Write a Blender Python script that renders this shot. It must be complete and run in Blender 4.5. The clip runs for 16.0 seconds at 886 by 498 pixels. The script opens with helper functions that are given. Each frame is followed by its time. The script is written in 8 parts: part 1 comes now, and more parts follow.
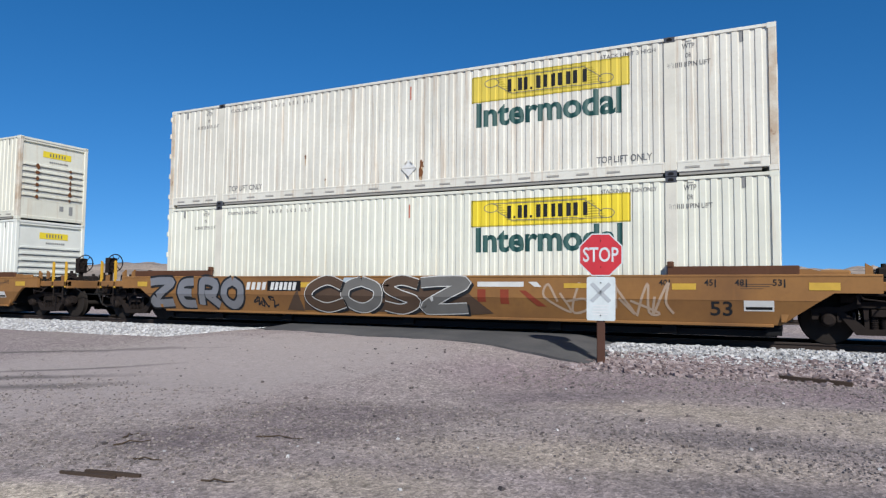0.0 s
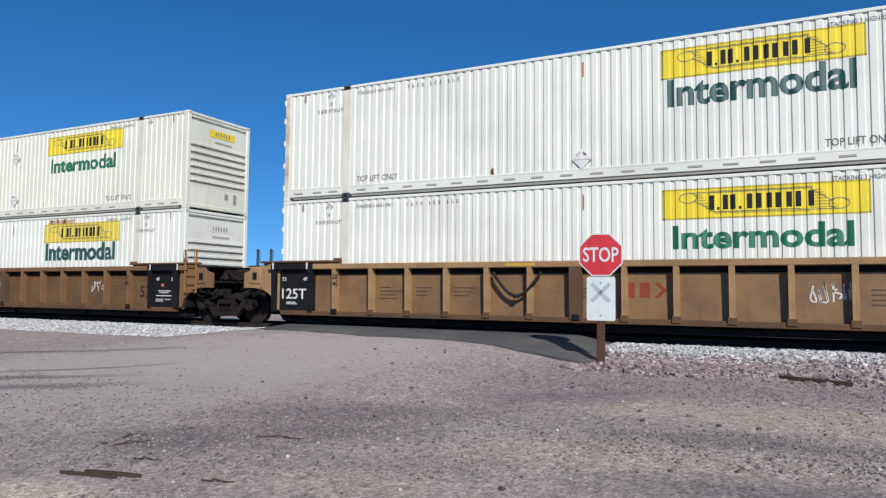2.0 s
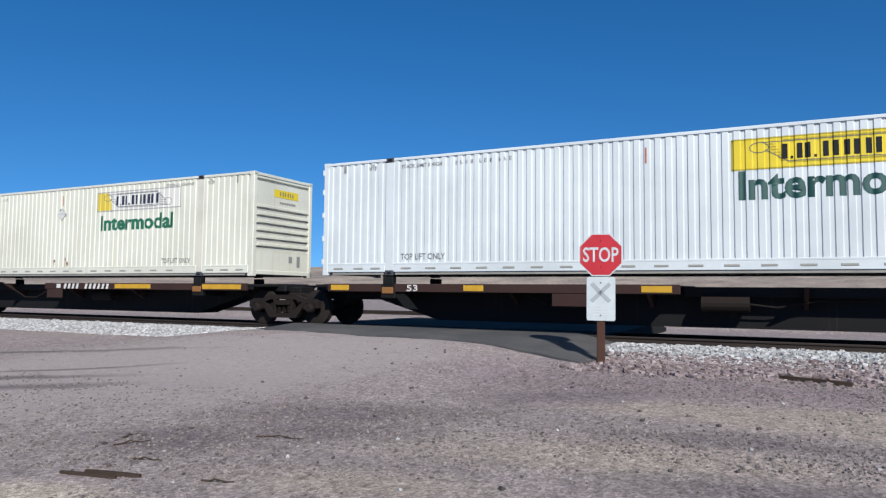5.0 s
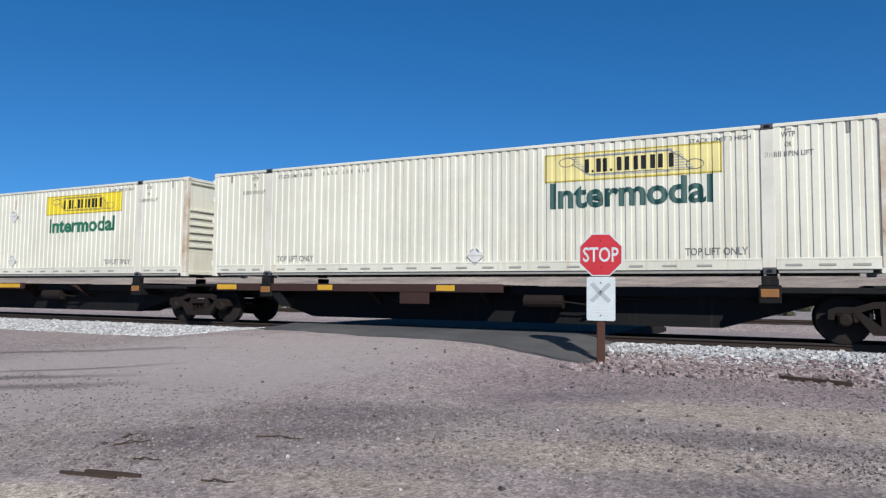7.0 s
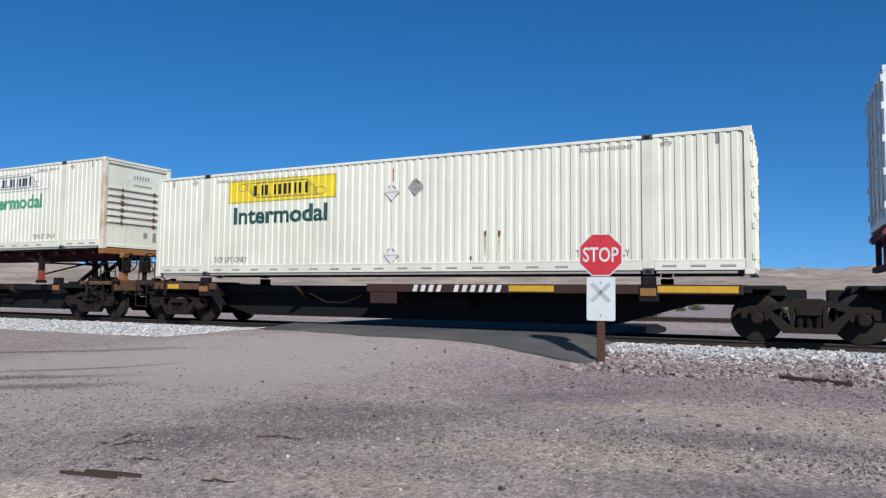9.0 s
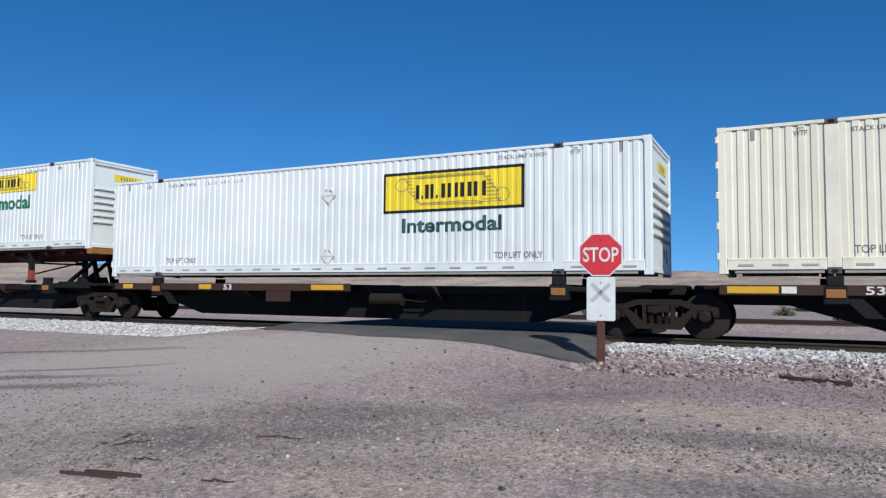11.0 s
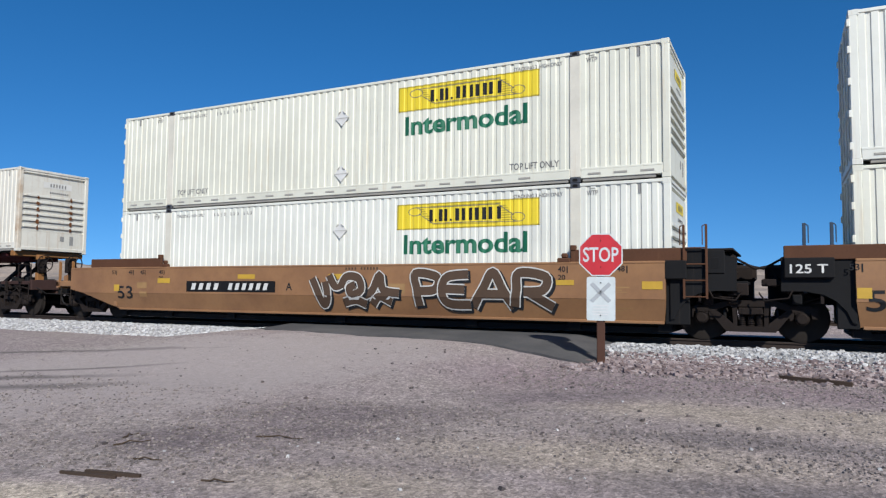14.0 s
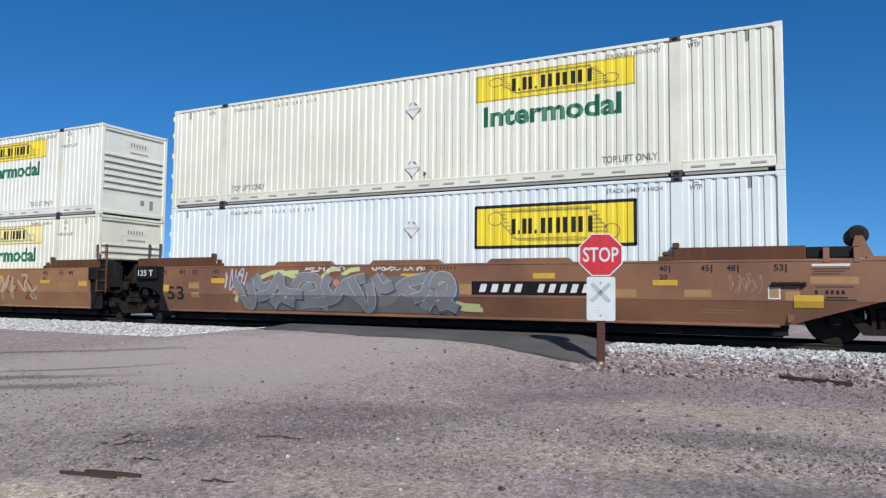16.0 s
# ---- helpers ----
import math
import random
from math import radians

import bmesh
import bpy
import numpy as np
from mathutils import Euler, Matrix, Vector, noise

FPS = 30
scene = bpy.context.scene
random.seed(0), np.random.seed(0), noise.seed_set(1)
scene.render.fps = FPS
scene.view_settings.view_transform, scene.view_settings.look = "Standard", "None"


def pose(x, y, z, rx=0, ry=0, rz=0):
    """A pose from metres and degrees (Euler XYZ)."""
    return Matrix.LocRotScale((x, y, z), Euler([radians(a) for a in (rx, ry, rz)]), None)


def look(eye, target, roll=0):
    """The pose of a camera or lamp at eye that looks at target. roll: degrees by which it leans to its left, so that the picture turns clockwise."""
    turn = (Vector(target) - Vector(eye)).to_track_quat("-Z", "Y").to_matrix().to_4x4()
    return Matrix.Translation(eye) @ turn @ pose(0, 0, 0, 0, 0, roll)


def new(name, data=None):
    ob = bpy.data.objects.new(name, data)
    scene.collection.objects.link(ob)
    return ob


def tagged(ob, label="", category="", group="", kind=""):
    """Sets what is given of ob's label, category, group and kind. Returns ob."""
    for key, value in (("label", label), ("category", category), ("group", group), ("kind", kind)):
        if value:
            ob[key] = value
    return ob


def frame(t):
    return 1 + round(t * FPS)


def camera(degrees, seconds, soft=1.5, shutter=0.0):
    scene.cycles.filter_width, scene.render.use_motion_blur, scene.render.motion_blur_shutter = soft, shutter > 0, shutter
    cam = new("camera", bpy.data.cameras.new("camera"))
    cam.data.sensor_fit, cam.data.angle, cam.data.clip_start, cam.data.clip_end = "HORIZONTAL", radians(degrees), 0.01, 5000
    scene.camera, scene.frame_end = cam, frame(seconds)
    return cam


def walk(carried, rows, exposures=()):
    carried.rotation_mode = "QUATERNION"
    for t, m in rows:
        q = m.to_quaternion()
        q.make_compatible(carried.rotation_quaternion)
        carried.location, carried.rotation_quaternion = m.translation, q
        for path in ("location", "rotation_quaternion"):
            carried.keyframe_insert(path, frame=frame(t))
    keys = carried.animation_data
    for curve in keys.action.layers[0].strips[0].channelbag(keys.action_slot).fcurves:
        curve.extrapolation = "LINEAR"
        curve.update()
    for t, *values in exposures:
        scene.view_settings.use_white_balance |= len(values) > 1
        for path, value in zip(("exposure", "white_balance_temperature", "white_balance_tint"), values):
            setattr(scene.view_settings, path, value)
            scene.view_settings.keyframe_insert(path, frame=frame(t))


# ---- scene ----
cam = camera(65.55, 16.0, soft=1.3)
EYE_Z = 1.6
eye = Vector((0, 0, EYE_Z))
_yaw, _pitch = radians(-26.44), radians(3.617)
_way = Vector((math.sin(_yaw) * math.cos(_pitch), math.cos(_yaw) * math.cos(_pitch), math.sin(_pitch)))
CAM_POSE = look(eye, eye + _way * 10, 0.52)
walk(cam, [(0, CAM_POSE), (16.0, CAM_POSE)], [(0, 0.3), (16.0, 0.3)])

# ---- light: clear desert sky, sun behind and to the right of the camera ----
SUN_DIR = Vector((-1.0, 1.1, -1.1)).normalized()
world = bpy.data.worlds.new("desert_sky")
scene.world = world
world.use_nodes = True
_nt = world.node_tree
_sky = _nt.nodes.new("ShaderNodeTexSky")
_sky.sky_type = "NISHITA"
_sky.sun_disc = False
_sky.sun_elevation = math.asin(-SUN_DIR.z)
_sky.sun_rotation = math.atan2(-SUN_DIR.x, -SUN_DIR.y)
_sky.altitude = 1200
_sky.air_density = 1.0
_sky.dust_density = 0.0
_sky.ozone_density = 4.5
_bg = _nt.nodes["Background"]
_bg.inputs["Strength"].default_value = 0.104
# sky sampled 0.13 higher, so its pale haze band drops below the horizon
_dir = _nt.nodes.new("ShaderNodeTexCoord")
_up = _nt.nodes.new("ShaderNodeVectorMath")
_up.inputs[1].default_value = (0, 0, 0.13)
_unit = _nt.nodes.new("ShaderNodeVectorMath")
_unit.operation = "NORMALIZE"
_nt.links.new(_dir.outputs["Generated"], _up.inputs[0])
_nt.links.new(_up.outputs[0], _unit.inputs[0])
_nt.links.new(_unit.outputs[0], _sky.inputs["Vector"])
_deep = _nt.nodes.new("ShaderNodeHueSaturation")
_deep.inputs["Hue"].default_value = 0.501
_deep.inputs["Saturation"].default_value = 1.28
_nt.links.new(_sky.outputs[0], _deep.inputs["Color"])
_nt.links.new(_deep.outputs[0], _bg.inputs["Color"])
sun_data = bpy.data.lights.new("sun", "SUN")
sun_data.energy = 4.9
sun_data.angle = radians(0.53)
sun_data.color = (1.0, 0.97, 0.91)
sun = new("sun", sun_data)
sun.matrix_world = look((30, -33, 40), Vector((30, -33, 40)) + SUN_DIR)

# ---- places: track along x, rail top height, track centre ----
TRACK_Y, RAIL_Z = 15.736, 0.70
SPEED, SLOW, SLOWER = 19.4439, -0.02719, -0.00052


def travelled(t):
    return SPEED * t + SLOW * t * t + SLOWER * t ** 3


# ---- materials ----
def nodes_of(name):
    m = bpy.data.materials.new(name)
    m.use_nodes = True
    nt = m.node_tree
    return m, nt, nt.nodes["Principled BSDF"]


def add(nt, kind, **values):
    n = nt.nodes.new(kind)
    for k, v in values.items():
        n.inputs[k].default_value = v
    return n


def ramp(nt, source, lo, hi):
    r = nt.nodes.new("ShaderNodeMapRange")
    r.inputs["From Min"].default_value, r.inputs["From Max"].default_value = lo, hi
    nt.links.new(source, r.inputs["Value"])
    return r.outputs["Result"]


def blend(nt, fac, a, b):
    x = nt.nodes.new("ShaderNodeMix")
    x.data_type = "RGBA"
    if isinstance(fac, float):
        x.inputs["Factor"].default_value = fac
    else:
        nt.links.new(fac, x.inputs["Factor"])
    for sock, v in ((x.inputs[6], a), (x.inputs[7], b)):
        if isinstance(v, tuple):
            sock.default_value = (*v[:3], 1)
        else:
            nt.links.new(v, sock)
    return x.outputs[2]


def coords(nt, stretch=(1, 1, 1), shift=0.0):
    tc = nt.nodes.new("ShaderNodeTexCoord")
    mp = nt.nodes.new("ShaderNodeMapping")
    mp.inputs["Scale"].default_value = stretch
    mp.inputs["Location"].default_value = (shift, shift * 0.7, shift * 0.3)
    nt.links.new(tc.outputs["Object"], mp.inputs["Vector"])
    return mp.outputs["Vector"]


def noise_of(nt, vec, scale, detail=5.0, rough=0.6):
    n = add(nt, "ShaderNodeTexNoise", Scale=scale, Detail=detail, Roughness=rough)
    nt.links.new(vec, n.inputs["Vector"])
    return n.outputs["Fac"]


def bumped(nt, bsdf, height, strength, distance):
    b = nt.nodes.new("ShaderNodeBump")
    b.inputs["Strength"].default_value, b.inputs["Distance"].default_value = strength, distance
    nt.links.new(height, b.inputs["Height"])
    nt.links.new(b.outputs["Normal"], bsdf.inputs["Normal"])


# factor on paint and stone colours: the stronger sun then leaves deeper shade
ALBEDO_SCALE = 0.76


def scaled_down(c):
    """A base colour scaled down to balance the stronger sun."""
    return tuple(ALBEDO_SCALE * x for x in c)


def worn(name, base, dirt, rough=0.5, metal=0.0, scale=1.5, amount=0.5, streaks=0.0, streak_colour=(0.35, 0.2, 0.1), rust=0.0, shift=0.0, bump=0.15, fade=None):
    """Painted or bare surface: large stains, fine grain, optional vertical streaks and rust spots."""
    m, nt, b = nodes_of(name)
    base, dirt, streak_colour = scaled_down(base), scaled_down(dirt), scaled_down(streak_colour)
    fade = scaled_down(fade) if fade else None
    v = coords(nt, shift=shift)
    big = noise_of(nt, v, scale, 6)
    fine = noise_of(nt, v, scale * 18, 4)
    col = blend(nt, ramp(nt, big, 0.40, 0.66), base, fade if fade else tuple(0.86 * c for c in base))
    col = blend(nt, ramp(nt, fine, 0.5, 0.5 + 0.6 / max(amount, 0.05)), col, dirt)
    if streaks:
        sv = coords(nt, (5.0, 5.0, 0.22), shift)
        s = noise_of(nt, sv, 1.6, 5, 0.7)
        col = blend(nt, ramp(nt, s, 0.64 - 0.14 * streaks, 0.92), col, streak_colour)
    if rust:
        r1 = noise_of(nt, coords(nt, (1.2, 1.2, 0.8), shift + 3.1), 3.4, 8, 0.72)
        col = blend(nt, ramp(nt, r1, 0.76 - 0.1 * rust, 0.8 - 0.06 * rust), col, (0.16, 0.06, 0.025))
    nt.links.new(col, b.inputs["Base Color"])
    b.inputs["Metallic"].default_value = metal
    b.inputs["Specular IOR Level"].default_value = 0.5 if rough < 0.6 else 0.15
    rr = nt.nodes.new("ShaderNodeMapRange")
    rr.inputs["To Min"].default_value, rr.inputs["To Max"].default_value = rough - 0.1, min(1, rough + 0.2)
    nt.links.new(fine, rr.inputs["Value"])
    nt.links.new(rr.outputs["Result"], b.inputs["Roughness"])
    bumped(nt, b, fine, bump, 0.004)
    return m


PAINTS = [
    worn("container_paint_cream", (0.785, 0.785, 0.665), (0.54, 0.49, 0.40), 0.45, 0, 0.5, 0.35, 0.55, (0.55, 0.42, 0.26), 0.3, 0.0, 0.05),
    worn("container_paint_warm", (0.79, 0.775, 0.645), (0.56, 0.48, 0.37), 0.45, 0, 0.6, 0.4, 0.7, (0.55, 0.4, 0.24), 0.35, 7.3, 0.05),
    worn("container_paint_white", (0.80, 0.81, 0.725), (0.58, 0.55, 0.49), 0.42, 0, 0.5, 0.3, 0.35, (0.58, 0.5, 0.38), 0.1, 13.7, 0.05),
    worn("container_paint_bluish", (0.755, 0.81, 0.815), (0.60, 0.62, 0.62), 0.38, 0, 0.5, 0.2, 0.2, (0.6, 0.6, 0.58), 0.0, 21.0, 0.04),
    worn("container_paint_stained", (0.77, 0.75, 0.655), (0.50, 0.40, 0.29), 0.5, 0, 0.7, 0.5, 0.8, (0.45, 0.26, 0.12), 0.6, 31.0, 0.06),
]
M_FRAME_DIRTY = worn("rail_grey_dirt", (0.34, 0.33, 0.30), (0.18, 0.16, 0.13), 0.7, 0, 2.0, 0.6)
M_CAST = worn("corner_casting_steel", (0.09, 0.10, 0.12), (0.2, 0.12, 0.07), 0.6, 0.3, 6, 0.5)
# near-black for plugs that stand in for the shade inside openings
M_HOLE = worn("dark_hollow", (0.012, 0.012, 0.013), (0.02, 0.02, 0.02), 0.9)
M_RUBBER_SEAL = worn("grey_mark", (0.42, 0.41, 0.37), (0.3, 0.28, 0.24), 0.7)
M_YELLOW = worn("logo_yellow", (0.86, 0.66, 0.03), (0.7, 0.55, 0.1), 0.5, 0, 0.8, 0.3, 0.3, (0.8, 0.7, 0.3), 0, 2.0, 0.03)
M_YELLOW_OLD = worn("logo_yellow_aged", (0.72, 0.56, 0.09), (0.55, 0.45, 0.18), 0.6, 0, 0.8, 0.5, 0.6, (0.5, 0.4, 0.18), 0.2, 5.0, 0.03)
M_YELLOW_PALE = worn("logo_yellow_faded", (0.85, 0.74, 0.32), (0.78, 0.72, 0.5), 0.6, 0, 0.9, 0.6, 0.6, (0.8, 0.78, 0.62), 0, 9.0, 0.03)
M_LOGO_WHITE = worn("logo_white_bleached", (0.80, 0.79, 0.73), (0.66, 0.65, 0.6), 0.6, 0, 0.9, 0.3)
M_OLIVE = worn("logo_shade", (0.50, 0.40, 0.05), (0.42, 0.35, 0.08), 0.6)
M_GREYSHADE = worn("logo_shade_grey", (0.42, 0.43, 0.42), (0.5, 0.5, 0.48), 0.6)
M_INK = worn("black_lettering", (0.02, 0.022, 0.025), (0.08, 0.08, 0.08), 0.6, 0, 3, 0.3)
M_INK_GREY = worn("grey_lettering", (0.18, 0.18, 0.18), (0.3, 0.3, 0.28), 0.7, 0, 5, 0.5)
M_NAVY = worn("navy_lettering", (0.03, 0.04, 0.08), (0.12, 0.13, 0.16), 0.6, 0, 3, 0.3)
M_GREEN = worn("green_lettering", (0.008, 0.15, 0.075), (0.08, 0.2, 0.13), 0.5, 0, 3, 0.3)
M_GREEN_DARK = worn("dark_green_lettering", (0.012, 0.075, 0.065), (0.06, 0.13, 0.11), 0.5, 0, 3, 0.3)
M_GREEN_LIGHT = worn("faded_green_lettering", (0.05, 0.33, 0.17), (0.3, 0.48, 0.36), 0.5, 0, 3, 0.5)
M_RED_MARK = worn("red_mark", (0.55, 0.16, 0.10), (0.6, 0.35, 0.25), 0.6)
M_POST_CREAM = worn("lift_post_aged", (0.77, 0.74, 0.63), (0.56, 0.47, 0.34), 0.5, 0, 1.2, 0.4, 0.6, (0.5, 0.3, 0.14), 0.5, 17.0, 0.05)
M_PLACARD = worn("placard_white", (0.76, 0.76, 0.73), (0.5, 0.48, 0.42), 0.55, 0, 4, 0.5)
M_PLACARD_GREY = worn("placard_grey", (0.3, 0.3, 0.29), (0.5, 0.48, 0.42), 0.6, 0, 4, 0.5)
M_HOLDER = worn("placard_holder", (0.56, 0.55, 0.50), (0.4, 0.38, 0.33), 0.6, 0, 4, 0.5)
M_STAIN = worn("rust_stain", (0.52, 0.38, 0.24), (0.36, 0.2, 0.1), 0.75, 0, 5, 1.6, 0.6, (0.66, 0.58, 0.44))
M_RUST = worn("rust", (0.17, 0.07, 0.03), (0.28, 0.12, 0.05), 0.9, 0, 6, 0.6)

M_TAN = worn("car_paint_tan", (0.39, 0.245, 0.118), (0.20, 0.115, 0.06), 0.6, 0, 0.7, 0.5, 0.55, (0.24, 0.135, 0.065), 0.2, 2.0, 0.1, (0.26, 0.15, 0.075))
M_TAN_DULL = worn("car_paint_tan_dull", (0.225, 0.122, 0.06), (0.12, 0.07, 0.04), 0.65, 0, 0.8, 0.5, 0.6, (0.15, 0.085, 0.045), 0.2, 3.0, 0.1, (0.165, 0.09, 0.048))
M_TAN_DIRTY = worn("car_paint_tan_dirty", (0.135, 0.073, 0.039), (0.08, 0.046, 0.029), 0.75, 0, 0.9, 0.6, 0.6, (0.09, 0.055, 0.035), 0.25, 8.0, 0.1, (0.10, 0.057, 0.034))
M_PANEL = worn("car_panel_tan", (0.25, 0.14, 0.058), (0.11, 0.06, 0.03), 0.5, 0, 1.3, 0.6, 0.6, (0.13, 0.07, 0.036), 0.2, 12.0, 0.1, (0.165, 0.086, 0.04))
M_PANEL_DULL = worn("car_panel_dull", (0.165, 0.092, 0.042), (0.08, 0.047, 0.026), 0.6, 0, 1.3, 0.6, 0.7, (0.10, 0.058, 0.032), 0.25, 14.0, 0.1, (0.115, 0.064, 0.033))
M_GUARD = worn("car_guard_dark_brown", (0.11, 0.05, 0.028), (0.05, 0.03, 0.02), 0.7, 0, 1.5, 0.6, 0.4, (0.2, 0.1, 0.05))
M_POST_RUSTY = worn("post_rust_streaked", (0.70, 0.66, 0.56), (0.36, 0.2, 0.1), 0.6, 0, 2.2, 0.8, 1.0, (0.26, 0.11, 0.045), 1.3, 23.0, 0.06, (0.52, 0.42, 0.31))
M_ORANGE = worn("car_paint_orange", (0.30, 0.15, 0.052), (0.17, 0.09, 0.045), 0.6, 0, 0.6, 0.5, 0.5, (0.28, 0.14, 0.05), 0.15, 4.0, 0.1, (0.20, 0.10, 0.042))
M_BROWN = worn("car_paint_brown", (0.32, 0.165, 0.072), (0.17, 0.09, 0.05), 0.48, 0, 0.75, 0.5, 0.5, (0.30, 0.16, 0.07), 0.05, 6.0, 0.08, (0.235, 0.115, 0.052))
M_RUSSET = worn("car_paint_russet", (0.25, 0.118, 0.06), (0.13, 0.065, 0.04), 0.48, 0, 0.75, 0.5, 0.5, (0.22, 0.105, 0.055), 0.05, 11.0, 0.08, (0.165, 0.077, 0.043))
M_MAROON = worn("deck_maroon", (0.055, 0.03, 0.026), (0.03, 0.021, 0.019), 0.75, 0, 1.5, 0.6, 0.4, (0.05, 0.03, 0.025), 0.3)
M_BLACK = worn("car_black", (0.011, 0.011, 0.012), (0.03, 0.026, 0.022), 0.65, 0, 1.2, 0.5, 0.3, (0.07, 0.055, 0.04))
M_TRUCK = worn("truck_iron", (0.022, 0.0165, 0.0145), (0.05, 0.032, 0.022), 0.75, 0.1, 3.0, 0.6, 0, (0, 0, 0), 0.4)
M_WHEEL = worn("wheel_steel", (0.03, 0.025, 0.022), (0.06, 0.042, 0.033), 0.75, 0.2, 3.0, 0.5)
M_STRIPE = worn("reflective_yellow", (0.60, 0.37, 0.04), (0.5, 0.32, 0.06), 0.5, 0, 4, 0.4)
M_STRIPE_OLD = worn("reflective_yellow_dirty", (0.66, 0.38, 0.04), (0.36, 0.21, 0.06), 0.6, 0, 4, 0.6)
M_WHITE = worn("white_lettering", (0.72, 0.72, 0.69), (0.45, 0.42, 0.38), 0.6, 0, 3, 0.4)
M_GRAB = worn("grab_iron", (0.30, 0.14, 0.05), (0.14, 0.07, 0.04), 0.7, 0, 5, 0.5)
M_GRAB_YELLOW = worn("grab_yellow", (0.62, 0.36, 0.04), (0.3, 0.18, 0.05), 0.7, 0, 5, 0.5)
M_TREAD = worn("tyre_rubber", (0.022, 0.022, 0.023), (0.06, 0.055, 0.05), 0.85, 0, 8, 0.5)
M_RIM = worn("rim_cream", (0.62, 0.50, 0.30), (0.3, 0.2, 0.12), 0.5, 0.2, 8, 0.5)
M_RIM_ALU = worn("rim_bright", (0.75, 0.75, 0.74), (0.4, 0.4, 0.4), 0.3, 0.8, 8, 0.4)
M_CHASSIS = worn("chassis_red", (0.075, 0.018, 0.018), (0.04, 0.02, 0.02), 0.7, 0, 2, 0.6)
M_CHASSIS_RED = worn("leg_red", (0.30, 0.06, 0.045), (0.14, 0.05, 0.04), 0.7, 0, 3, 0.6)
M_RED_LAMP = worn("lamp_red", (0.6, 0.05, 0.02), (0.4, 0.05, 0.03), 0.35)
M_EMBLEM_RED = worn("red_paint_faded", (0.27, 0.055, 0.03), (0.26, 0.11, 0.055), 0.6, 0, 3, 0.4)
M_BLUE = worn("blue_grey_rubber", (0.05, 0.075, 0.11), (0.03, 0.04, 0.05), 0.6)

M_RAIL = worn("rail_steel", (0.055, 0.042, 0.036), (0.09, 0.062, 0.048), 0.7, 0.3, 2, 0.5)
M_RAILHEAD = worn("rail_head_polished", (0.10, 0.085, 0.075), (0.07, 0.055, 0.05), 0.65, 0.4, 2, 0.3)
M_TIE = worn("tie_wood", (0.06, 0.046, 0.036), (0.13, 0.11, 0.09), 0.9, 0, 3, 0.6)
M_POST = worn("sign_post_wood", (0.085, 0.042, 0.03), (0.15, 0.085, 0.055), 0.85, 0, 5, 0.6, 0.6, (0.06, 0.035, 0.025))
M_SIGN_RED = worn("sign_red", (0.56, 0.022, 0.032), (0.5, 0.1, 0.1), 0.4, 0, 3, 0.3, 0.3, (0.62, 0.2, 0.18))
M_SIGN_WHITE = worn("sign_white", (0.62, 0.68, 0.68), (0.6, 0.6, 0.58), 0.45, 0, 4, 0.3)
M_SIGN_GREY = worn("sign_grey_print", (0.42, 0.45, 0.47), (0.55, 0.56, 0.56), 0.6)
M_WOOD = worn("weathered_board", (0.065, 0.045, 0.034), (0.14, 0.105, 0.08), 0.95, 0, 6, 0.6)
M_TWIG = worn("twig", (0.07, 0.05, 0.035), (0.15, 0.11, 0.08), 0.95, 0, 9, 0.5)


def stone_material(name, a, b, c):
    m, nt, p = nodes_of(name)
    a, b, c = scaled_down(a), scaled_down(b), scaled_down(c)
    g = nt.nodes.new("ShaderNodeNewGeometry")
    cr = nt.nodes.new("ShaderNodeValToRGB")
    cr.color_ramp.elements[0].color, cr.color_ramp.elements[1].color = (*a, 1), (*c, 1)
    mid = cr.color_ramp.elements.new(0.5)
    mid.color = (*b, 1)
    nt.links.new(g.outputs["Random Per Island"], cr.inputs["Fac"])
    n = noise_of(nt, coords(nt), 40, 4)
    nt.links.new(blend(nt, ramp(nt, n, 0.4, 0.9), cr.outputs["Color"], tuple(0.6 * x for x in b)), p.inputs["Base Color"])
    p.inputs["Roughness"].default_value = 0.9
    return m


M_BALLAST_STONE = stone_material("ballast_stone", (0.30, 0.295, 0.29), (0.54, 0.535, 0.53), (0.74, 0.735, 0.73))
M_PEBBLE = stone_material("pebble", (0.09, 0.078, 0.075), (0.22, 0.187, 0.176), (0.38, 0.33, 0.30))
M_PINK_STONE = stone_material("pink_stone", (0.14, 0.10, 0.10), (0.29, 0.225, 0.22), (0.46, 0.39, 0.38))


def patch_mask(nt, cx, cy, rx, ry, turn, ragged, edge=(0.6, 1.15)):
    """A ragged oval on the ground, 1 inside and 0 outside."""
    tc = nt.nodes.new("ShaderNodeTexCoord")
    mp = nt.nodes.new("ShaderNodeMapping")
    mp.vector_type = "TEXTURE"
    mp.inputs["Location"].default_value = (cx, cy, 0)
    mp.inputs["Rotation"].default_value = (0, 0, turn)
    mp.inputs["Scale"].default_value = (rx, ry, 1000)
    nt.links.new(tc.outputs["Object"], mp.inputs["Vector"])
    ln = nt.nodes.new("ShaderNodeVectorMath")
    ln.operation = "LENGTH"
    nt.links.new(mp.outputs["Vector"], ln.inputs[0])
    ad = nt.nodes.new("ShaderNodeMath")
    ad.operation = "ADD"
    nt.links.new(ln.outputs["Value"], ad.inputs[0])
    sub = nt.nodes.new("ShaderNodeMath")
    sub.operation = "MULTIPLY_ADD"
    sub.inputs[1].default_value, sub.inputs[2].default_value = 2.6, -1.3
    nt.links.new(ragged, sub.inputs[0])
    nt.links.new(sub.outputs[0], ad.inputs[1])
    return ramp(nt, ad.outputs[0], edge[1], edge[0])


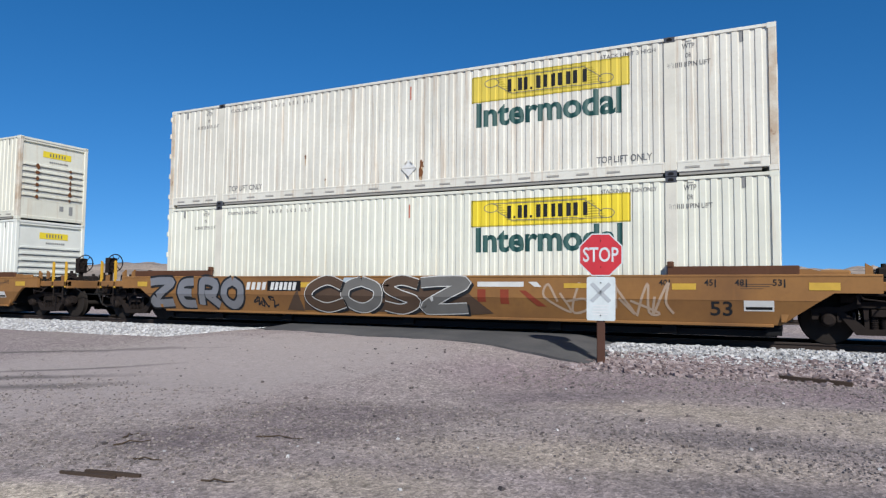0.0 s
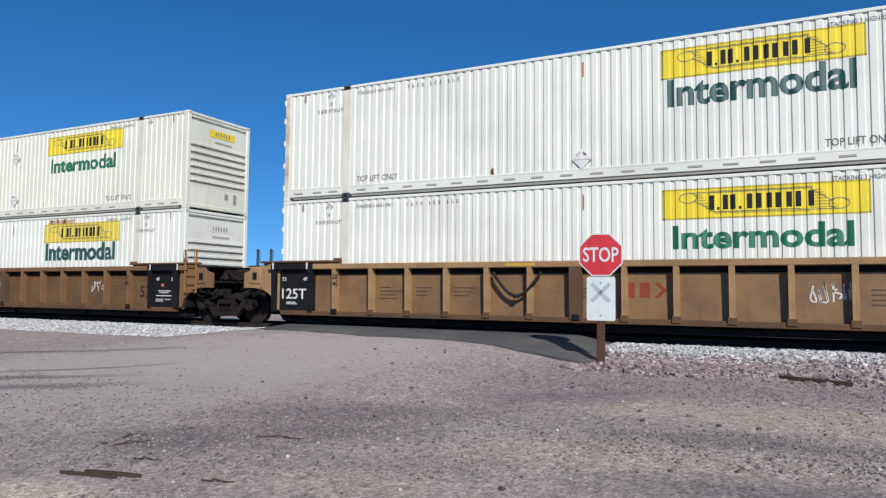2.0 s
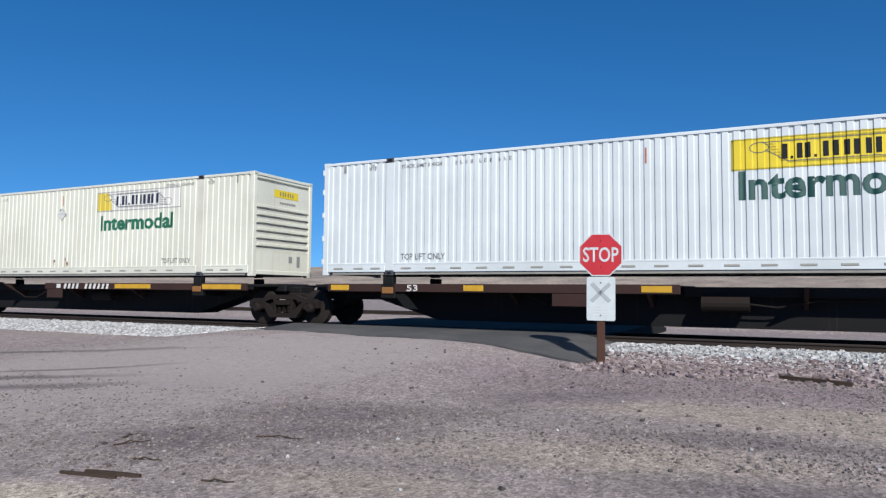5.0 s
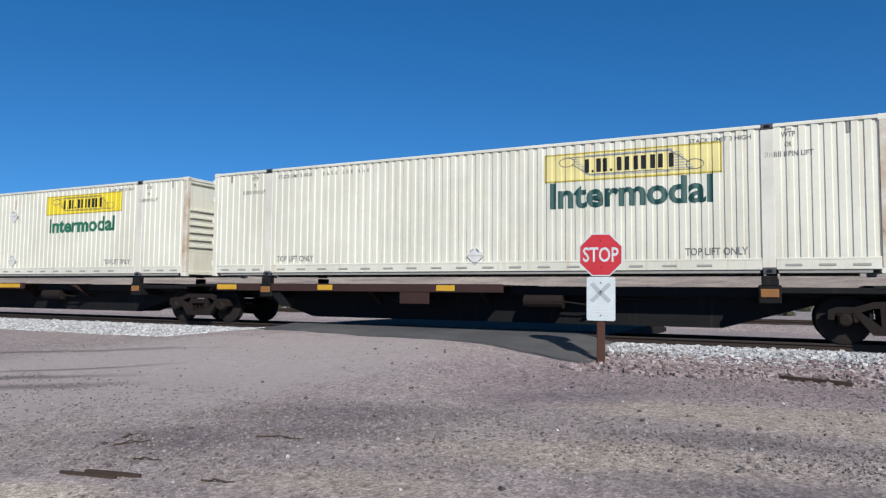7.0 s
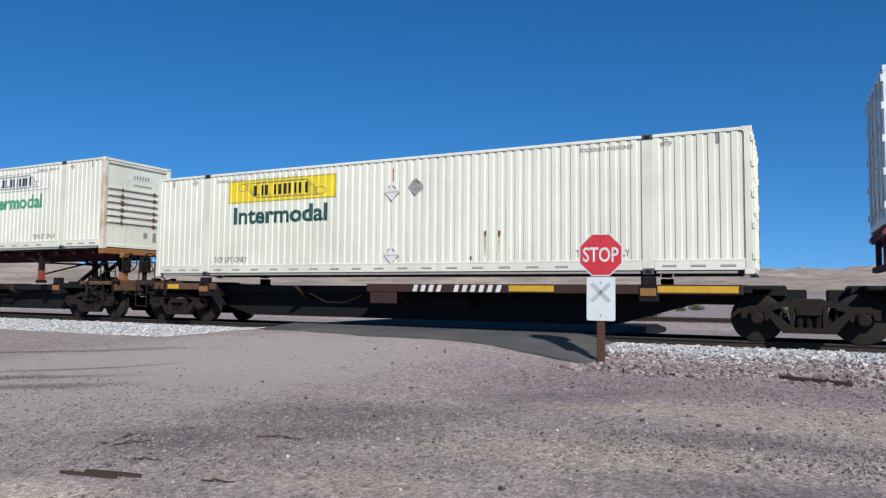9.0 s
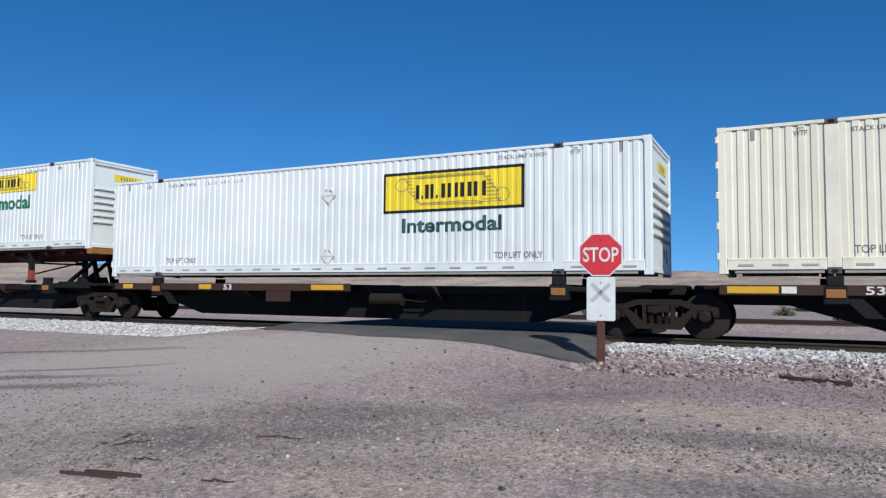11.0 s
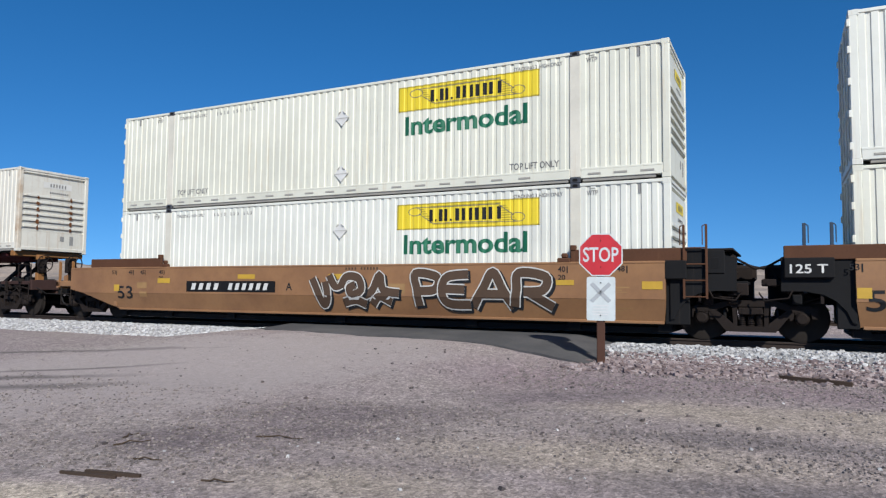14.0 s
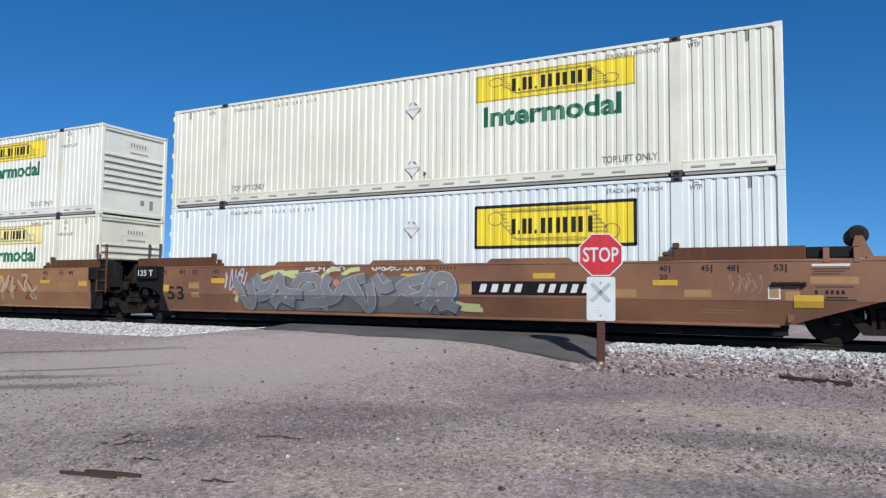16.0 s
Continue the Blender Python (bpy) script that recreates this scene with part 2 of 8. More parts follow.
def times(nt, fac, col, value, lo, hi):
    """The colour made lighter and darker by a value from 0 to 1."""
    r = nt.nodes.new("ShaderNodeMapRange")
    r.inputs["To Min"].default_value, r.inputs["To Max"].default_value = lo, hi
    nt.links.new(value, r.inputs["Value"])
    x = nt.nodes.new("ShaderNodeMix")
    x.data_type, x.blend_type = "RGBA", "MULTIPLY"
    x.clamp_result = False
    nt.links.new(fac, x.inputs["Factor"])
    nt.links.new(col, x.inputs[6])
    nt.links.new(r.outputs["Result"], x.inputs[7])
    return x.outputs[2]


def ground_material():
    """Pinkish gravel with a smooth compacted road, dark gravel spreads, sandy streaks and tyre marks."""
    m, nt, p = nodes_of("desert_gravel")
    v = coords(nt)
    big = noise_of(nt, v, 0.35, 6)
    rag = blend(nt, 0.45, noise_of(nt, v, 1.1, 6, 0.65), noise_of(nt, v, 14, 6, 0.8))
    grain = noise_of(nt, v, 38, 5, 0.8)
    mid = noise_of(nt, v, 7.0, 5, 0.7)
    vor = add(nt, "ShaderNodeTexVoronoi", Scale=30.0)
    nt.links.new(v, vor.inputs["Vector"])
    vor2 = add(nt, "ShaderNodeTexVoronoi", Scale=75.0)
    nt.links.new(v, vor2.inputs["Vector"])
    gravel, dark, sand, pink = (0.246, 0.203, 0.197), (0.155, 0.127, 0.128), (0.300, 0.253, 0.212), (0.225, 0.176, 0.182)
    col = blend(nt, ramp(nt, big, 0.42, 0.62), gravel, (0.270, 0.230, 0.214))
    for cx, cy, rx, ry, turn, c in ((-0.8, 8.5, 2.6, 0.6, -0.15, sand), (-1.6, 6.3, 2.2, 0.6, 0.15, sand), (-3.2, 4.7, 1.3, 0.45, 0.3, sand), (-5.3, 3.45, 0.8, 0.35, 0.2, (0.40, 0.34, 0.275)), (0.9, 9.0, 1.8, 0.4, 0.1, sand),
                                    (-3.2, 10.2, 2.8, 1.3, -0.1, pink), (0.2, 10.4, 2.6, 0.8, -0.2, pink),
                                    (-4.6, 7.0, 1.9, 0.55, 0.45, dark), (-4.5, 6.1, 1.2, 0.4, 0.35, dark), (-2.6, 8.9, 1.6, 0.5, 0.4, (0.175, 0.143, 0.146)), (-5.6, 5.2, 1.2, 0.5, 0.3, dark), (-0.2, 7.3, 1.7, 0.25, 0.1, (0.165, 0.140, 0.137)), (0.0, 5.9, 1.4, 0.35, 0.1, (0.165, 0.140, 0.137))):
        col = blend(nt, patch_mask(nt, cx, cy, rx, ry, turn, rag, (0.35, 1.35)), col, c)
    road = patch_mask(nt, -9.3, 9.0, 3.6, 5.5, -0.55, rag, (0.7, 1.15))
    col = blend(nt, road, col, (0.280, 0.241, 0.229))
    for cx, cy, rx, ry, turn in ((-11.0, 8.0, 1.5, 0.10, 0.62), (-11.2, 7.0, 1.8, 0.20, 0.55), (-10.6, 6.3, 2.0, 0.25, 0.55), (-13.4, 9.2, 3.0, 0.16, 0.35)):
        col = blend(nt, patch_mask(nt, cx, cy, rx, ry, turn, rag, (0.3, 1.3)), col, (0.130, 0.112, 0.108))
    loose = nt.nodes.new("ShaderNodeMapRange")
    loose.inputs["To Min"].default_value, loose.inputs["To Max"].default_value = 1.0, 0.28
    nt.links.new(road, loose.inputs["Value"])
    loose = loose.outputs["Result"]
    vor3 = add(nt, "ShaderNodeTexVoronoi", Scale=13.0)
    nt.links.new(v, vor3.inputs["Vector"])
    col = times(nt, loose, col, ramp(nt, vor.outputs["Color"], 0.1, 0.95), 0.64, 1.34)
    col = times(nt, loose, col, ramp(nt, vor2.outputs["Color"], 0.1, 0.95), 0.68, 1.32)
    col = times(nt, loose, col, ramp(nt, vor3.outputs["Color"], 0.2, 0.9), 0.88, 1.12)
    col = times(nt, loose, col, ramp(nt, grain, 0.3, 0.7), 1.2, 0.78)
    col = times(nt, loose, col, ramp(nt, mid, 0.3, 0.75), 1.18, 0.78)
    col = blend(nt, ramp(nt, vor.outputs["Color"], 0.95, 0.99), col, (0.40, 0.36, 0.34))
    nt.links.new(col, p.inputs["Base Color"])
    p.inputs["Roughness"].default_value = 0.95
    p.inputs["Specular IOR Level"].default_value = 0.2
    h = blend(nt, 0.5, grain, vor.outputs["Distance"])
    bumped(nt, p, blend(nt, road, h, blend(nt, 0.75, h, (0.5, 0.5, 0.5))), 0.7, 0.022)
    return m


M_GROUND = ground_material()
M_ASPHALT = worn("worn_asphalt", (0.080, 0.080, 0.082), (0.19, 0.172, 0.165), 0.9, 0, 0.8, 0.6, bump=0.6, fade=(0.115, 0.111, 0.110))
M_HILL = worn("desert_hill", (0.46, 0.375, 0.30), (0.14, 0.118, 0.10), 0.95, 0, 0.009, 2.2, fade=(0.24, 0.20, 0.172))
# rock grey with a little bluish distance haze mixed into the colour
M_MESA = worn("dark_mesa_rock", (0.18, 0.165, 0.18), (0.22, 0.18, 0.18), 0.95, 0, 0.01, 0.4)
# near-black: oil stains plus the shade under the train, put into the colour
M_BED_SHADE = worn("oily_ballast", (0.016, 0.0145, 0.0135), (0.045, 0.04, 0.036), 0.95, 0, 3.0, 0.7, bump=0.9)
M_BALLAST = worn("ballast_bed", (0.34, 0.33, 0.33), (0.12, 0.115, 0.115), 0.95, 0, 3.0, 0.9, bump=0.9)
M_LEAF = worn("scrub_leaf", (0.085, 0.095, 0.05), (0.14, 0.13, 0.08), 0.9, 0, 6, 0.6)


# ---- mesh building ----
class Shape:
    """Collects corners and faces of one mesh."""

    def __init__(self):
        self.v, self.f = [], []

    def face(self, *pts):
        n = len(self.v)
        self.v += [tuple(p) for p in pts]
        self.f.append(tuple(range(n, n + len(pts))))
        return self

    def block(self, x0, x1, y0, y1, z0, z1, c=0.0):
        """A block, its edges chamfered by c."""
        n = len(self.v)
        if not c:
            self.v += [(x, y, z) for z in (z0, z1) for y in (y0, y1) for x in (x0, x1)]
            for q in ((0, 2, 3, 1), (4, 5, 7, 6), (0, 1, 5, 4), (2, 6, 7, 3), (0, 4, 6, 2), (1, 3, 7, 5)):
                self.f.append(tuple(n + i for i in q))
            return self
        c = min(c, (x1 - x0) / 2.2, (y1 - y0) / 2.2, (z1 - z0) / 2.2)
        lo, hi = (x0, y0, z0), (x1, y1, z1)
        at = {}
        for sx in (0, 1):
            for sy in (0, 1):
                for sz in (0, 1):
                    s = (sx, sy, sz)
                    for k in range(3):
                        p = [(hi[j] - (0 if j == k else c)) if s[j] else (lo[j] + (0 if j == k else c)) for j in range(3)]
                        at[s, k] = len(self.v)
                        self.v.append(tuple(p))
        corner = lambda k, a, b, o, p, q: tuple(o if j == k else (p if j == a else q) for j in range(3))
        for k in range(3):
            a, b = (k + 1) % 3, (k + 2) % 3
            for o in (0, 1):
                ring = [at[corner(k, a, b, o, p, q), k] for p, q in ((0, 0), (1, 0), (1, 1), (0, 1))]
                self.f.append(tuple(ring if o else ring[::-1]))
            for p in (0, 1):
                for q in (0, 1):
                    s0, s1 = corner(k, a, b, 0, p, q), corner(k, a, b, 1, p, q)
                    ring = [at[s0, a], at[s1, a], at[s1, b], at[s0, b]]
                    self.f.append(tuple(ring if p != q else ring[::-1]))
        for sx in (0, 1):
            for sy in (0, 1):
                for sz in (0, 1):
                    s = (sx, sy, sz)
                    ring = [at[s, 0], at[s, 1], at[s, 2]]
                    self.f.append(tuple(ring if (sx + sy + sz) % 2 else ring[::-1]))
        return self

    def rod(self, p, q, r, n=8, r2=None):
        """A round bar from p to q."""
        p, q = Vector(p), Vector(q)
        d = (q - p).normalized()
        a = d.orthogonal().normalized()
        b = d.cross(a)
        k = len(self.v)
        for c, rr in ((p, r), (q, r if r2 is None else r2)):
            for i in range(n):
                w = 2 * math.pi * i / n
                self.v.append(tuple(c + (a * math.cos(w) + b * math.sin(w)) * rr))
        for i in range(n):
            j = (i + 1) % n
            self.f.append((k + i, k + j, k + n + j, k + n + i))
        self.f.append(tuple(k + i for i in reversed(range(n))))
        self.f.append(tuple(k + n + i for i in range(n)))
        return self

    def path(self, pts, r, n=6):
        for a, b in zip(pts, pts[1:]):
            self.rod(a, b, r, n)
        return self

    def beam(self, p, q, w, h, up=(0, 0, 1)):
        """A square bar from p to q, w wide and h deep."""
        p, q = Vector(p), Vector(q)
        d = (q - p).normalized()
        side = d.cross(Vector(up)).normalized()
        top = side.cross(d)
        k = len(self.v)
        for c in (p, q):
            for s, t in ((-1, -1), (1, -1), (1, 1), (-1, 1)):
                self.v.append(tuple(c + side * (s * w / 2) + top * (t * h / 2)))
        for i in range(4):
            j = (i + 1) % 4
            self.f.append((k + i, k + j, k + 4 + j, k + 4 + i))
        self.f.append((k + 3, k + 2, k + 1, k))
        self.f.append((k + 4, k + 5, k + 6, k + 7))
        return self

    def slab(self, outline, axis, a, b):
        """An outline of pairs pushed along an axis from a to b. Pairs are (x, z) for axis y, (y, z) for x, (x, y) for z."""
        put = {"y": lambda p, w: (p[0], w, p[1]), "x": lambda p, w: (w, p[0], p[1]), "z": lambda p, w: (p[0], p[1], w)}[axis]
        n, k = len(outline), len(self.v)
        self.v += [put(p, a) for p in outline] + [put(p, b) for p in outline]
        self.f.append(tuple(k + i for i in range(n)))
        self.f.append(tuple(k + n + i for i in reversed(range(n))))
        for i in range(n):
            j = (i + 1) % n
            self.f.append((k + j, k + i, k + n + i, k + n + j))
        return self

    def lathe(self, profile, n=20, axis="y", centre=(0, 0, 0), caps=True):
        """Pairs (along, radius) turned about an axis."""
        k = len(self.v)
        for a, r in profile:
            for i in range(n):
                w = 2 * math.pi * i / n
                c, s = r * math.cos(w), r * math.sin(w)
                p = {"y": (c, a, s), "x": (a, c, s), "z": (c, s, a)}[axis]
                self.v.append(tuple(p[j] + centre[j] for j in range(3)))
        for m in range(len(profile) - 1):
            for i in range(n):
                j = (i + 1) % n
                self.f.append((k + m * n + i, k + m * n + j, k + (m + 1) * n + j, k + (m + 1) * n + i))
        if caps:
            self.f.append(tuple(k + i for i in range(n)))
            self.f.append(tuple(k + (len(profile) - 1) * n + i for i in range(n)))
        return self

    def ring(self, centre, r, tube, axis="x", n=20):
        pts = []
        for i in range(n + 1):
            w = 2 * math.pi * i / n
            c, s = r * math.cos(w), r * math.sin(w)
            off = {"x": (0, c, s), "y": (c, 0, s), "z": (c, s, 0)}[axis]
            pts.append(tuple(centre[j] + off[j] for j in range(3)))
        return self.path(pts, tube, 6)

    def mesh(self, name, material, fix=True):
        me = bpy.data.meshes.new(name)
        me.from_pydata(self.v, [], self.f)
        if fix:
            bm = bmesh.new()
            bm.from_mesh(me)
            bmesh.ops.recalc_face_normals(bm, faces=bm.faces)
            bm.to_mesh(me)
            bm.free()
        me.materials.append(material)
        return me


def smooth(me, angle=40):
    for p in me.polygons:
        p.use_smooth = True
    me.set_sharp_from_angle(angle=radians(angle))
    return me


def part(name, shape, material, parent, label=""):
    """One mesh object under a thing or part. shape: a Shape or a mesh made before."""
    me = shape.mesh(name, material) if isinstance(shape, Shape) else shape
    ob = new(name, me)
    ob.parent = parent
    if label:
        tagged(ob, label)
    return ob


def thing(name, label, category, group="", kind=""):
    ob = new(name)
    ob.empty_display_size = 0.2
    return tagged(ob, label, category, group, kind)


_letters = {}


def lettering_mesh(text, width, height, material, squeeze=True, extra=""):
    """Flat letters in the x-z plane from the origin, width by height."""
    key = (text, round(width, 3), round(height, 3), material.name)
    if key in _letters:
        return _letters[key]
    cu = bpy.data.curves.new("letters", "FONT")
    cu.body = text
    cu.resolution_u = 3
    cu.offset = 0.03 if text == "Intermodal" else 0.014
    ob = bpy.data.objects.new("letters", cu)
    me = bpy.data.meshes.new_from_object(ob)
    bpy.data.objects.remove(ob)
    co = np.array([v.co[:] for v in me.vertices])
    lo, hi = co.min(0), co.max(0)
    sx, sz = width / (hi[0] - lo[0]), height / (hi[1] - lo[1])
    for v in me.vertices:
        v.co = ((v.co.x - lo[0]) * sx, 0, (v.co.y - lo[1]) * sz)
    me.materials.clear()
    me.materials.append(material)
    _letters[key] = me
    return me


# ---- freight containers ----
LENGTH, TALL, WIDE = 16.154, 2.896, 2.591
HALF = WIDE / 2
PITCH, DEPTH = 0.2145, 0.021
POSTS = (1.98, LENGTH - 1.98)


def ribs(x0, x1):
    """The plan of a corrugated panel: pairs x, distance inwards."""
    n = max(1, round((x1 - x0) / PITCH))
    p = (x1 - x0) / n
    pts = []
    for i in range(n):
        a = x0 + i * p
        pts += [(a, 0.0), (a + 0.50 * p, 0.0), (a + 0.60 * p, DEPTH), (a + 0.90 * p, DEPTH)]
    return pts + [(x1, 0.0)]


PANELS = [(0.16, 1.86), (2.10, LENGTH - 2.10), (LENGTH - 1.86, LENGTH - 0.16)]
RIB_PLAN = [ribs(a, b) for a, b in PANELS]
RIB_LINE = sorted([(0, -0.012), (0.16, -0.012), (0.161, 0.0)] + RIB_PLAN[0][1:-1] + [(1.859, 0.0), (1.86, -0.004), (2.10, -0.004), (2.101, 0.0)] + RIB_PLAN[1][1:-1]
                  + [(LENGTH - 2.101, 0.0), (LENGTH - 2.10, -0.004), (LENGTH - 1.86, -0.004), (LENGTH - 1.859, 0)] + RIB_PLAN[2][1:-1] + [(LENGTH - 0.161, 0), (LENGTH - 0.16, -0.012), (LENGTH, -0.012)])
RIB_X = np.array([p[0] for p in RIB_LINE])
RIB_Y = np.array([p[1] for p in RIB_LINE])
SKIN = -HALF + 0.014
FLOOR_Z, RAIL_TOP, ROOF_RAIL = 0.0, 0.30, TALL - 0.085


def on_ribs(me, x, z, lift=0.004):
    """Lays a flat mesh on the corrugated side at x, z: cuts it at the folds and presses it on."""
    bm = bmesh.new()
    bm.from_mesh(me)
    bmesh.ops.translate(bm, verts=bm.verts, vec=(x, 0, z))
    lo = min(v.co.x for v in bm.verts)
    hi = max(v.co.x for v in bm.verts)
    for fold in RIB_X:
        if lo + 1e-4 < fold < hi - 1e-4:
            bmesh.ops.bisect_plane(bm, geom=bm.verts[:] + bm.edges[:] + bm.faces[:], dist=1e-5, plane_co=(fold, 0, 0), plane_no=(1, 0, 0))
    for v in bm.verts:
        v.co.y = SKIN + float(np.interp(v.co.x, RIB_X, RIB_Y)) - lift
    out = bpy.data.meshes.new(me.name)
    bm.to_mesh(out)
    bm.free()
    out.materials.clear()
    for m in me.materials:
        out.materials.append(m)
    return out


_laid = {}


def laid(key, make, x, z, lift=0.004):
    if key not in _laid:
        _laid[key] = on_ribs(make(), x, z, lift)
    return _laid[key]


def flat_rects(rects, material, name="marks"):
    s = Shape()
    for x0, z0, x1, z1 in rects:
        s.face((x0, 0, z0), (x1, 0, z0), (x1, 0, z1), (x0, 0, z1))
    return s.mesh(name, material, False)


def flat_polys(polys, material, name="marks"):
    s = Shape()
    for poly in polys:
        s.face(*[(x, 0, z) for x, z in poly])
    return s.mesh(name, material, False)


def ribbon(pts, w, close=False):
    """Quads of width w along a line of pairs."""
    out = []
    pts = list(pts) + ([pts[0]] if close else [])
    for (ax, az), (bx, bz) in zip(pts, pts[1:]):
        d = math.hypot(bx - ax, bz - az) or 1
        nx, nz = -(bz - az) / d * w / 2, (bx - ax) / d * w / 2
        ex, ez = (bx - ax) / d * w * 0.3, (bz - az) / d * w * 0.3
        out.append([(ax - ex + nx, az - ez + nz), (ax - ex - nx, az - ez - nz), (bx + ex - nx, bz + ez - nz), (bx + ex + nx, bz + ez + nz)])
    return out


def scroll_lines(w, h):
    """The rolled-banner drawing of the company panel, as thin lines."""
    lines = []
    for sx, mirror in ((0.0, 1), (w, -1)):
        cx = sx + mirror * 0.135 * w
        r = 0.17 * h
        cz = 0.70 * h if mirror > 0 else 0.32 * h
        loop = [(cx + mirror * 0.085 * w * 0.55 * math.cos(a), cz + r * math.sin(a)) for a in np.linspace(0, 2 * math.pi, 15)]
        lines.append(loop)
        if mirror > 0:
            lines.append([(cx, cz + r), (0.30 * w, 0.86 * h)])
            lines.append([(cx + 0.03 * w, cz - r * 0.5), (0.27 * w, 0.2 * h)])
        else:
            lines.append([(cx, cz - r), (0.72 * w, 0.16 * h)])
            lines.append([(cx - 0.03 * w, cz + r * 0.5), (0.74 * w, 0.82 * h)])
    lines.append([(0.27 * w, 0.2 * h), (0.66 * w, 0.2 * h), (0.73 * w, 0.16 * h)])
    lines.append([(0.28 * w, 0.86 * h), (0.74 * w, 0.86 * h)])
    return lines


_base = {}


def container_meshes(paint):
    """The meshes of a container's body, shared by all of one paint."""
    if paint.name in _base:
        return _base[paint.name]
    d = {}
    s = Shape()
    for plan in RIB_PLAN:
        for (xa, ya), (xb, yb) in zip(plan, plan[1:]):
            s.face((xa, SKIN + ya, RAIL_TOP), (xb, SKIN + yb, RAIL_TOP), (xb, SKIN + yb, ROOF_RAIL), (xa, SKIN + ya, ROOF_RAIL))
    d["side_panel"] = s.mesh("side_panel", paint, False)
    s = Shape()
    for plan in RIB_PLAN:
        for (xa, ya), (xb, yb) in zip(plan, plan[1:]):
            s.face((xb, -SKIN - yb, RAIL_TOP), (xa, -SKIN - ya, RAIL_TOP), (xa, -SKIN - ya, ROOF_RAIL), (xb, -SKIN - yb, ROOF_RAIL))
    d["far_panel"] = s.mesh("side_panel", paint, False)
    for side, y in (("near", -1), ("far", 1)):
        a, b = sorted((y * HALF, y * (HALF - 0.07)))
        d["top_rail_" + side] = Shape().block(0.14, LENGTH - 0.14, a, b, ROOF_RAIL, TALL - 0.01, 0.012).mesh("top_rail", paint)
        s = Shape()
        for x0, x1 in ((0.16, 1.86), (2.10, LENGTH - 2.10), (LENGTH - 1.86, LENGTH - 0.16)):
            a2, b2 = sorted((y * (HALF - 0.004), y * (HALF - 0.09)))
            s.block(x0, x1, a2, b2, 0.085, RAIL_TOP, 0.01)
            a3, b3 = sorted((y * HALF, y * (HALF - 0.03)))
            s.block(x0, x1, a3, b3, RAIL_TOP - 0.035, RAIL_TOP + 0.012, 0.006)
        d["bottom_rail_" + side] = s.mesh("bottom_rail", paint)
    s = Shape()
    for x0, x1 in ((0.3, 1.82), (2.14, LENGTH - 2.14), (LENGTH - 1.82, LENGTH - 0.3)):
        for y in (-1, 1):
            a, b = sorted((y * (HALF - 0.03), y * (HALF - 0.12)))
            s.block(x0, x1, a, b, 0.025, 0.086)
    s.block(0.1, LENGTH - 0.1, -HALF + 0.14, HALF - 0.14, 0.08, 0.2)
    d["floor_frame"] = s.mesh("floor_frame", M_FRAME_DIRTY)
    s = Shape()
    n = 40
    for i in range(n):
        x0 = 0.14 + (LENGTH - 0.28) * i / n
        x1 = 0.14 + (LENGTH - 0.28) * (i + 0.55) / n
        s.block(x0, x1, -HALF + 0.05, HALF - 0.05, TALL - 0.04, TALL - 0.018)
    s.block(0.14, LENGTH - 0.14, -HALF + 0.05, HALF - 0.05, TALL - 0.06, TALL - 0.03)
    d["roof"] = s.mesh("roof", paint)
    d["corner_post"] = Shape().block(0, 0.16, -HALF, -HALF + 0.14, 0.10, TALL - 0.012, 0.018).mesh("corner_post", paint)
    d["rusty_post"] = Shape().block(0, 0.16, -HALF, -HALF + 0.14, 0.10, TALL - 0.012, 0.018).mesh("corner_post", M_POST_RUSTY)
    d["lift_post"] = Shape().block(-0.12, 0.12, -HALF + 0.006, -HALF + 0.10, 0.12, TALL - 0.10, 0.01).mesh("lift_post", M_POST_CREAM if paint.name != "container_paint_bluish" else paint)
    s = Shape().block(-0.115, 0.115, -HALF - 0.004, -HALF + 0.17, -0.0, 0.118, 0.012)
    d["casting"] = s.mesh("corner_casting", M_CAST)
    # no hole is cut: a dark plug on the casting paints its shade
    s = Shape()
    s.slab([(-0.05, 0.028), (0.05, 0.028), (0.06, 0.062), (0.03, 0.092), (-0.03, 0.092), (-0.06, 0.062)], "y", -HALF - 0.007, -HALF + 0.05)
    d["casting_hole"] = s.mesh("casting_hole", M_HOLE)
    s = Shape().block(0, 0.178, -HALF - 0.003, -HALF + 0.162, 0.0, 0.118, 0.012)
    d["end_casting"] = s.mesh("corner_casting", paint)
    d["strip"] = Shape().block(0, 0.28, -HALF - 0.0065, -HALF + 0.02, 0.155, 0.20, 0.004).mesh("reflector_strip", M_RUBBER_SEAL)
    # front end: plates with horizontal folds
    s = Shape()
    prof = [(0.02, 0.12), (0.02, 0.70)]
    for i in range(6):
        z = 0.74 + i * 0.215
        prof += [(0.015, z), (0.06, z + 0.015), (0.06, z + 0.09), (0.015, z + 0.105)]
    prof += [(0.02, 2.1), (0.02, TALL - 0.24), (0.09, TALL - 0.23), (0.09, TALL - 0.17), (0.02, TALL - 0.16), (0.02, TALL - 0.06)]
    for (da, za), (db, zb) in zip(prof, prof[1:]):
        s.face((LENGTH - da, -HALF + 0.13, za), (LENGTH - da, HALF - 0.13, za), (LENGTH - db, HALF - 0.13, zb), (LENGTH - db, -HALF + 0.13, zb))
    d["front_wall"] = s.mesh("front_wall", paint, False)
    d["front_rail"] = Shape().block(LENGTH - 0.13, LENGTH, -HALF + 0.12, HALF - 0.12, TALL - 0.10, TALL - 0.012, 0.012).mesh("end_rail", paint)
    d["front_low"] = Shape().block(LENGTH - 0.13, LENGTH, -HALF + 0.12, HALF - 0.12, 0.05, 0.17, 0.012).mesh("end_rail", paint)
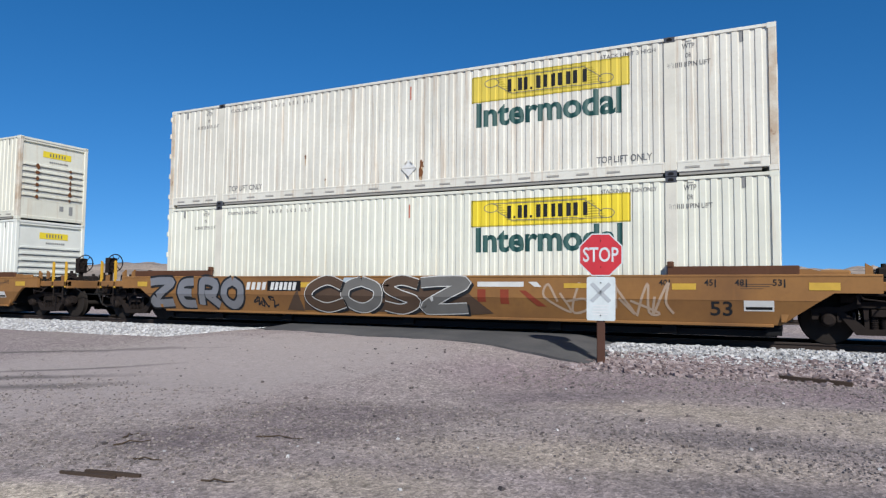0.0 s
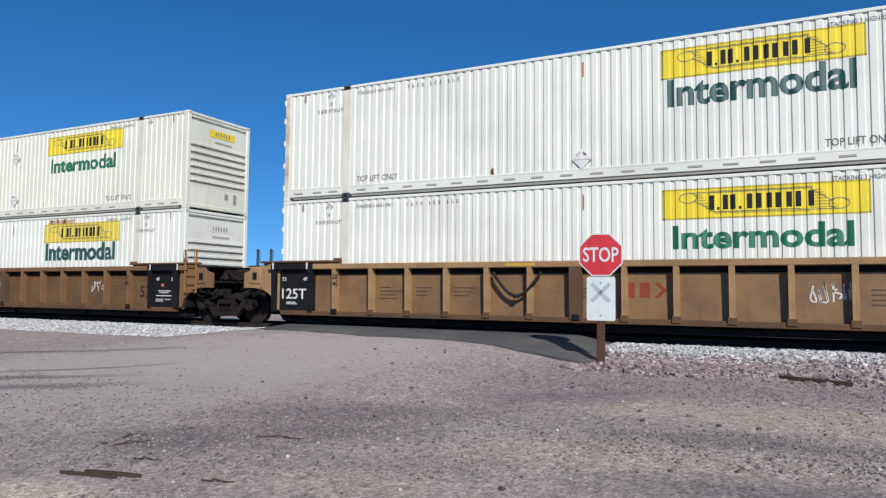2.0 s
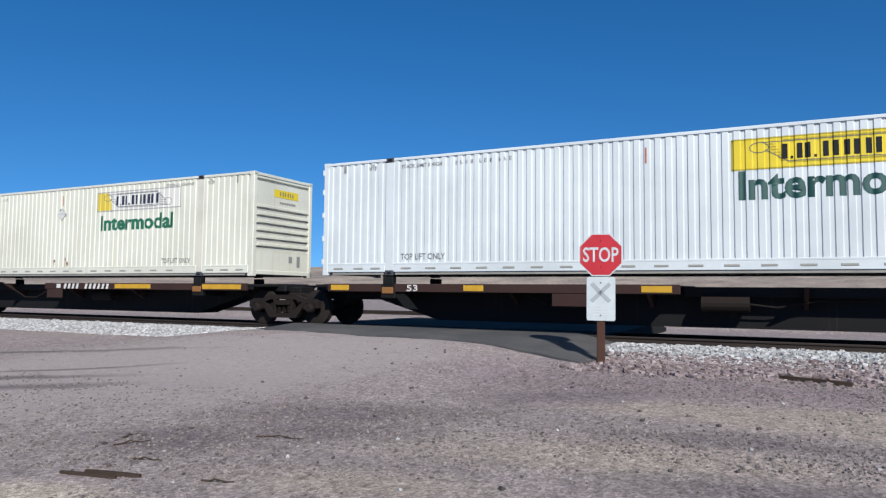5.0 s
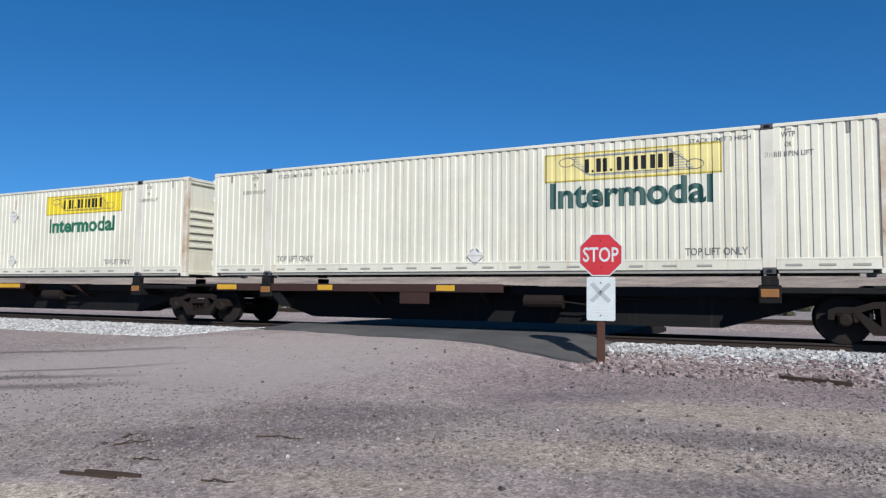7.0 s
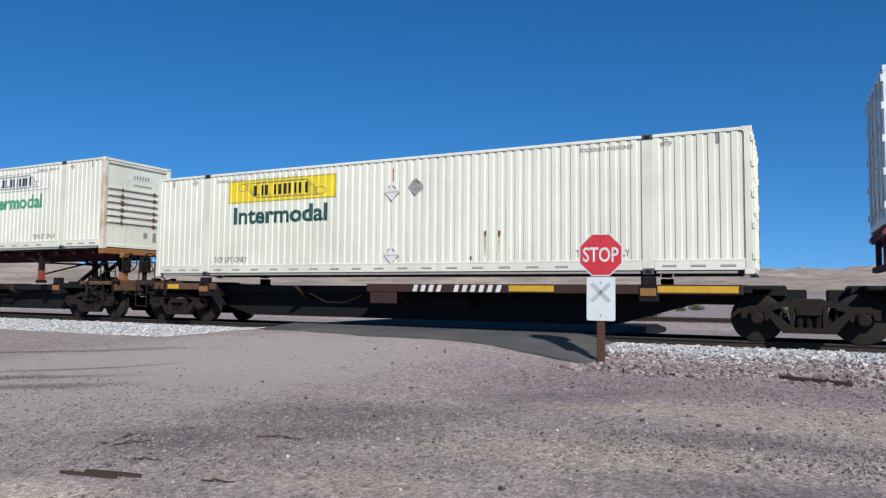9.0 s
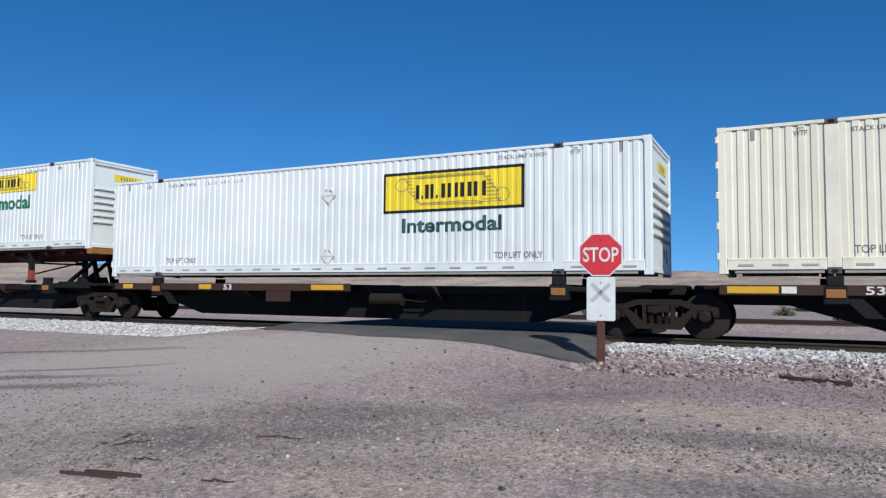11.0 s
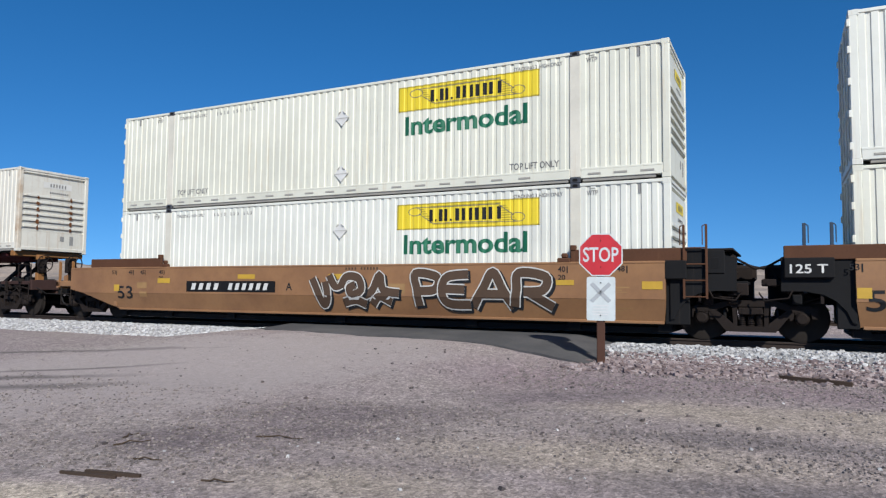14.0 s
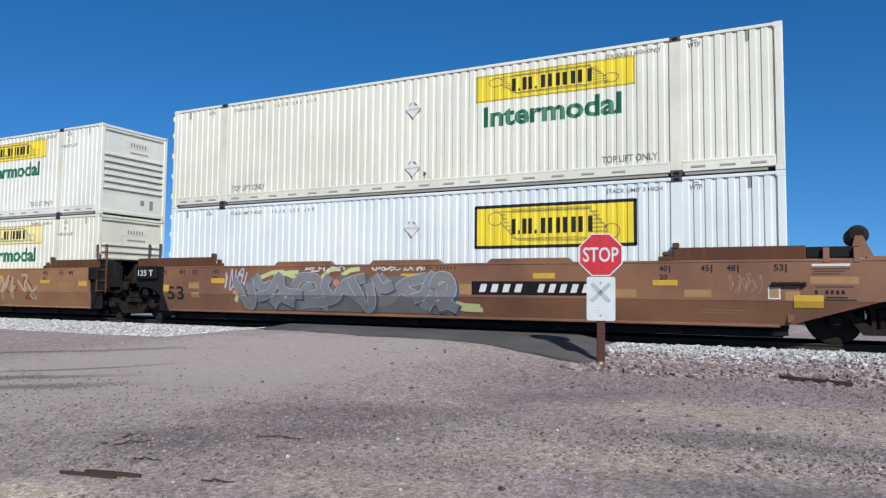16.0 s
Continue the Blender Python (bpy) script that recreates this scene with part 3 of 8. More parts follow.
    # long slots of the front wall seen as shaded folds
    s = Shape()
    for i in range(6):
        z = 0.74 + i * 0.215
        s.block(LENGTH - 0.035, LENGTH - 0.002, -HALF + 0.20, HALF - 0.20, z + 0.105, z + 0.19, 0.012)
    d["front_rib"] = s.mesh("front_rib", paint)
    # grey sheets in the slots: rib shade and grime painted as one tone
    s = Shape()
    for i in range(6):
        z = 0.74 + i * 0.215
        s.face(*[(LENGTH - 0.054, y, zz) for y, zz in ((-HALF + 0.16, z + 0.016), (HALF - 0.16, z + 0.016), (HALF - 0.16, z + 0.088), (-HALF + 0.16, z + 0.088))])
    d["front_grime"] = s.mesh("rib_recess", M_HOLDER, False)
    s = Shape()
    s.block(LENGTH - 0.03, LENGTH - 0.012, 0.25, 0.40, 0.42, 0.60)
    s.block(LENGTH - 0.03, LENGTH - 0.012, 0.62, 0.76, 0.30, 0.62)
    d["front_vent"] = s.mesh("vent", M_PLACARD_GREY)
    # door end
    fold = [(0.08, 0.16), (0.03, 0.16)]
    for z in (0.45, 0.95, 1.45, 1.95, 2.4):
        fold += [(0.03, z), (0.015, z + 0.02), (0.015, z + 0.20), (0.03, z + 0.22)]
    fold += [(0.03, TALL - 0.1), (0.08, TALL - 0.1)]
    d["door_a"] = Shape().slab(fold, "y", -HALF + 0.13, -0.012).mesh("door", paint)
    d["door_b"] = Shape().slab(fold, "y", 0.012, HALF - 0.13).mesh("door", paint)
    s = Shape()
    for y in (-0.95, -0.35, 0.35, 0.95):
        s.rod((-0.005, y, 0.14), (-0.005, y, TALL - 0.1), 0.018, 8)
        for z in (0.3, 1.0, 1.9, 2.6):
            s.block(-0.02, 0.03, y - 0.05, y + 0.05, z, z + 0.08, 0.006)
        s.rod((-0.02, y, 1.2), (-0.02, y + 0.3, 1.18), 0.012, 6)
    for y in (-HALF + 0.02, HALF - 0.02):
        for z in (0.35, 0.95, 1.55, 2.15, 2.65):
            s.block(-0.03, 0.03, y - 0.035, y + 0.035, z - 0.07, z + 0.07, 0.01)
    d["lock_rod"] = s.mesh("lock_rod", paint)
    d["door_rail"] = Shape().block(0, 0.13, -HALF + 0.12, HALF - 0.12, TALL - 0.12, TALL - 0.012, 0.012).mesh("end_rail", paint)
    d["door_low"] = Shape().block(0, 0.13, -HALF + 0.12, HALF - 0.12, 0.03, 0.17, 0.012).mesh("end_rail", paint)
    _base[paint.name] = d
    return d


def text_on(c, text, x, z, w, h, material, label="", name="lettering"):
    me = laid((text, x, z, material.name), lambda: lettering_mesh(text, w, h, material), x, z)
    return part(name, me, material, c, label)


def dashes(rng_seed, n, w, h, gap):
    """Small upright bars that stand for writing too small or private to read."""
    r = random.Random(rng_seed)
    out, x = [], 0.0
    for _ in range(n):
        out += [(x, 0, x + w * 0.32, h), (x + w * 0.62, 0, x + w * 0.9, h * r.choice((1, 0.55, 1)))]
        x += w + gap * (2.2 if r.random() < 0.15 else 1)
    return out


LOGO_X, LOGO_W, LOGO_Z, LOGO_H = 9.75, 3.60, 2.035, 0.585


def container(label, paint=0, logo="yellow", word="green", placards=(), red=True, pin_lift=False, faded_word=0.0, end_logo="yellow", spots=(), at_left=False, framed=False, end_rust=False, stains=()):
    """A 53 ft freight container: left lower corner of the near side at the origin, length along x."""
    p = PAINTS[paint]
    d = container_meshes(p)
    c = thing("freight_container", label, "container", "containers on the train")
    part("side_panel", d["side_panel"], p, c)
    part("side_panel", d["far_panel"], p, c)
    for side in ("near", "far"):
        part("top_rail", d["top_rail_" + side], p, c)
        part("bottom_rail", d["bottom_rail_" + side], p, c)
    part("floor_frame", d["floor_frame"], p, c, "dirty grey underframe")
    part("roof", d["roof"], p, c)
    for x in (0.0, LENGTH):
        for y in (1, -1):
            rusty = y > 0 and (end_rust or (paint in (1, 4) and x > 0))
            o = part("corner_post", d["rusty_post"] if rusty else d["corner_post"], p, c, "rust-streaked corner post" if rusty else "")
            o.scale = (1 if x == 0 else -1, y, 1)
            o.location = (x, 0, 0)
            for z in (0.0, TALL - 0.118):
                k = part("corner_casting", d["end_casting"], p, c)
                k.scale = (1 if x == 0 else -1, y, 1)
                k.location = (x, 0, z)
    for x in POSTS:
        for y in (1, -1):
            o = part("lift_post", d["lift_post"], p, c)
            o.scale = (1, y, 1)
            o.location = (x, 0, 0)
            for z in (0.0, TALL - 0.118):
                k = part("corner_casting", d["casting"], M_CAST, c, "dark steel lifting casting")
                k.scale = (1, y, 1)
                k.location = (x, 0, z)
                if y > 0:
                    hole = part("hole", d["casting_hole"], M_HOLE, k)
    for x in [0.35, 0.95, 1.45, LENGTH - 1.7, LENGTH - 1.15, LENGTH - 0.6] + [2.32 + 0.66 * i for i in range(17)]:
        part("reflector_strip", d["strip"], M_RUBBER_SEAL, c).location = (x, 0, 0)
    for nm, key in (("front_wall", "front_wall"), ("front_rib", "front_rib"), ("end_rail", "front_rail"), ("vent", "front_vent"), ("rib_recess", "front_grime"), ("door", "door_a"), ("door", "door_b"), ("lock_rod", "lock_rod"), ("end_rail", "door_rail"), ("end_rail", "front_low"), ("end_rail", "door_low")):
        o = part(nm, d[key], p, c)
        if at_left:
            o.scale, o.location = (-1, -1, 1), (LENGTH, 0, 0)
    # company panel: a plain drawing, the name as bars
    lx = LOGO_X - (6.95 if at_left else 0.0)
    tone = {"yellow": M_YELLOW, "aged": M_YELLOW_OLD, "pale": M_YELLOW_PALE, "white": M_LOGO_WHITE}[logo]
    shade = M_OLIVE if logo in ("yellow", "aged") else M_GREYSHADE
    lz, lh = (1.55, 0.92) if framed else (LOGO_Z, LOGO_H)
    kind = (logo, at_left, framed)
    panel = part("company_panel", laid(("panel",) + kind, lambda: flat_rects([(0, 0, LOGO_W, lh)], tone), lx, lz, 0.003), tone, c, {"yellow": "bright yellow company panel", "aged": "weathered ochre company panel", "pale": "faded pale yellow company panel", "white": "bleached white company panel"}[logo])
    part("panel_border", laid(("border",) + kind, lambda: flat_polys(sum([ribbon(l, 0.07 if framed else 0.03) for l in [[(0, 0), (LOGO_W, 0)], [(LOGO_W, 0), (LOGO_W, lh)], [(LOGO_W, lh), (0, lh)], [(0, lh), (0, 0)]]], []), M_INK if framed else M_GREYSHADE if logo == "white" else M_OLIVE), lx, lz, 0.0055), M_INK, panel)
    def shading():
        q, w, h = [], LOGO_W, lh
        for k in range(7):
            z = 0.2 * h + k * 0.66 * h / 7
            x0 = 0.27 * w - k * 0.012 * w
            q.append([(0.17 * w + (6 - k) * 0.012 * w, z), (x0 + 0.01 * w, z), (x0, z + 0.045 * h), (0.165 * w + (6 - k) * 0.012 * w, z + 0.045 * h)])
            q.append([(0.735 * w, z), (0.79 * w + (6 - k) * 0.012 * w, z), (0.78 * w + (6 - k) * 0.012 * w, z + 0.045 * h), (0.735 * w, z + 0.045 * h)])
        q.append([(0.27 * w, 0.14 * h), (0.73 * w, 0.10 * h), (0.73 * w, 0.16 * h), (0.27 * w, 0.2 * h)])
        q.append([(0.25 * w, 0.83 * h), (0.75 * w, 0.83 * h), (0.75 * w, 0.92 * h), (0.25 * w, 0.92 * h)])
        return flat_polys(q, shade)
    part("scroll_shading", laid(("shading",) + kind, shading, lx, lz, 0.0045), shade, panel)
    part("scroll_drawing", laid(("scroll",) + kind, lambda: flat_polys(sum([ribbon(l, 0.016) for l in scroll_lines(LOGO_W, lh)], []), M_INK_GREY), lx, lz, 0.0065), M_INK_GREY, panel)
    def name_bars():
        w, h = LOGO_W, lh
        ink = M_NAVY if logo == "white" else M_INK
        q = []
        foot, head = (0.31, 0.68) if framed else (0.27, 0.76)
        # plain upright bars in the rhythm of the name
        for x in (0.245, 0.315, 0.352, 0.435, 0.48, 0.53, 0.573, 0.625, 0.668, 0.727):
            q.append((x * w, foot * h, (x + 0.026) * w, head * h))
        for x in (0.285, 0.395):
            q.append((x * w, foot * h, (x + 0.012) * w, (foot + 0.09) * h))
        return flat_rects(q, ink)
    part("name_bar", laid(("name",) + kind, name_bars, lx, lz, 0.008), M_INK, panel, "dark bars of the company name")
    tint = {"green": M_GREEN, "dark": M_GREEN_DARK, "light": M_GREEN_LIGHT}[word] if word else None
    if word:
        big = word == "dark" and not at_left
        wz, wh, ww, wx = (1.02, 0.36, 2.6, 0.5) if framed else (1.43, 0.575, 3.34, 0.11) if big else (1.42, 0.475, 3.16, 0.18)
        part("word", laid(("word", word, big) + kind, lambda: lettering_mesh("Intermodal", ww, wh, tint), lx + wx, wz), tint, c, "green lettering on the side")
    # small stencils
    STACK = "STACKING 3 HIGH ONLY" if paint in (0, 2) else "STACK LIMIT 3 HIGH"
    part("stencil", laid(("tl",), lambda: lettering_mesh("TOP LIFT ONLY", 1.15, 0.15, M_INK_GREY), 12.66, 0.38), M_INK_GREY, c, "stencilled lift warning")
    part("stencil", laid(("tl2",), lambda: lettering_mesh("TOP LIFT ONLY", 1.2, 0.15, M_INK_GREY), 2.30, 0.38), M_INK_GREY, c, "stencilled lift warning")
    part("stencil", laid(("sl", STACK), lambda: lettering_mesh(STACK, 1.15, 0.09, M_INK_GREY), 12.75, 2.63), M_INK_GREY, c, "stencilled stack limit")
    part("stencil", laid(("sl2", STACK), lambda: lettering_mesh(STACK, 1.1, 0.09, M_INK_GREY), 2.30, 2.61), M_INK_GREY, c, "stencilled stack limit")
    part("serial_bar", laid(("id",), lambda: flat_rects(dashes(5, 10, 0.055, 0.10, 0.075), M_INK_GREY), 3.75, 2.60), M_INK_GREY, c, "row of small dark bars")
    for x in (14.42, 1.40 - 0.05):
        part("stencil", laid(("wtp", x), lambda: lettering_mesh("WTP", 0.24, 0.11, M_INK_GREY), x, 2.61), M_INK_GREY, c, "stencilled code")
        part("stencil", laid(("wl", x), lambda: flat_rects([(0, 0, 0.12, 0.015)], M_INK_GREY), x + 0.06, 2.75), M_INK_GREY, c)
        if pin_lift:
            part("stencil", laid(("or", x), lambda: lettering_mesh("OR", 0.12, 0.10, M_INK_GREY), x + 0.06, 2.42), M_INK_GREY, c)
            part("stencil", laid(("pin", x), lambda: lettering_mesh("PIN LIFT", 0.42, 0.10, M_INK_GREY), x + 0.12, 2.24), M_INK_GREY, c)
            part("serial_bar", laid(("pinb", x), lambda: flat_rects(dashes(3, 5, 0.055, 0.10, 0.02), M_INK_GREY), x - 0.28, 2.24), M_INK_GREY, c)
    for x in (0.62, 15.50):
        part("side_plate", laid(("plate", x), lambda: flat_rects([(0, 0, 0.07, 0.2)], M_PLACARD_GREY), x, 2.60, 0.012), M_PLACARD_GREY, c, "small grey metal plate")
    if red:
        part("red_mark", laid(("red",), lambda: flat_rects([(0, 0, 0.035, 0.33)], M_RED_MARK), 8.09, 2.30), M_RED_MARK, c, "narrow red stripe")
    for x, z, g in placards:
        m = M_PLACARD_GREY if g else M_PLACARD
        s = 0.21
        o = Shape()
        o.slab([(x - s, z), (x, z - s), (x + s, z), (x, z + s)], "y", SKIN - 0.014, SKIN - 0.002)
        b = part("placard", o, m, c, "diamond placard holder")
        o = Shape()
        o.block(x - s * 0.98, x + s * 0.98, SKIN - 0.020, SKIN - 0.012, z - 0.008, z + 0.008)
        for dx in (-1, 1):
            o.beam((x + dx * s, SKIN - 0.016, z), (x, SKIN - 0.016, z - s), 0.012, 0.012, (0, 1, 0))
            o.beam((x + dx * s * 0.5, SKIN - 0.016, z + s * 0.5), (x + dx * s * 0.2, SKIN - 0.016, z + s * 0.8), 0.02, 0.05, (0, 1, 0))
        part("holder_frame", o, M_HOLDER, b)
    r = random.Random(label)
    for x, z, size in spots:
        poly = []
        for i in range(11):
            a = 2 * math.pi * i / 11
            rr = size * r.uniform(0.45, 1.0)
            poly.append((rr * 0.8 * math.cos(a), rr * 1.5 * math.sin(a)))
        part("rust_patch", on_ribs(flat_polys([poly], M_RUST), x, z, 0.0035), M_RUST, c, "rust patch")
        run = min(z - 0.32, size * r.uniform(4, 9))
        if run > 0.08:
            w = size * r.uniform(0.25, 0.45)
            poly = [(-w, 0), (-w * 0.8, -run * 0.5), (-w * 0.2, -run), (w * 0.4, -run * 0.8), (w * 0.9, -run * 0.3), (w, 0)]
            part("rust_run", on_ribs(flat_polys([poly], M_STAIN), x, z - size * 0.6, 0.0028), M_STAIN, c, "brown rust run")
    for x0, z0, x1, z1 in stains:
        n = 9
        low = [(x0 + (x1 - x0) * i / n, z0 + (z1 - z0) * r.uniform(0, 0.6)) for i in range(n + 1)]
        high = [(x0 + (x1 - x0) * i / n, z1 - (z1 - z0) * r.uniform(0, 0.15)) for i in range(n + 1)]
        polys = [[low[i], low[i + 1], high[i + 1], high[i]] for i in range(n)]
        part("rust_stain", on_ribs(flat_polys(polys, M_STAIN), 0, 0, 0.0022), M_STAIN, c, "brown rust stain")
    if end_rust:
        for y0 in (-0.62, 0.62):
            for i in range(6):
                z = 0.74 + i * 0.215
                w, h = r.uniform(0.05, 0.11), r.uniform(0.07, 0.13)
                poly = [(y0 + w * math.cos(a) * r.uniform(0.5, 1), z + 0.10 + h * math.sin(a) * r.uniform(0.5, 1)) for a in np.linspace(0, 5.6, 9)]
                part("rust_patch", Shape().face(*[(LENGTH + 0.001, y, zz) for y, zz in poly]).mesh("rust_patch", M_RUST, False), M_RUST, c)
    # marks on the front end
    if end_logo and not at_left:
        m = {"yellow": M_YELLOW, "white": M_LOGO_WHITE, "pale": M_YELLOW_PALE, "grey": M_LOGO_WHITE}[end_logo]
        s = Shape().face(*[(LENGTH - 0.012, y, z) for y, z in ((-0.45, 2.28), (0.62, 2.28), (0.62, 2.50), (-0.45, 2.50))])
        e = part("end_panel", s, m, c, "small company panel on the end wall")
        s = Shape()
        for i in range(6):
            s.face(*[(LENGTH - 0.008, y, z) for y, z in ((-0.2 + i * 0.11, 2.33), (-0.2 + i * 0.11 + 0.045, 2.33), (-0.2 + i * 0.11 + 0.045, 2.45), (-0.2 + i * 0.11, 2.45))])
        part("name_bar", s, M_INK_GREY, e)
        s = Shape()
        for i in range(9):
            s.face(*[(LENGTH - 0.010, y, z) for y, z in ((-0.2 + i * 0.08, 2.10), (-0.15 + i * 0.08, 2.10), (-0.15 + i * 0.08, 2.16), (-0.2 + i * 0.08, 2.16))])
        part("serial_bar", s, M_INK_GREY, c)
    return c


# ---- ground, tracks, crossing ----
def ease(a, b, v):
    t = min(1.0, max(0.0, (v - a) / (b - a)))
    return t * t * (3 - 2 * t)


def ground_height(x, y):
    z = 0.36 * ease(2.5, 12.2, y)
    road = ease(-15.5, -11.5, x) * (1 - ease(-5.8, -2.9, x))
    z += 0.27 * road * ease(7.5, 13.2, y) * (1 - ease(18.6, 26, y))
    near = 1 - ease(30, 90, abs(y - 10))
    z += 0.035 * near * noise.noise((x * 0.5, y * 0.5, 1.7)) + 0.012 * near * noise.noise((x * 2.3, y * 2.3, 4.0))
    if y > 60:
        z += 1.2 * ease(60, 600, y) * (0.5 + noise.noise((x * 0.004, y * 0.004, 9)))
    return z


def spread(lo, hi, step, far_lo, far_hi, grow=1.35):
    a = list(np.arange(lo, hi + 1e-6, step))
    d, v = step, a[-1]
    while v < far_hi:
        d *= grow
        v += d
        a.append(min(v, far_hi))
    d, v = step, a[0]
    while v > far_lo:
        d *= grow
        v -= d
        a.insert(0, max(v, far_lo))
    return a


def grid_mesh(name, xs, ys, height, material):
    v = [(x, y, height(x, y)) for y in ys for x in xs]
    n = len(xs)
    f = [(j * n + i, j * n + i + 1, (j + 1) * n + i + 1, (j + 1) * n + i) for j in range(len(ys) - 1) for i in range(n - 1)]
    me = bpy.data.meshes.new(name)
    me.from_pydata(v, [], f)
    me.materials.append(material)
    for p in me.polygons:
        p.use_smooth = True
    return me


ground = new("ground", grid_mesh("ground", spread(-30, 12, 0.25, -4500, 4500), spread(0, 24, 0.25, -4500, 4500), ground_height, M_GROUND))
tagged(ground, "pinkish grey desert gravel with sandy patches and tyre tracks", "ground", kind="structure")


def bed_profile(y, centre):
    d = abs(y - centre)
    return 0.56 - 0.30 * ease(1.65, 3.1, d)


def track(centre, name_label, x0=-420, x1=420, dark=1.25, stone=None):
    tr = thing("railway_track", name_label, "railway track", kind="structure")
    xs = spread(-30, 8, 0.3, x0, x1)
    ys = [centre + d for d in (-3.5, -3.1, -2.8, -2.5, -2.2, -1.95, -1.7, -1.4, 0, 1.4, 1.7, 2.0, 2.5, 3.1, 3.5)]
    bed = part("ballast_bed", grid_mesh("ballast_bed", xs, ys, lambda x, y: bed_profile(y, centre) + 0.03 * noise.noise((x * 1.7, y * 1.7, 2)) - 0.05 * ease(2.9, 3.5, abs(y - centre)), stone or M_BALLAST), M_BALLAST, tr, "pale grey crushed stone")
    # strip between the rails, its shade painted in along with the oil
    part("track_bed", grid_mesh("track_bed", xs, [centre + dark * d for d in (-1, -0.5, 0, 0.5, 1)], lambda x, y: 0.575 - 0.03 * abs(y - centre) + 0.02 * noise.noise((x * 2, y * 2, 5)), M_BED_SHADE), M_BED_SHADE, tr, "dark oil-stained stone between the rails")
    for s in (-1, 1):
        y = centre + s * 0.755
        z = RAIL_Z
        o = Shape()
        w = [(-0.075, -0.17), (0.075, -0.17), (0.075, -0.155), (0.012, -0.13), (0.012, -0.045), (0.036, -0.035), (0.036, -0.006), (-0.036, -0.006), (-0.036, -0.035), (-0.012, -0.045), (-0.012, -0.13), (-0.075, -0.155)]
        o.slab([(y + a, z + b) for a, b in w], "x", x0, x1)
        rail = part("rail", o, M_RAIL, tr, "rusty steel rail")
        part("rail_head", Shape().block(x0, x1, y - 0.033, y + 0.033, z - 0.006, z), M_RAILHEAD, rail, "polished running surface")
    tie = Shape().block(-0.115, 0.115, -1.30, 1.30, -0.19, 0.0, 0.012).mesh("tie", M_TIE)
    spike = Shape()
    for s in (-1, 1):
        spike.block(-0.09, 0.09, s * 0.755 - 0.17, s * 0.755 + 0.17, 0.0, 0.018, 0.003)
        for dx, dy in ((-0.05, -0.1), (0.05, 0.1), (0.05, -0.1), (-0.05, 0.1)):
            spike.block(dx - 0.014, dx + 0.014, s * 0.755 + dy - 0.014, s * 0.755 + dy + 0.014, 0.018, 0.05)
    plate = spike.mesh("tie_plate", M_RAIL)
    return tr, tie, plate


main_track, tie_mesh, plate_mesh = track(TRACK_Y, "main railway track of steel rails on wooden ties")
far_track, _, _ = track(28.3, "second railway track beyond the train", dark=1.7, stone=M_GROUND)

# asphalt apron of the crossing
def apron_edge(x):
    return float(np.interp(x, [-12.6, -11.65, -9, -6, -4.2, -3.1], [14.2, 13.45, 13.0, 12.6, 12.25, 11.9]))


def apron_point(x, v):
    y0 = apron_edge(x) + 0.10 * noise.noise((x * 1.3, 0, 0))
    y = y0 + (14.93 - y0) * v
    zt = float(np.interp(x, [-12.6, -11.8, -4.0, -3.1], [0.60, 0.735, 0.71, 0.50]))
    z0 = ground_height(x, y0) - 0.02
    return (x, y, z0 + (zt - z0) * ease(-0.35, 1.0, v) * 1.0 + 0.02 + 0.006 * noise.noise((x * 3, y * 3, 0)))


_ax, _av = np.linspace(-12.6, -3.1, 60), np.linspace(0, 1, 16)
_v = [apron_point(x, v) for v in _av for x in _ax]
_f = [(j * 60 + i, j * 60 + i + 1, (j + 1) * 60 + i + 1, (j + 1) * 60 + i) for j in range(15) for i in range(59)]
_n = len(_v)
_v += [(x, y, z - 0.3) for x, y, z in _v]
_f += [(i + 1, i, _n + i, _n + i + 1) for i in range(59)] + [(j * 60 + 60 + 59, j * 60 + 59, _n + j * 60 + 59, _n + j * 60 + 119) for j in range(15)] + [(j * 60, j * 60 + 60, _n + j * 60 + 60, _n + j * 60) for j in range(15)] + [(14 * 60 + 60 + i, 14 * 60 + 61 + i, _n + 901 + i, _n + 900 + i) for i in range(59)]
_me = bpy.data.meshes.new("road")
_me.from_pydata(_v, [], _f)
_me.materials.append(M_ASPHALT)
road = tagged(new("road", _me), "worn grey asphalt apron of a level crossing", "road", kind="structure")
# near-black for the train's shade; far slab hides the lit ground behind
crossing_panel = tagged(new("road_crossing_panel", Shape().block(-12.2, -3.6, TRACK_Y - 0.66, TRACK_Y + 0.66, 0.5, 0.69, 0.01).slab([(TRACK_Y + 0.86, 0.3), (TRACK_Y + 0.86, 0.69), (TRACK_Y + 6.6, 0.68), (TRACK_Y + 8.4, 0.50), (TRACK_Y + 8.4, 0.3)], "x", -12.2, -3.6).mesh("road_crossing_panel", M_BED_SHADE)), "dark oily asphalt between and beyond the rails", "road", kind="structure")


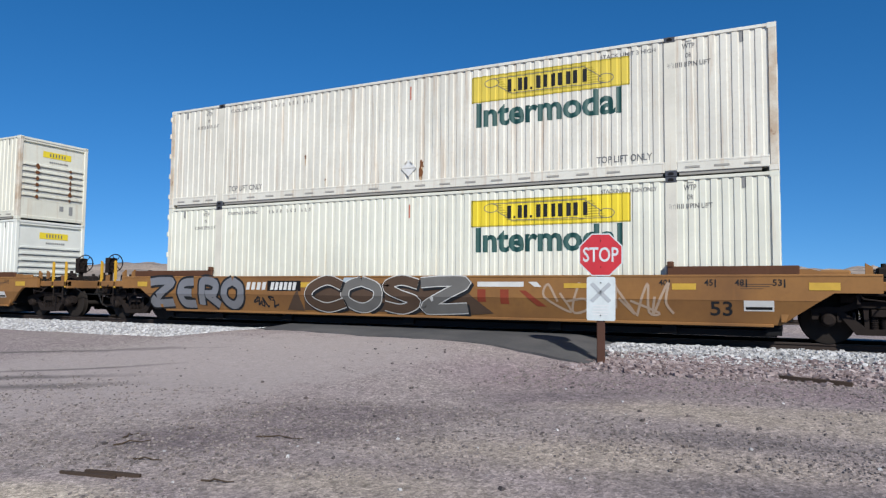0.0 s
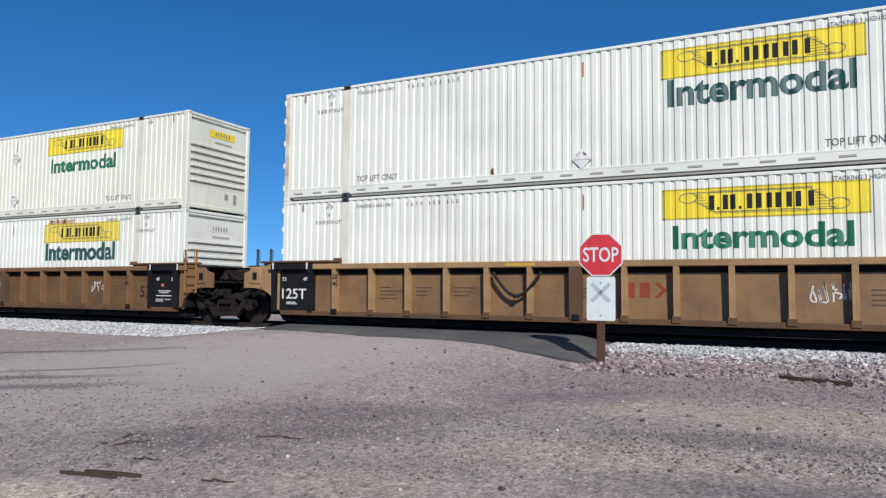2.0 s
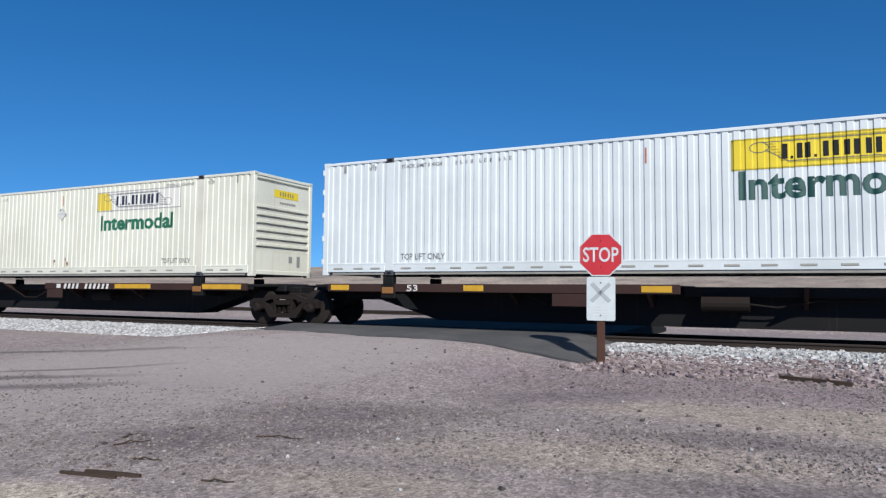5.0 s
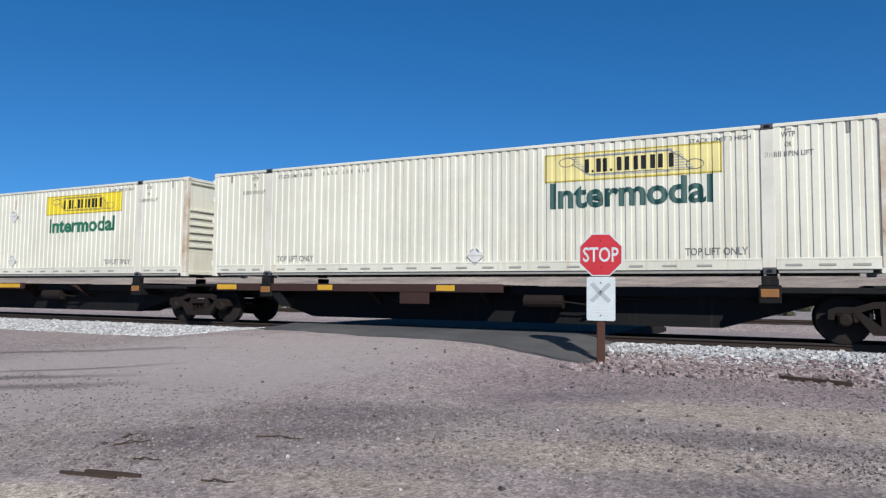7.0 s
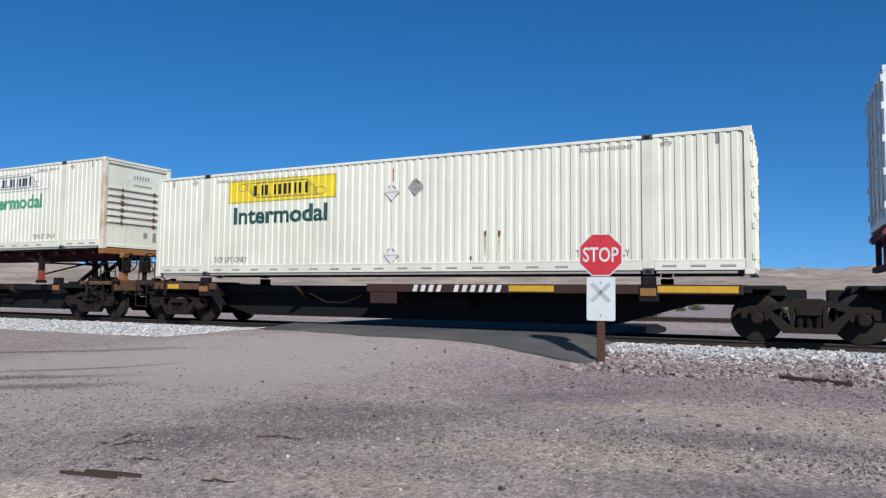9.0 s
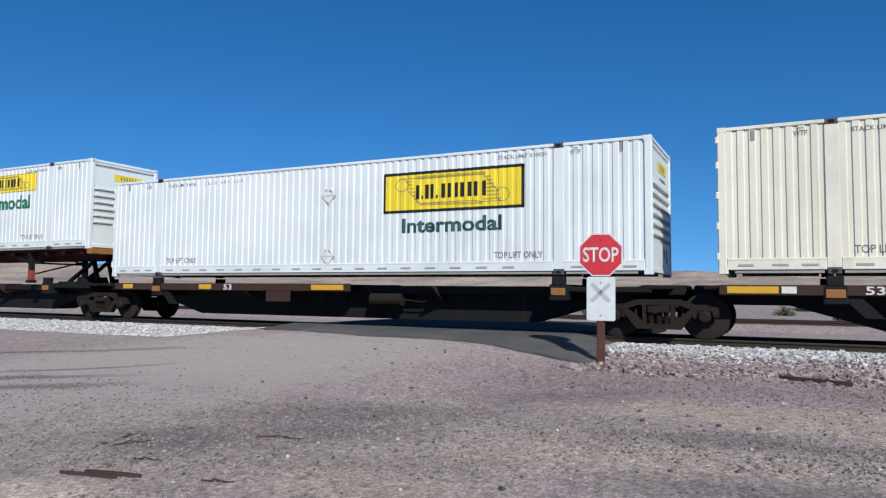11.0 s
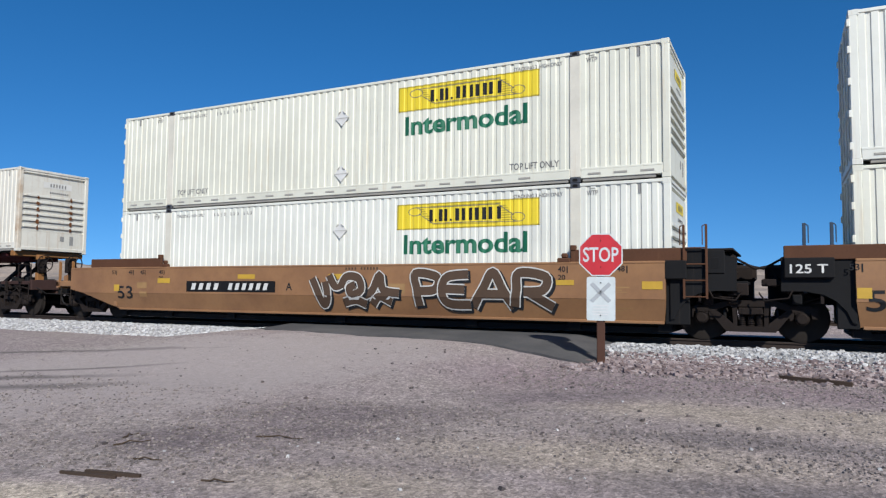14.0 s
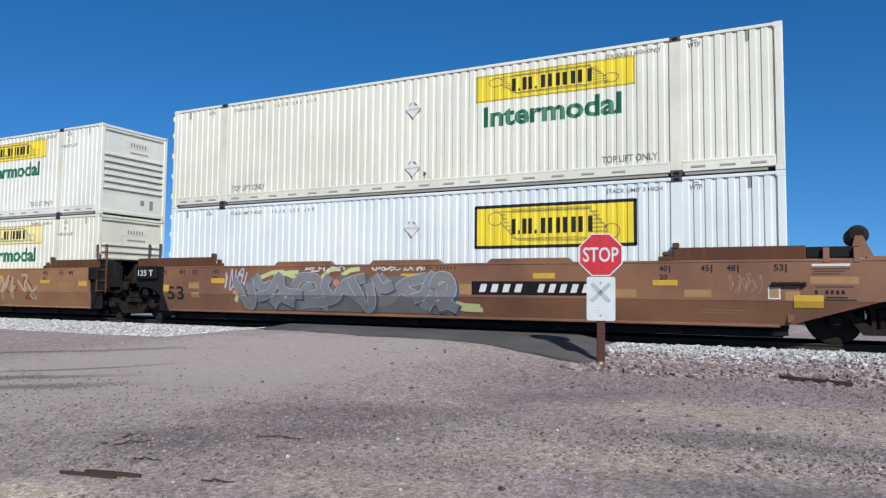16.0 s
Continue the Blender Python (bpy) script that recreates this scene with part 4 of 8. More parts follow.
# hills on the horizon
def hills():
    azs = np.radians(np.linspace(-120, 70, 420))
    rs = np.geomspace(650, 3000, 46)
    v = []
    for r in rs:
        for a in azs:
            x, y = r * math.sin(a), r * math.cos(a)
            n1 = noise.noise((x * 0.0022, y * 0.0022, 3.0))
            n2 = noise.noise((x * 0.009, y * 0.009, 5.0))
            n3 = noise.noise((x * 0.03, y * 0.03, 7.0))
            h = r * (0.0315 * ease(650, 1700, r) + 0.0085 * n1 * ease(700, 1300, r) + 0.0055 * n2 * ease(700, 1000, r) + 0.0024 * n3)
            v.append((x, y, h - 6 * (1 - ease(650, 800, r))))
    n = len(azs)
    f = [(j * n + i, (j + 1) * n + i, (j + 1) * n + i + 1, j * n + i + 1) for j in range(len(rs) - 1) for i in range(n - 1)]
    me = bpy.data.meshes.new("backdrop_hills")
    me.from_pydata(v, [], f)
    me.materials.append(M_HILL)
    ob = new("backdrop_hills", me)
    return tagged(ob, "bare tan desert hills along the horizon", "hills", kind="structure")


hills()


def mesa():
    a, r = radians(-20.6), 3300
    s = Shape()
    cx, cy = r * math.sin(a), r * math.cos(a)
    k = 44
    rings = ((118, 92), (96, 118), (70, 143), (52, 147))
    for R, h in rings:
        for i in range(k):
            w = 2 * math.pi * i / k
            q = R * (1 + 0.16 * noise.noise((math.cos(w) * 2, math.sin(w) * 2, R * 0.01)))
            s.v.append((cx + q * math.cos(w), cy + q * math.sin(w), h + 4 * noise.noise((w * 3, R, 0))))
    for m in range(len(rings) - 1):
        for i in range(k):
            j = (i + 1) % k
            s.f.append((m * k + i, m * k + j, (m + 1) * k + j, (m + 1) * k + i))
    s.f.append(tuple((len(rings) - 1) * k + i for i in range(k)))
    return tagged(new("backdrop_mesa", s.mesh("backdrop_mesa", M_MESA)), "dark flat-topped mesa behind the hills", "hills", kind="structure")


mesa()


# ---- stones ----
def stones(name, label, points, sizes, material, category="gravel"):
    """Many loose angular stones as one mesh. points: n by 3, sizes: n."""
    r = np.random.default_rng(len(points))
    cube = np.array([(x, y, z) for z in (-1, 1) for y in (-1, 1) for x in (-1, 1)], float) * 0.5
    quads = np.array([(0, 2, 3, 1), (4, 5, 7, 6), (0, 1, 5, 4), (2, 6, 7, 3), (0, 4, 6, 2), (1, 3, 7, 5)])
    n = len(points)
    c = cube[None] * r.uniform(0.45, 1.15, (n, 8, 3))
    c[:, :, 2] *= r.uniform(0.5, 0.9, (n, 1))
    a = r.uniform(0, 6.28, n)
    ca, sa = np.cos(a)[:, None], np.sin(a)[:, None]
    t = r.uniform(-0.5, 0.5, n)[:, None]
    x, y, z = c[:, :, 0], c[:, :, 1], c[:, :, 2]
    x, z = x * np.cos(t) - z * np.sin(t), x * np.sin(t) + z * np.cos(t)
    c = np.stack([x * ca - y * sa, x * sa + y * ca, z], -1) * sizes[:, None, None] + points[:, None, :]
    f = (quads[None] + 8 * np.arange(n)[:, None, None]).reshape(-1, 4)
    me = bpy.data.meshes.new(name)
    me.from_pydata(c.reshape(-1, 3).tolist(), [], f.tolist())
    me.materials.append(material)
    return tagged(new(name, me), label, category, kind="stuff")


rng = np.random.default_rng(11)


def scatter(n, x0, x1, y0, y1, height, size, keep=None, bias=1.0):
    xs = rng.uniform(x0, x1, n)
    ys = y0 + (y1 - y0) * rng.uniform(0, 1, n) ** bias
    sz = size[0] + (size[1] - size[0]) * rng.uniform(0, 1, n) ** 2.2
    ok = np.array([keep(x, y) if keep else True for x, y in zip(xs, ys)])
    xs, ys, sz = xs[ok], ys[ok], sz[ok]
    zs = np.array([height(x, y) for x, y in zip(xs, ys)]) + sz * 0.12
    return np.stack([xs, ys, zs], 1), sz


def off_apron(x, y):
    return not (-12.5 < x < -3.2 and y > apron_edge(x) - 0.05)


near_bed = lambda x, y: max(bed_profile(y, TRACK_Y), ground_height(x, y))
_p, _s = scatter(7000, -3.2, 5, 12.3, 13.5, near_bed, (0.028, 0.085), off_apron)
stones("ballast_stones", "mixed grey and pink stones at the foot of the ballast", _p, _s, M_PINK_STONE)
_p, _s = scatter(24000, -30, 5, 13.05, 14.75, near_bed, (0.028, 0.085), lambda x, y: not (-12.9 + (y - 13.4) * 1.2 < x < -3.2))
stones("ballast_stones", "pale crushed ballast stones beside the track", _p, _s, M_BALLAST_STONE)
_p, _s = scatter(5000, -34, 6, 16.9, 19.2, near_bed, (0.04, 0.10), lambda x, y: not -12.3 < x < -1.8)
stones("ballast_stones", "pale crushed ballast stones beyond the rails", _p, _s, M_BALLAST_STONE)
_p, _s = scatter(3400, -3.4, 4.5, 11.2, 13.6, near_bed, (0.03, 0.11), off_apron)
stones("roadside_stones", "pinkish broken stones beside the sign post", _p, _s, M_PINK_STONE)
# loose gravel lies thick in the dark spreads and thin on sand and the driven road
SPREADS = ((-4.5, 6.6, 1.9, 1.0, 0.35), (-4.3, 5.3, 1.9, 0.8, 0.2), (-0.2, 7.0, 2.6, 0.6, 0.0), (0.6, 10.9, 2.2, 0.9, -0.3), (-6.4, 4.3, 1.6, 0.6, 0.4), (-2.8, 10.4, 3.0, 1.1, -0.1), (-0.2, 3.6, 2.0, 0.7, 0.0))
SANDS = ((-0.8, 8.6, 3.4, 0.8, -0.15), (-1.0, 5.6, 3.0, 0.7, 0.1), (-3.0, 4.4, 1.2, 0.4, 0.3), (-5.6, 3.5, 0.9, 0.4, 0.2))


def oval(x, y, o):
    cx, cy, rx, ry, a = o
    dx, dy = x - cx, y - cy
    return math.hypot((dx * math.cos(a) + dy * math.sin(a)) / rx, (dy * math.cos(a) - dx * math.sin(a)) / ry)


_pick = random.Random(5)


def gravelly(x, y):
    if -16 < x < -4 and y > 7.5:
        return _pick.random() < 0.015
    w = 0.30 + 0.5 * noise.noise((x * 0.9, y * 0.9, 3.0)) + 0.25 * noise.noise((x * 3.1, y * 3.1, 8.0))
    if min(oval(x, y, o) for o in SPREADS) < 1.05:
        w += 0.55
    if min(oval(x, y, o) for o in SANDS) < 1.0:
        w -= 0.32
    return _pick.random() < w


_p, _s = scatter(95000, -14, 5, 3.0, 12.0, ground_height, (0.007, 0.034), gravelly, 1.35)
stones("loose_gravel", "small loose pebbles on the desert ground", _p, _s, M_PEBBLE)
_p, _s = scatter(170, -8, 4, 3.2, 11.5, ground_height, (0.012, 0.038), lambda x, y: not (-16 < x < -4 and y > 6.5), 1.1)
stones("pale_chips", "scattered pale stone chips on the gravel", _p, _s, M_BALLAST_STONE)
_p, _s = scatter(240, -7, 4, 3.2, 11.5, ground_height, (0.015, 0.06), None, 1.1)
stones("dark_chips", "scattered dark stones on the gravel", _p, _s, stone_material("dark_stone", (0.05, 0.042, 0.042), (0.09, 0.075, 0.072), (0.15, 0.12, 0.115)))


# ---- stop sign ----
def stop_sign():
    t = thing("stop_sign", "red octagonal stop sign on a wooden post with a white plate", "stop sign")
    bx, by = -2.957, 12.264
    bz = ground_height(bx, by)
    t.location = (bx, by, bz)
    post = Shape()
    h = 2.25 - bz
    post.block(-0.07, 0.07, 0.012, 0.13, -0.35, h, 0.012)
    part("post", post, M_POST, t, "weathered brown square timber post")
    R = 0.381 / math.cos(math.pi / 8)
    oct_pts = lambda k: [(R * k * math.cos(math.pi / 8 + i * math.pi / 4), 2.30 - bz + R * k * math.sin(math.pi / 8 + i * math.pi / 4)) for i in range(8)]
    board = part("board", Shape().slab(oct_pts(1), "y", -0.006, 0.006), M_SIGN_WHITE, t, "white-edged octagonal board")
    part("red_face", Shape().slab(oct_pts(0.945), "y", -0.0085, -0.0055), M_SIGN_RED, board, "faded red face")
    me = lettering_mesh("STOP", 0.62, 0.265, M_SIGN_WHITE).copy()
    for v in me.vertices:
        v.co = (v.co.x - 0.31, -0.0115, v.co.z + 2.30 - bz - 0.13)
    part("lettering", me, M_SIGN_WHITE, board, "white lettering")
    z0, z1 = 1.125 - bz, 1.905 - bz
    plate = part("plate", Shape().slab([(cx + 0.04 * math.cos(a), cz + 0.04 * math.sin(a)) for cx, cz, a0 in ((0.215, z1 - 0.04, 0), (-0.205, z1 - 0.04, 1), (-0.205, z0 + 0.04, 2), (0.215, z0 + 0.04, 3)) for a in np.linspace(a0 * math.pi / 2, (a0 + 1) * math.pi / 2, 5)], "y", -0.004, 0.006), M_SIGN_WHITE, t, "white rectangular warning plate with faded print")
    s = Shape()
    for a in (-1, 1):
        s.beam((-0.16 * a, -0.0065, z1 - 0.44), (0.16 * a, -0.0065, z1 - 0.12), 0.07, 0.004, (0, 1, 0))
    part("crossed_mark", s, M_SIGN_GREY, plate, "faded grey crossed bars")
    s = Shape()
    r = random.Random(4)
    for i, z in enumerate((0.26, 0.20, 0.145, 0.10)):
        w = r.uniform(0.12, 0.2)
        s.block(-w, w, -0.0062, -0.0045, z0 + z, z0 + z + 0.02)
    part("print_bar", s, worn("faint_print", (0.68, 0.69, 0.69), (0.6, 0.6, 0.6), 0.6), plate)
    for z in (2.55 - bz, 2.08 - bz, 1.8 - bz, 1.22 - bz):
        part("bolt", Shape().rod((0, -0.016, z), (0, 0.0, z), 0.011, 8), M_RAIL, t)
    t.rotation_euler = (0, radians(0.3), radians(10))
    return t


stop_sign()


def debris():
    for (ax, ay), (bx, by), w, h, lab in (((-5.60, 3.93), (-5.02, 4.02), 0.045, 0.025, "weathered grey board lying on gravel"), ((-5.40, 4.02), (-4.86, 4.13), 0.05, 0.03, "split weathered board lying on gravel"), ((-0.10, 11.62), (0.82, 11.25), 0.10, 0.06, "old broken board beside the ballast")):
        s = Shape()
        d = Vector((bx - ax, by - ay, 0))
        n = Vector((-d.y, d.x, 0)).normalized() * w / 2
        za, zb = ground_height(ax, ay), ground_height(bx, by)
        k = 7
        for i in range(k):
            f = i / (k - 1)
            c = Vector((ax, ay, za + (zb - za) * f)) + d * f
            q = 1 - 0.5 * abs(2 * f - 1) ** 5
            j = 0.012 * noise.noise((i, ax * 9, 0))
            for sx, zz in ((-1, -0.01), (1, -0.01), (1, h), (-1, h)):
                s.v.append(tuple(c + n * (sx * q + j * 20 * 0.1) + Vector((0, 0, zz))))
        for i in range(k - 1):
            for e in range(4):
                g = (e + 1) % 4
                s.f.append((i * 4 + e, i * 4 + g, i * 4 + 4 + g, i * 4 + 4 + e))
        s.f += [(3, 2, 1, 0), tuple((k - 1) * 4 + e for e in range(4))]
        tagged(new("wooden_board", s.mesh("wooden_board", M_WOOD)), lab, "board", "scrap wood")
    r = random.Random(8)
    for x, y, a, l in ((-6.0, 4.75, 0.9, 0.35), (-6.15, 5.0, 1.7, 0.2), (-4.9, 5.6, 0.3, 0.5), (-4.3, 4.25, 0.2, 0.3), (-1.6, 4.6, 0.1, 0.25), (-2.6, 4.35, 3.0, 0.25), (-5.4, 4.5, 0.2, 0.3), (-0.9, 5.2, 0.4, 0.25)):
        s = Shape()
        pts = []
        for i in range(5):
            px, py = x + math.cos(a) * l * i / 4 + r.uniform(-0.02, 0.02), y + math.sin(a) * l * i / 4 + r.uniform(-0.02, 0.02)
            pts.append((px, py, ground_height(px, py) + 0.008 + (0.02 if i == 2 else 0)))
        for i in range(4):
            s.rod(pts[i], pts[i + 1], 0.010 - 0.0017 * i, 5)
        tagged(new("twig", s.mesh("twig", M_TWIG)), "dry dark twig on the gravel", "twig", "twigs")


debris()


def shrub(x, y, size, seed):
    r = random.Random(seed)
    t = thing("desert_shrub", "low grey-green desert shrub beyond the tracks", "shrub", "scrub beyond the tracks")
    t.location = (x, y, ground_height(x, y) - 0.02)
    s, st = Shape(), Shape()
    for _ in range(46):
        a, e, d = r.uniform(0, 6.28), r.uniform(0.25, 1.4), size * r.uniform(0.5, 1.0)
        tip = Vector((math.cos(a) * math.cos(e), math.sin(a) * math.cos(e), math.sin(e) * 0.8)) * d
        st.rod((0, 0, 0), tip, 0.012, 4, 0.004)
        for _ in range(9):
            c = tip * r.uniform(0.55, 1.05) + Vector((r.uniform(-1, 1), r.uniform(-1, 1), r.uniform(-1, 1))) * 0.12 * size
            u = Vector((r.uniform(-1, 1), r.uniform(-1, 1), r.uniform(-1, 1))).normalized() * 0.07
            w = u.orthogonal().normalized() * 0.03
            s.face(c - u, c + w, c + u, c - w)
    part("stems", st, M_TWIG, t)
    part("leaves", s.mesh("leaves", M_LEAF, False), M_LEAF, t)


_r = random.Random(3)
for _ in range(34):
    shrub(_r.uniform(-46, 9), _r.uniform(34, 62), _r.uniform(0.5, 1.0), _r.random())


# ---- trucks (bogies) of the cars ----
WHEEL_R = 0.457


def truck_meshes():
    d = {}
    prof = [(-0.068, 0.2), (-0.068, WHEEL_R - 0.06), (-0.06, WHEEL_R - 0.03), (-0.055, WHEEL_R), (0.045, WHEEL_R + 0.004), (0.055, WHEEL_R + 0.028), (0.068, WHEEL_R + 0.028), (0.072, WHEEL_R - 0.03), (0.05, WHEEL_R - 0.075), (0.02, WHEEL_R - 0.1), (0.02, 0.18), (0.07, 0.13), (0.07, 0.09), (-0.07, 0.09), (-0.07, 0.14)]
    s = Shape()
    s.lathe([(a - 0.755, r) for a, r in prof], 28, "y")
    s.lathe([(0.755 - a, r) for a, r in prof], 28, "y")
    s.rod((0, -1.08, 0), (0, 1.08, 0), 0.075, 12)
    for y in (-1, 1):
        for i in range(3):
            a = 2 * math.pi * i / 3
            s.rod((0.05 * math.cos(a), y * 1.08, 0.05 * math.sin(a)), (0.05 * math.cos(a), y * 1.115, 0.05 * math.sin(a)), 0.018, 6)
    d["wheelset"] = smooth(s.mesh("wheelset", M_WHEEL), 35)
    s = Shape()
    y0, y1 = -1.07, -0.93
    s.slab([(-1.16, 0.46), (-1.16, 0.64), (-1.0, 0.70), (-0.70, 0.70), (-0.70, 0.58), (-1.03, 0.58), (-1.06, 0.46)], "y", y0, y1)
    s.slab([(1.16, 0.46), (1.06, 0.46), (1.03, 0.58), (0.70, 0.58), (0.70, 0.70), (1.0, 0.70), (1.16, 0.64)], "y", y0, y1)
    s.slab([(-0.72, 0.57), (-0.72, 0.70), (-0.42, 0.80), (0.42, 0.80), (0.72, 0.70), (0.72, 0.57), (0.42, 0.68), (-0.42, 0.68)], "y", y0 - 0.005, y1)
    for k in (-1, 1):
        s.slab([(k * 0.76, 0.60), (k * 0.62, 0.60), (k * 0.26, 0.30), (k * 0.30, 0.19), (k * 0.44, 0.19)], "y", y0 - 0.008, y1 + 0.01)
        s.slab([(k * 0.31, 0.28), (k * 0.24, 0.28), (k * 0.24, 0.70), (k * 0.33, 0.70)], "y", y0, y1)
        s.slab([(k * 0.76, 0.57), (k * 0.66, 0.57), (k * 0.68, 0.42), (k * 0.74, 0.42)], "y", y0, y1)
    s.slab([(-0.44, 0.19), (0.44, 0.19), (0.36, 0.30), (-0.36, 0.30)], "y", y0 - 0.02, y1 + 0.02)
    d["side_frame"] = s.mesh("side_frame", M_TRUCK)
    s = Shape()
    s.lathe([(0.29, 0.045)] + [q for k in range(6) for q in ((0.30 + k * 0.037, 0.05), (0.304 + k * 0.037, 0.072), (0.316 + k * 0.037, 0.072), (0.32 + k * 0.037, 0.05))] + [(0.53, 0.045)], 12, "z")
    d["spring"] = s.mesh("spring", M_TRUCK)
    s = Shape().block(-0.22, 0.22, -1.12, 1.12, 0.52, 0.66, 0.02)
    s.block(-0.30, 0.30, -0.45, 0.45, 0.60, 0.84, 0.03)
    s.block(-0.15, 0.15, -1.13, -1.09, 0.535, 0.645)
    for x in (-0.38, 0.38):
        s.block(x - 0.05, x + 0.05, -0.9, 0.9, 0.36, 0.46)
    d["bolster"] = s.mesh("bolster", M_TRUCK)
    s = Shape()
    s.lathe([(-1.16, 0.03), (-1.16, 0.085), (-1.13, 0.115), (-1.05, 0.13), (-0.95, 0.13)], 14, "y")
    s.block(-0.14, 0.14, -1.06, -0.95, 0.06, 0.16, 0.02)
    d["bearing"] = s.mesh("bearing_cap", M_TRUCK)
    s = Shape()
    s.block(-0.03, 0.03, -0.12, 0.12, 0.30, 0.62, 0.01)
    d["brake_shoe"] = s.mesh("brake_shoe", M_BLACK)
    return d


TRUCK = truck_meshes()
WHEELSETS = []


def truck(parent, x):
    t = part("truck", TRUCK["bolster"], M_TRUCK, parent, "rusty cast-iron truck")
    t.location = (x, 0, 0)
    for y in (1, -1):
        o = part("side_frame", TRUCK["side_frame"], M_TRUCK, t)
        o.scale = (1, y, 1)
        for sx in (-0.155, 0.0, 0.155):
            part("spring", TRUCK["spring"], M_TRUCK, t).location = (sx, -1.0 * y, 0)
        for ax in (-0.89, 0.89):
            b = part("bearing_cap", TRUCK["bearing"], M_TRUCK, t)
            b.scale, b.location = (1, y, 1), (ax, 0, WHEEL_R)
    for sx in (-0.47, 0.47):
        for sy in (-0.86, 0.86):
            part("brake_shoe", TRUCK["brake_shoe"], M_BLACK, t).location = (sx, sy, 0)
    for ax in (-0.89, 0.89):
        w = part("wheelset", TRUCK["wheelset"], M_WHEEL, t, "two steel wheels on an axle")
        w.location = (ax, 0, WHEEL_R)
        WHEELSETS.append((w, ax))
    return t


def coupler(parent, x, k):
    """A knuckle coupler from x outwards, k: 1 or -1."""
    s = Shape()
    s.block(*sorted((x, x + k * 0.62)), -0.09, 0.09, 0.78, 0.98, 0.02)
    s.slab([(x + k * 0.55, -0.16), (x + k * 0.85, -0.17), (x + k * 0.90, -0.02), (x + k * 0.74, 0.0), (x + k * 0.76, 0.16), (x + k * 0.60, 0.17)], "z", 0.73, 1.03)
    part("coupler", s, M_TRUCK, parent, "heavy cast coupler")
    s = Shape()
    pts = [(x + k * 0.1, -0.3, 0.74), (x + k * 0.3, -0.34, 0.45), (x + k * 0.55, -0.34, 0.33), (x + k * 0.8, -0.3, 0.36)]
    s.path(pts, 0.022, 6)
    s.path([(x + k * 0.12, -1.2, 0.95), (x + k * 0.2, -0.9, 0.75), (x + k * 0.3, -0.3, 0.72), (x + k * 0.5, -0.15, 0.62)], 0.014, 5)
    part("air_hose", s, M_TREAD, parent, "black air hose")


def brake_wheel(parent, x, y, z, material):
    s = Shape()
    s.ring((x, y, z), 0.27, 0.017, "x", 20)
    for i in range(6):
        a = i * math.pi / 3
        s.rod((x, y, z), (x + 0.03, y + 0.27 * math.cos(a), z + 0.27 * math.sin(a)), 0.012, 5)
    s.rod((x - 0.16, y, z), (x + 0.04, y, z), 0.035, 8)
    w = part("brake_wheel", s, material, parent, "spoked brake wheel")
    s = Shape().block(x - 0.30, x - 0.10, y - 0.15, y + 0.15, z - 0.32, z + 0.16, 0.02)
    s.block(x - 0.26, x - 0.16, y - 0.05, y + 0.05, z - 1.0, z - 0.3)
    part("brake_gear", s, material, parent)


def car_text(parent, text, x, z, w, h, y, material, label=""):
    src = lettering_mesh(text, w, h, material)
    o = part("lettering", src, material, parent, label)
    o.location = (x, y, z)
    return o


def car_marks(parent, name, rects, y, material, label=""):
    s = Shape()
    for x0, z0, x1, z1 in rects:
        s.face((x0, y, z0), (x1, y, z0), (x1, y, z1), (x0, y, z1))
    return part(name, s.mesh(name, material, False), material, parent, label)


def slanted(x, z, n, w, h, gap, lean=0.25, breaks=(4,)):
    q = []
    for i in range(n):
        if i in breaks:
            x += gap * 2.4
        q.append([(x, z), (x + w, z), (x + w + lean * h, z + h), (x + lean * h, z + h)])
        x += w + gap
    return q


def car_polys(parent, name, polys, y, material, label=""):
    s = Shape()
    for p in polys:
        s.face(*[(x, y, z) for x, z in p])
    return part(name, s.mesh(name, material, False), material, parent, label)


def ladder(parent, x, y, z0, z1, material, w=0.42, steps=4, rise=0.45):
    s = Shape()
    for dx in (0, w):
        s.block(x + dx - 0.022, x + dx + 0.022, y - 0.015, y + 0.03, z0, z1 + rise, 0.006)
        s.path([(x + dx - 0.07, y, z1 + 0.05), (x + dx - 0.07, y, z1 + rise - 0.03), (x + dx, y, z1 + rise)], 0.011, 5)
    for i in range(steps):
        z = z0 + 0.04 + (z1 - z0 - 0.05) * i / (steps - 1)
        s.rod((x, y, z), (x + w, y, z), 0.014, 6)
    return part("ladder", s, material, parent)


def well_frame(car, zt, paint, xl, xr):
    """Floor beams and far side shared by all well cars."""
    s = Shape()
    for y in (-1, 1):
        a, b = sorted((y * 0.95, y * 1.25))
        s.block(0.0, LENGTH, a, b, 0.27, 0.33)
    for x in (0.1, 2.0, 4.4, 8.07, 11.7, 14.1, 16.0):
        s.block(x - 0.14, x + 0.14, -1.20, 1.20, 0.14, 0.37)
    part("floor_beam", s, M_BLACK, car)
    part("floor_pan", Shape().block(0.1, LENGTH - 0.1, -1.12, 1.12, 0.105, 0.24, 0.01), M_BLACK, car, "black well floor")
    s = Shape().block(-0.2, LENGTH + 0.2, 1.34, 1.48, 0.3, zt, 0.02)
    part("side_sill", s, paint, car)


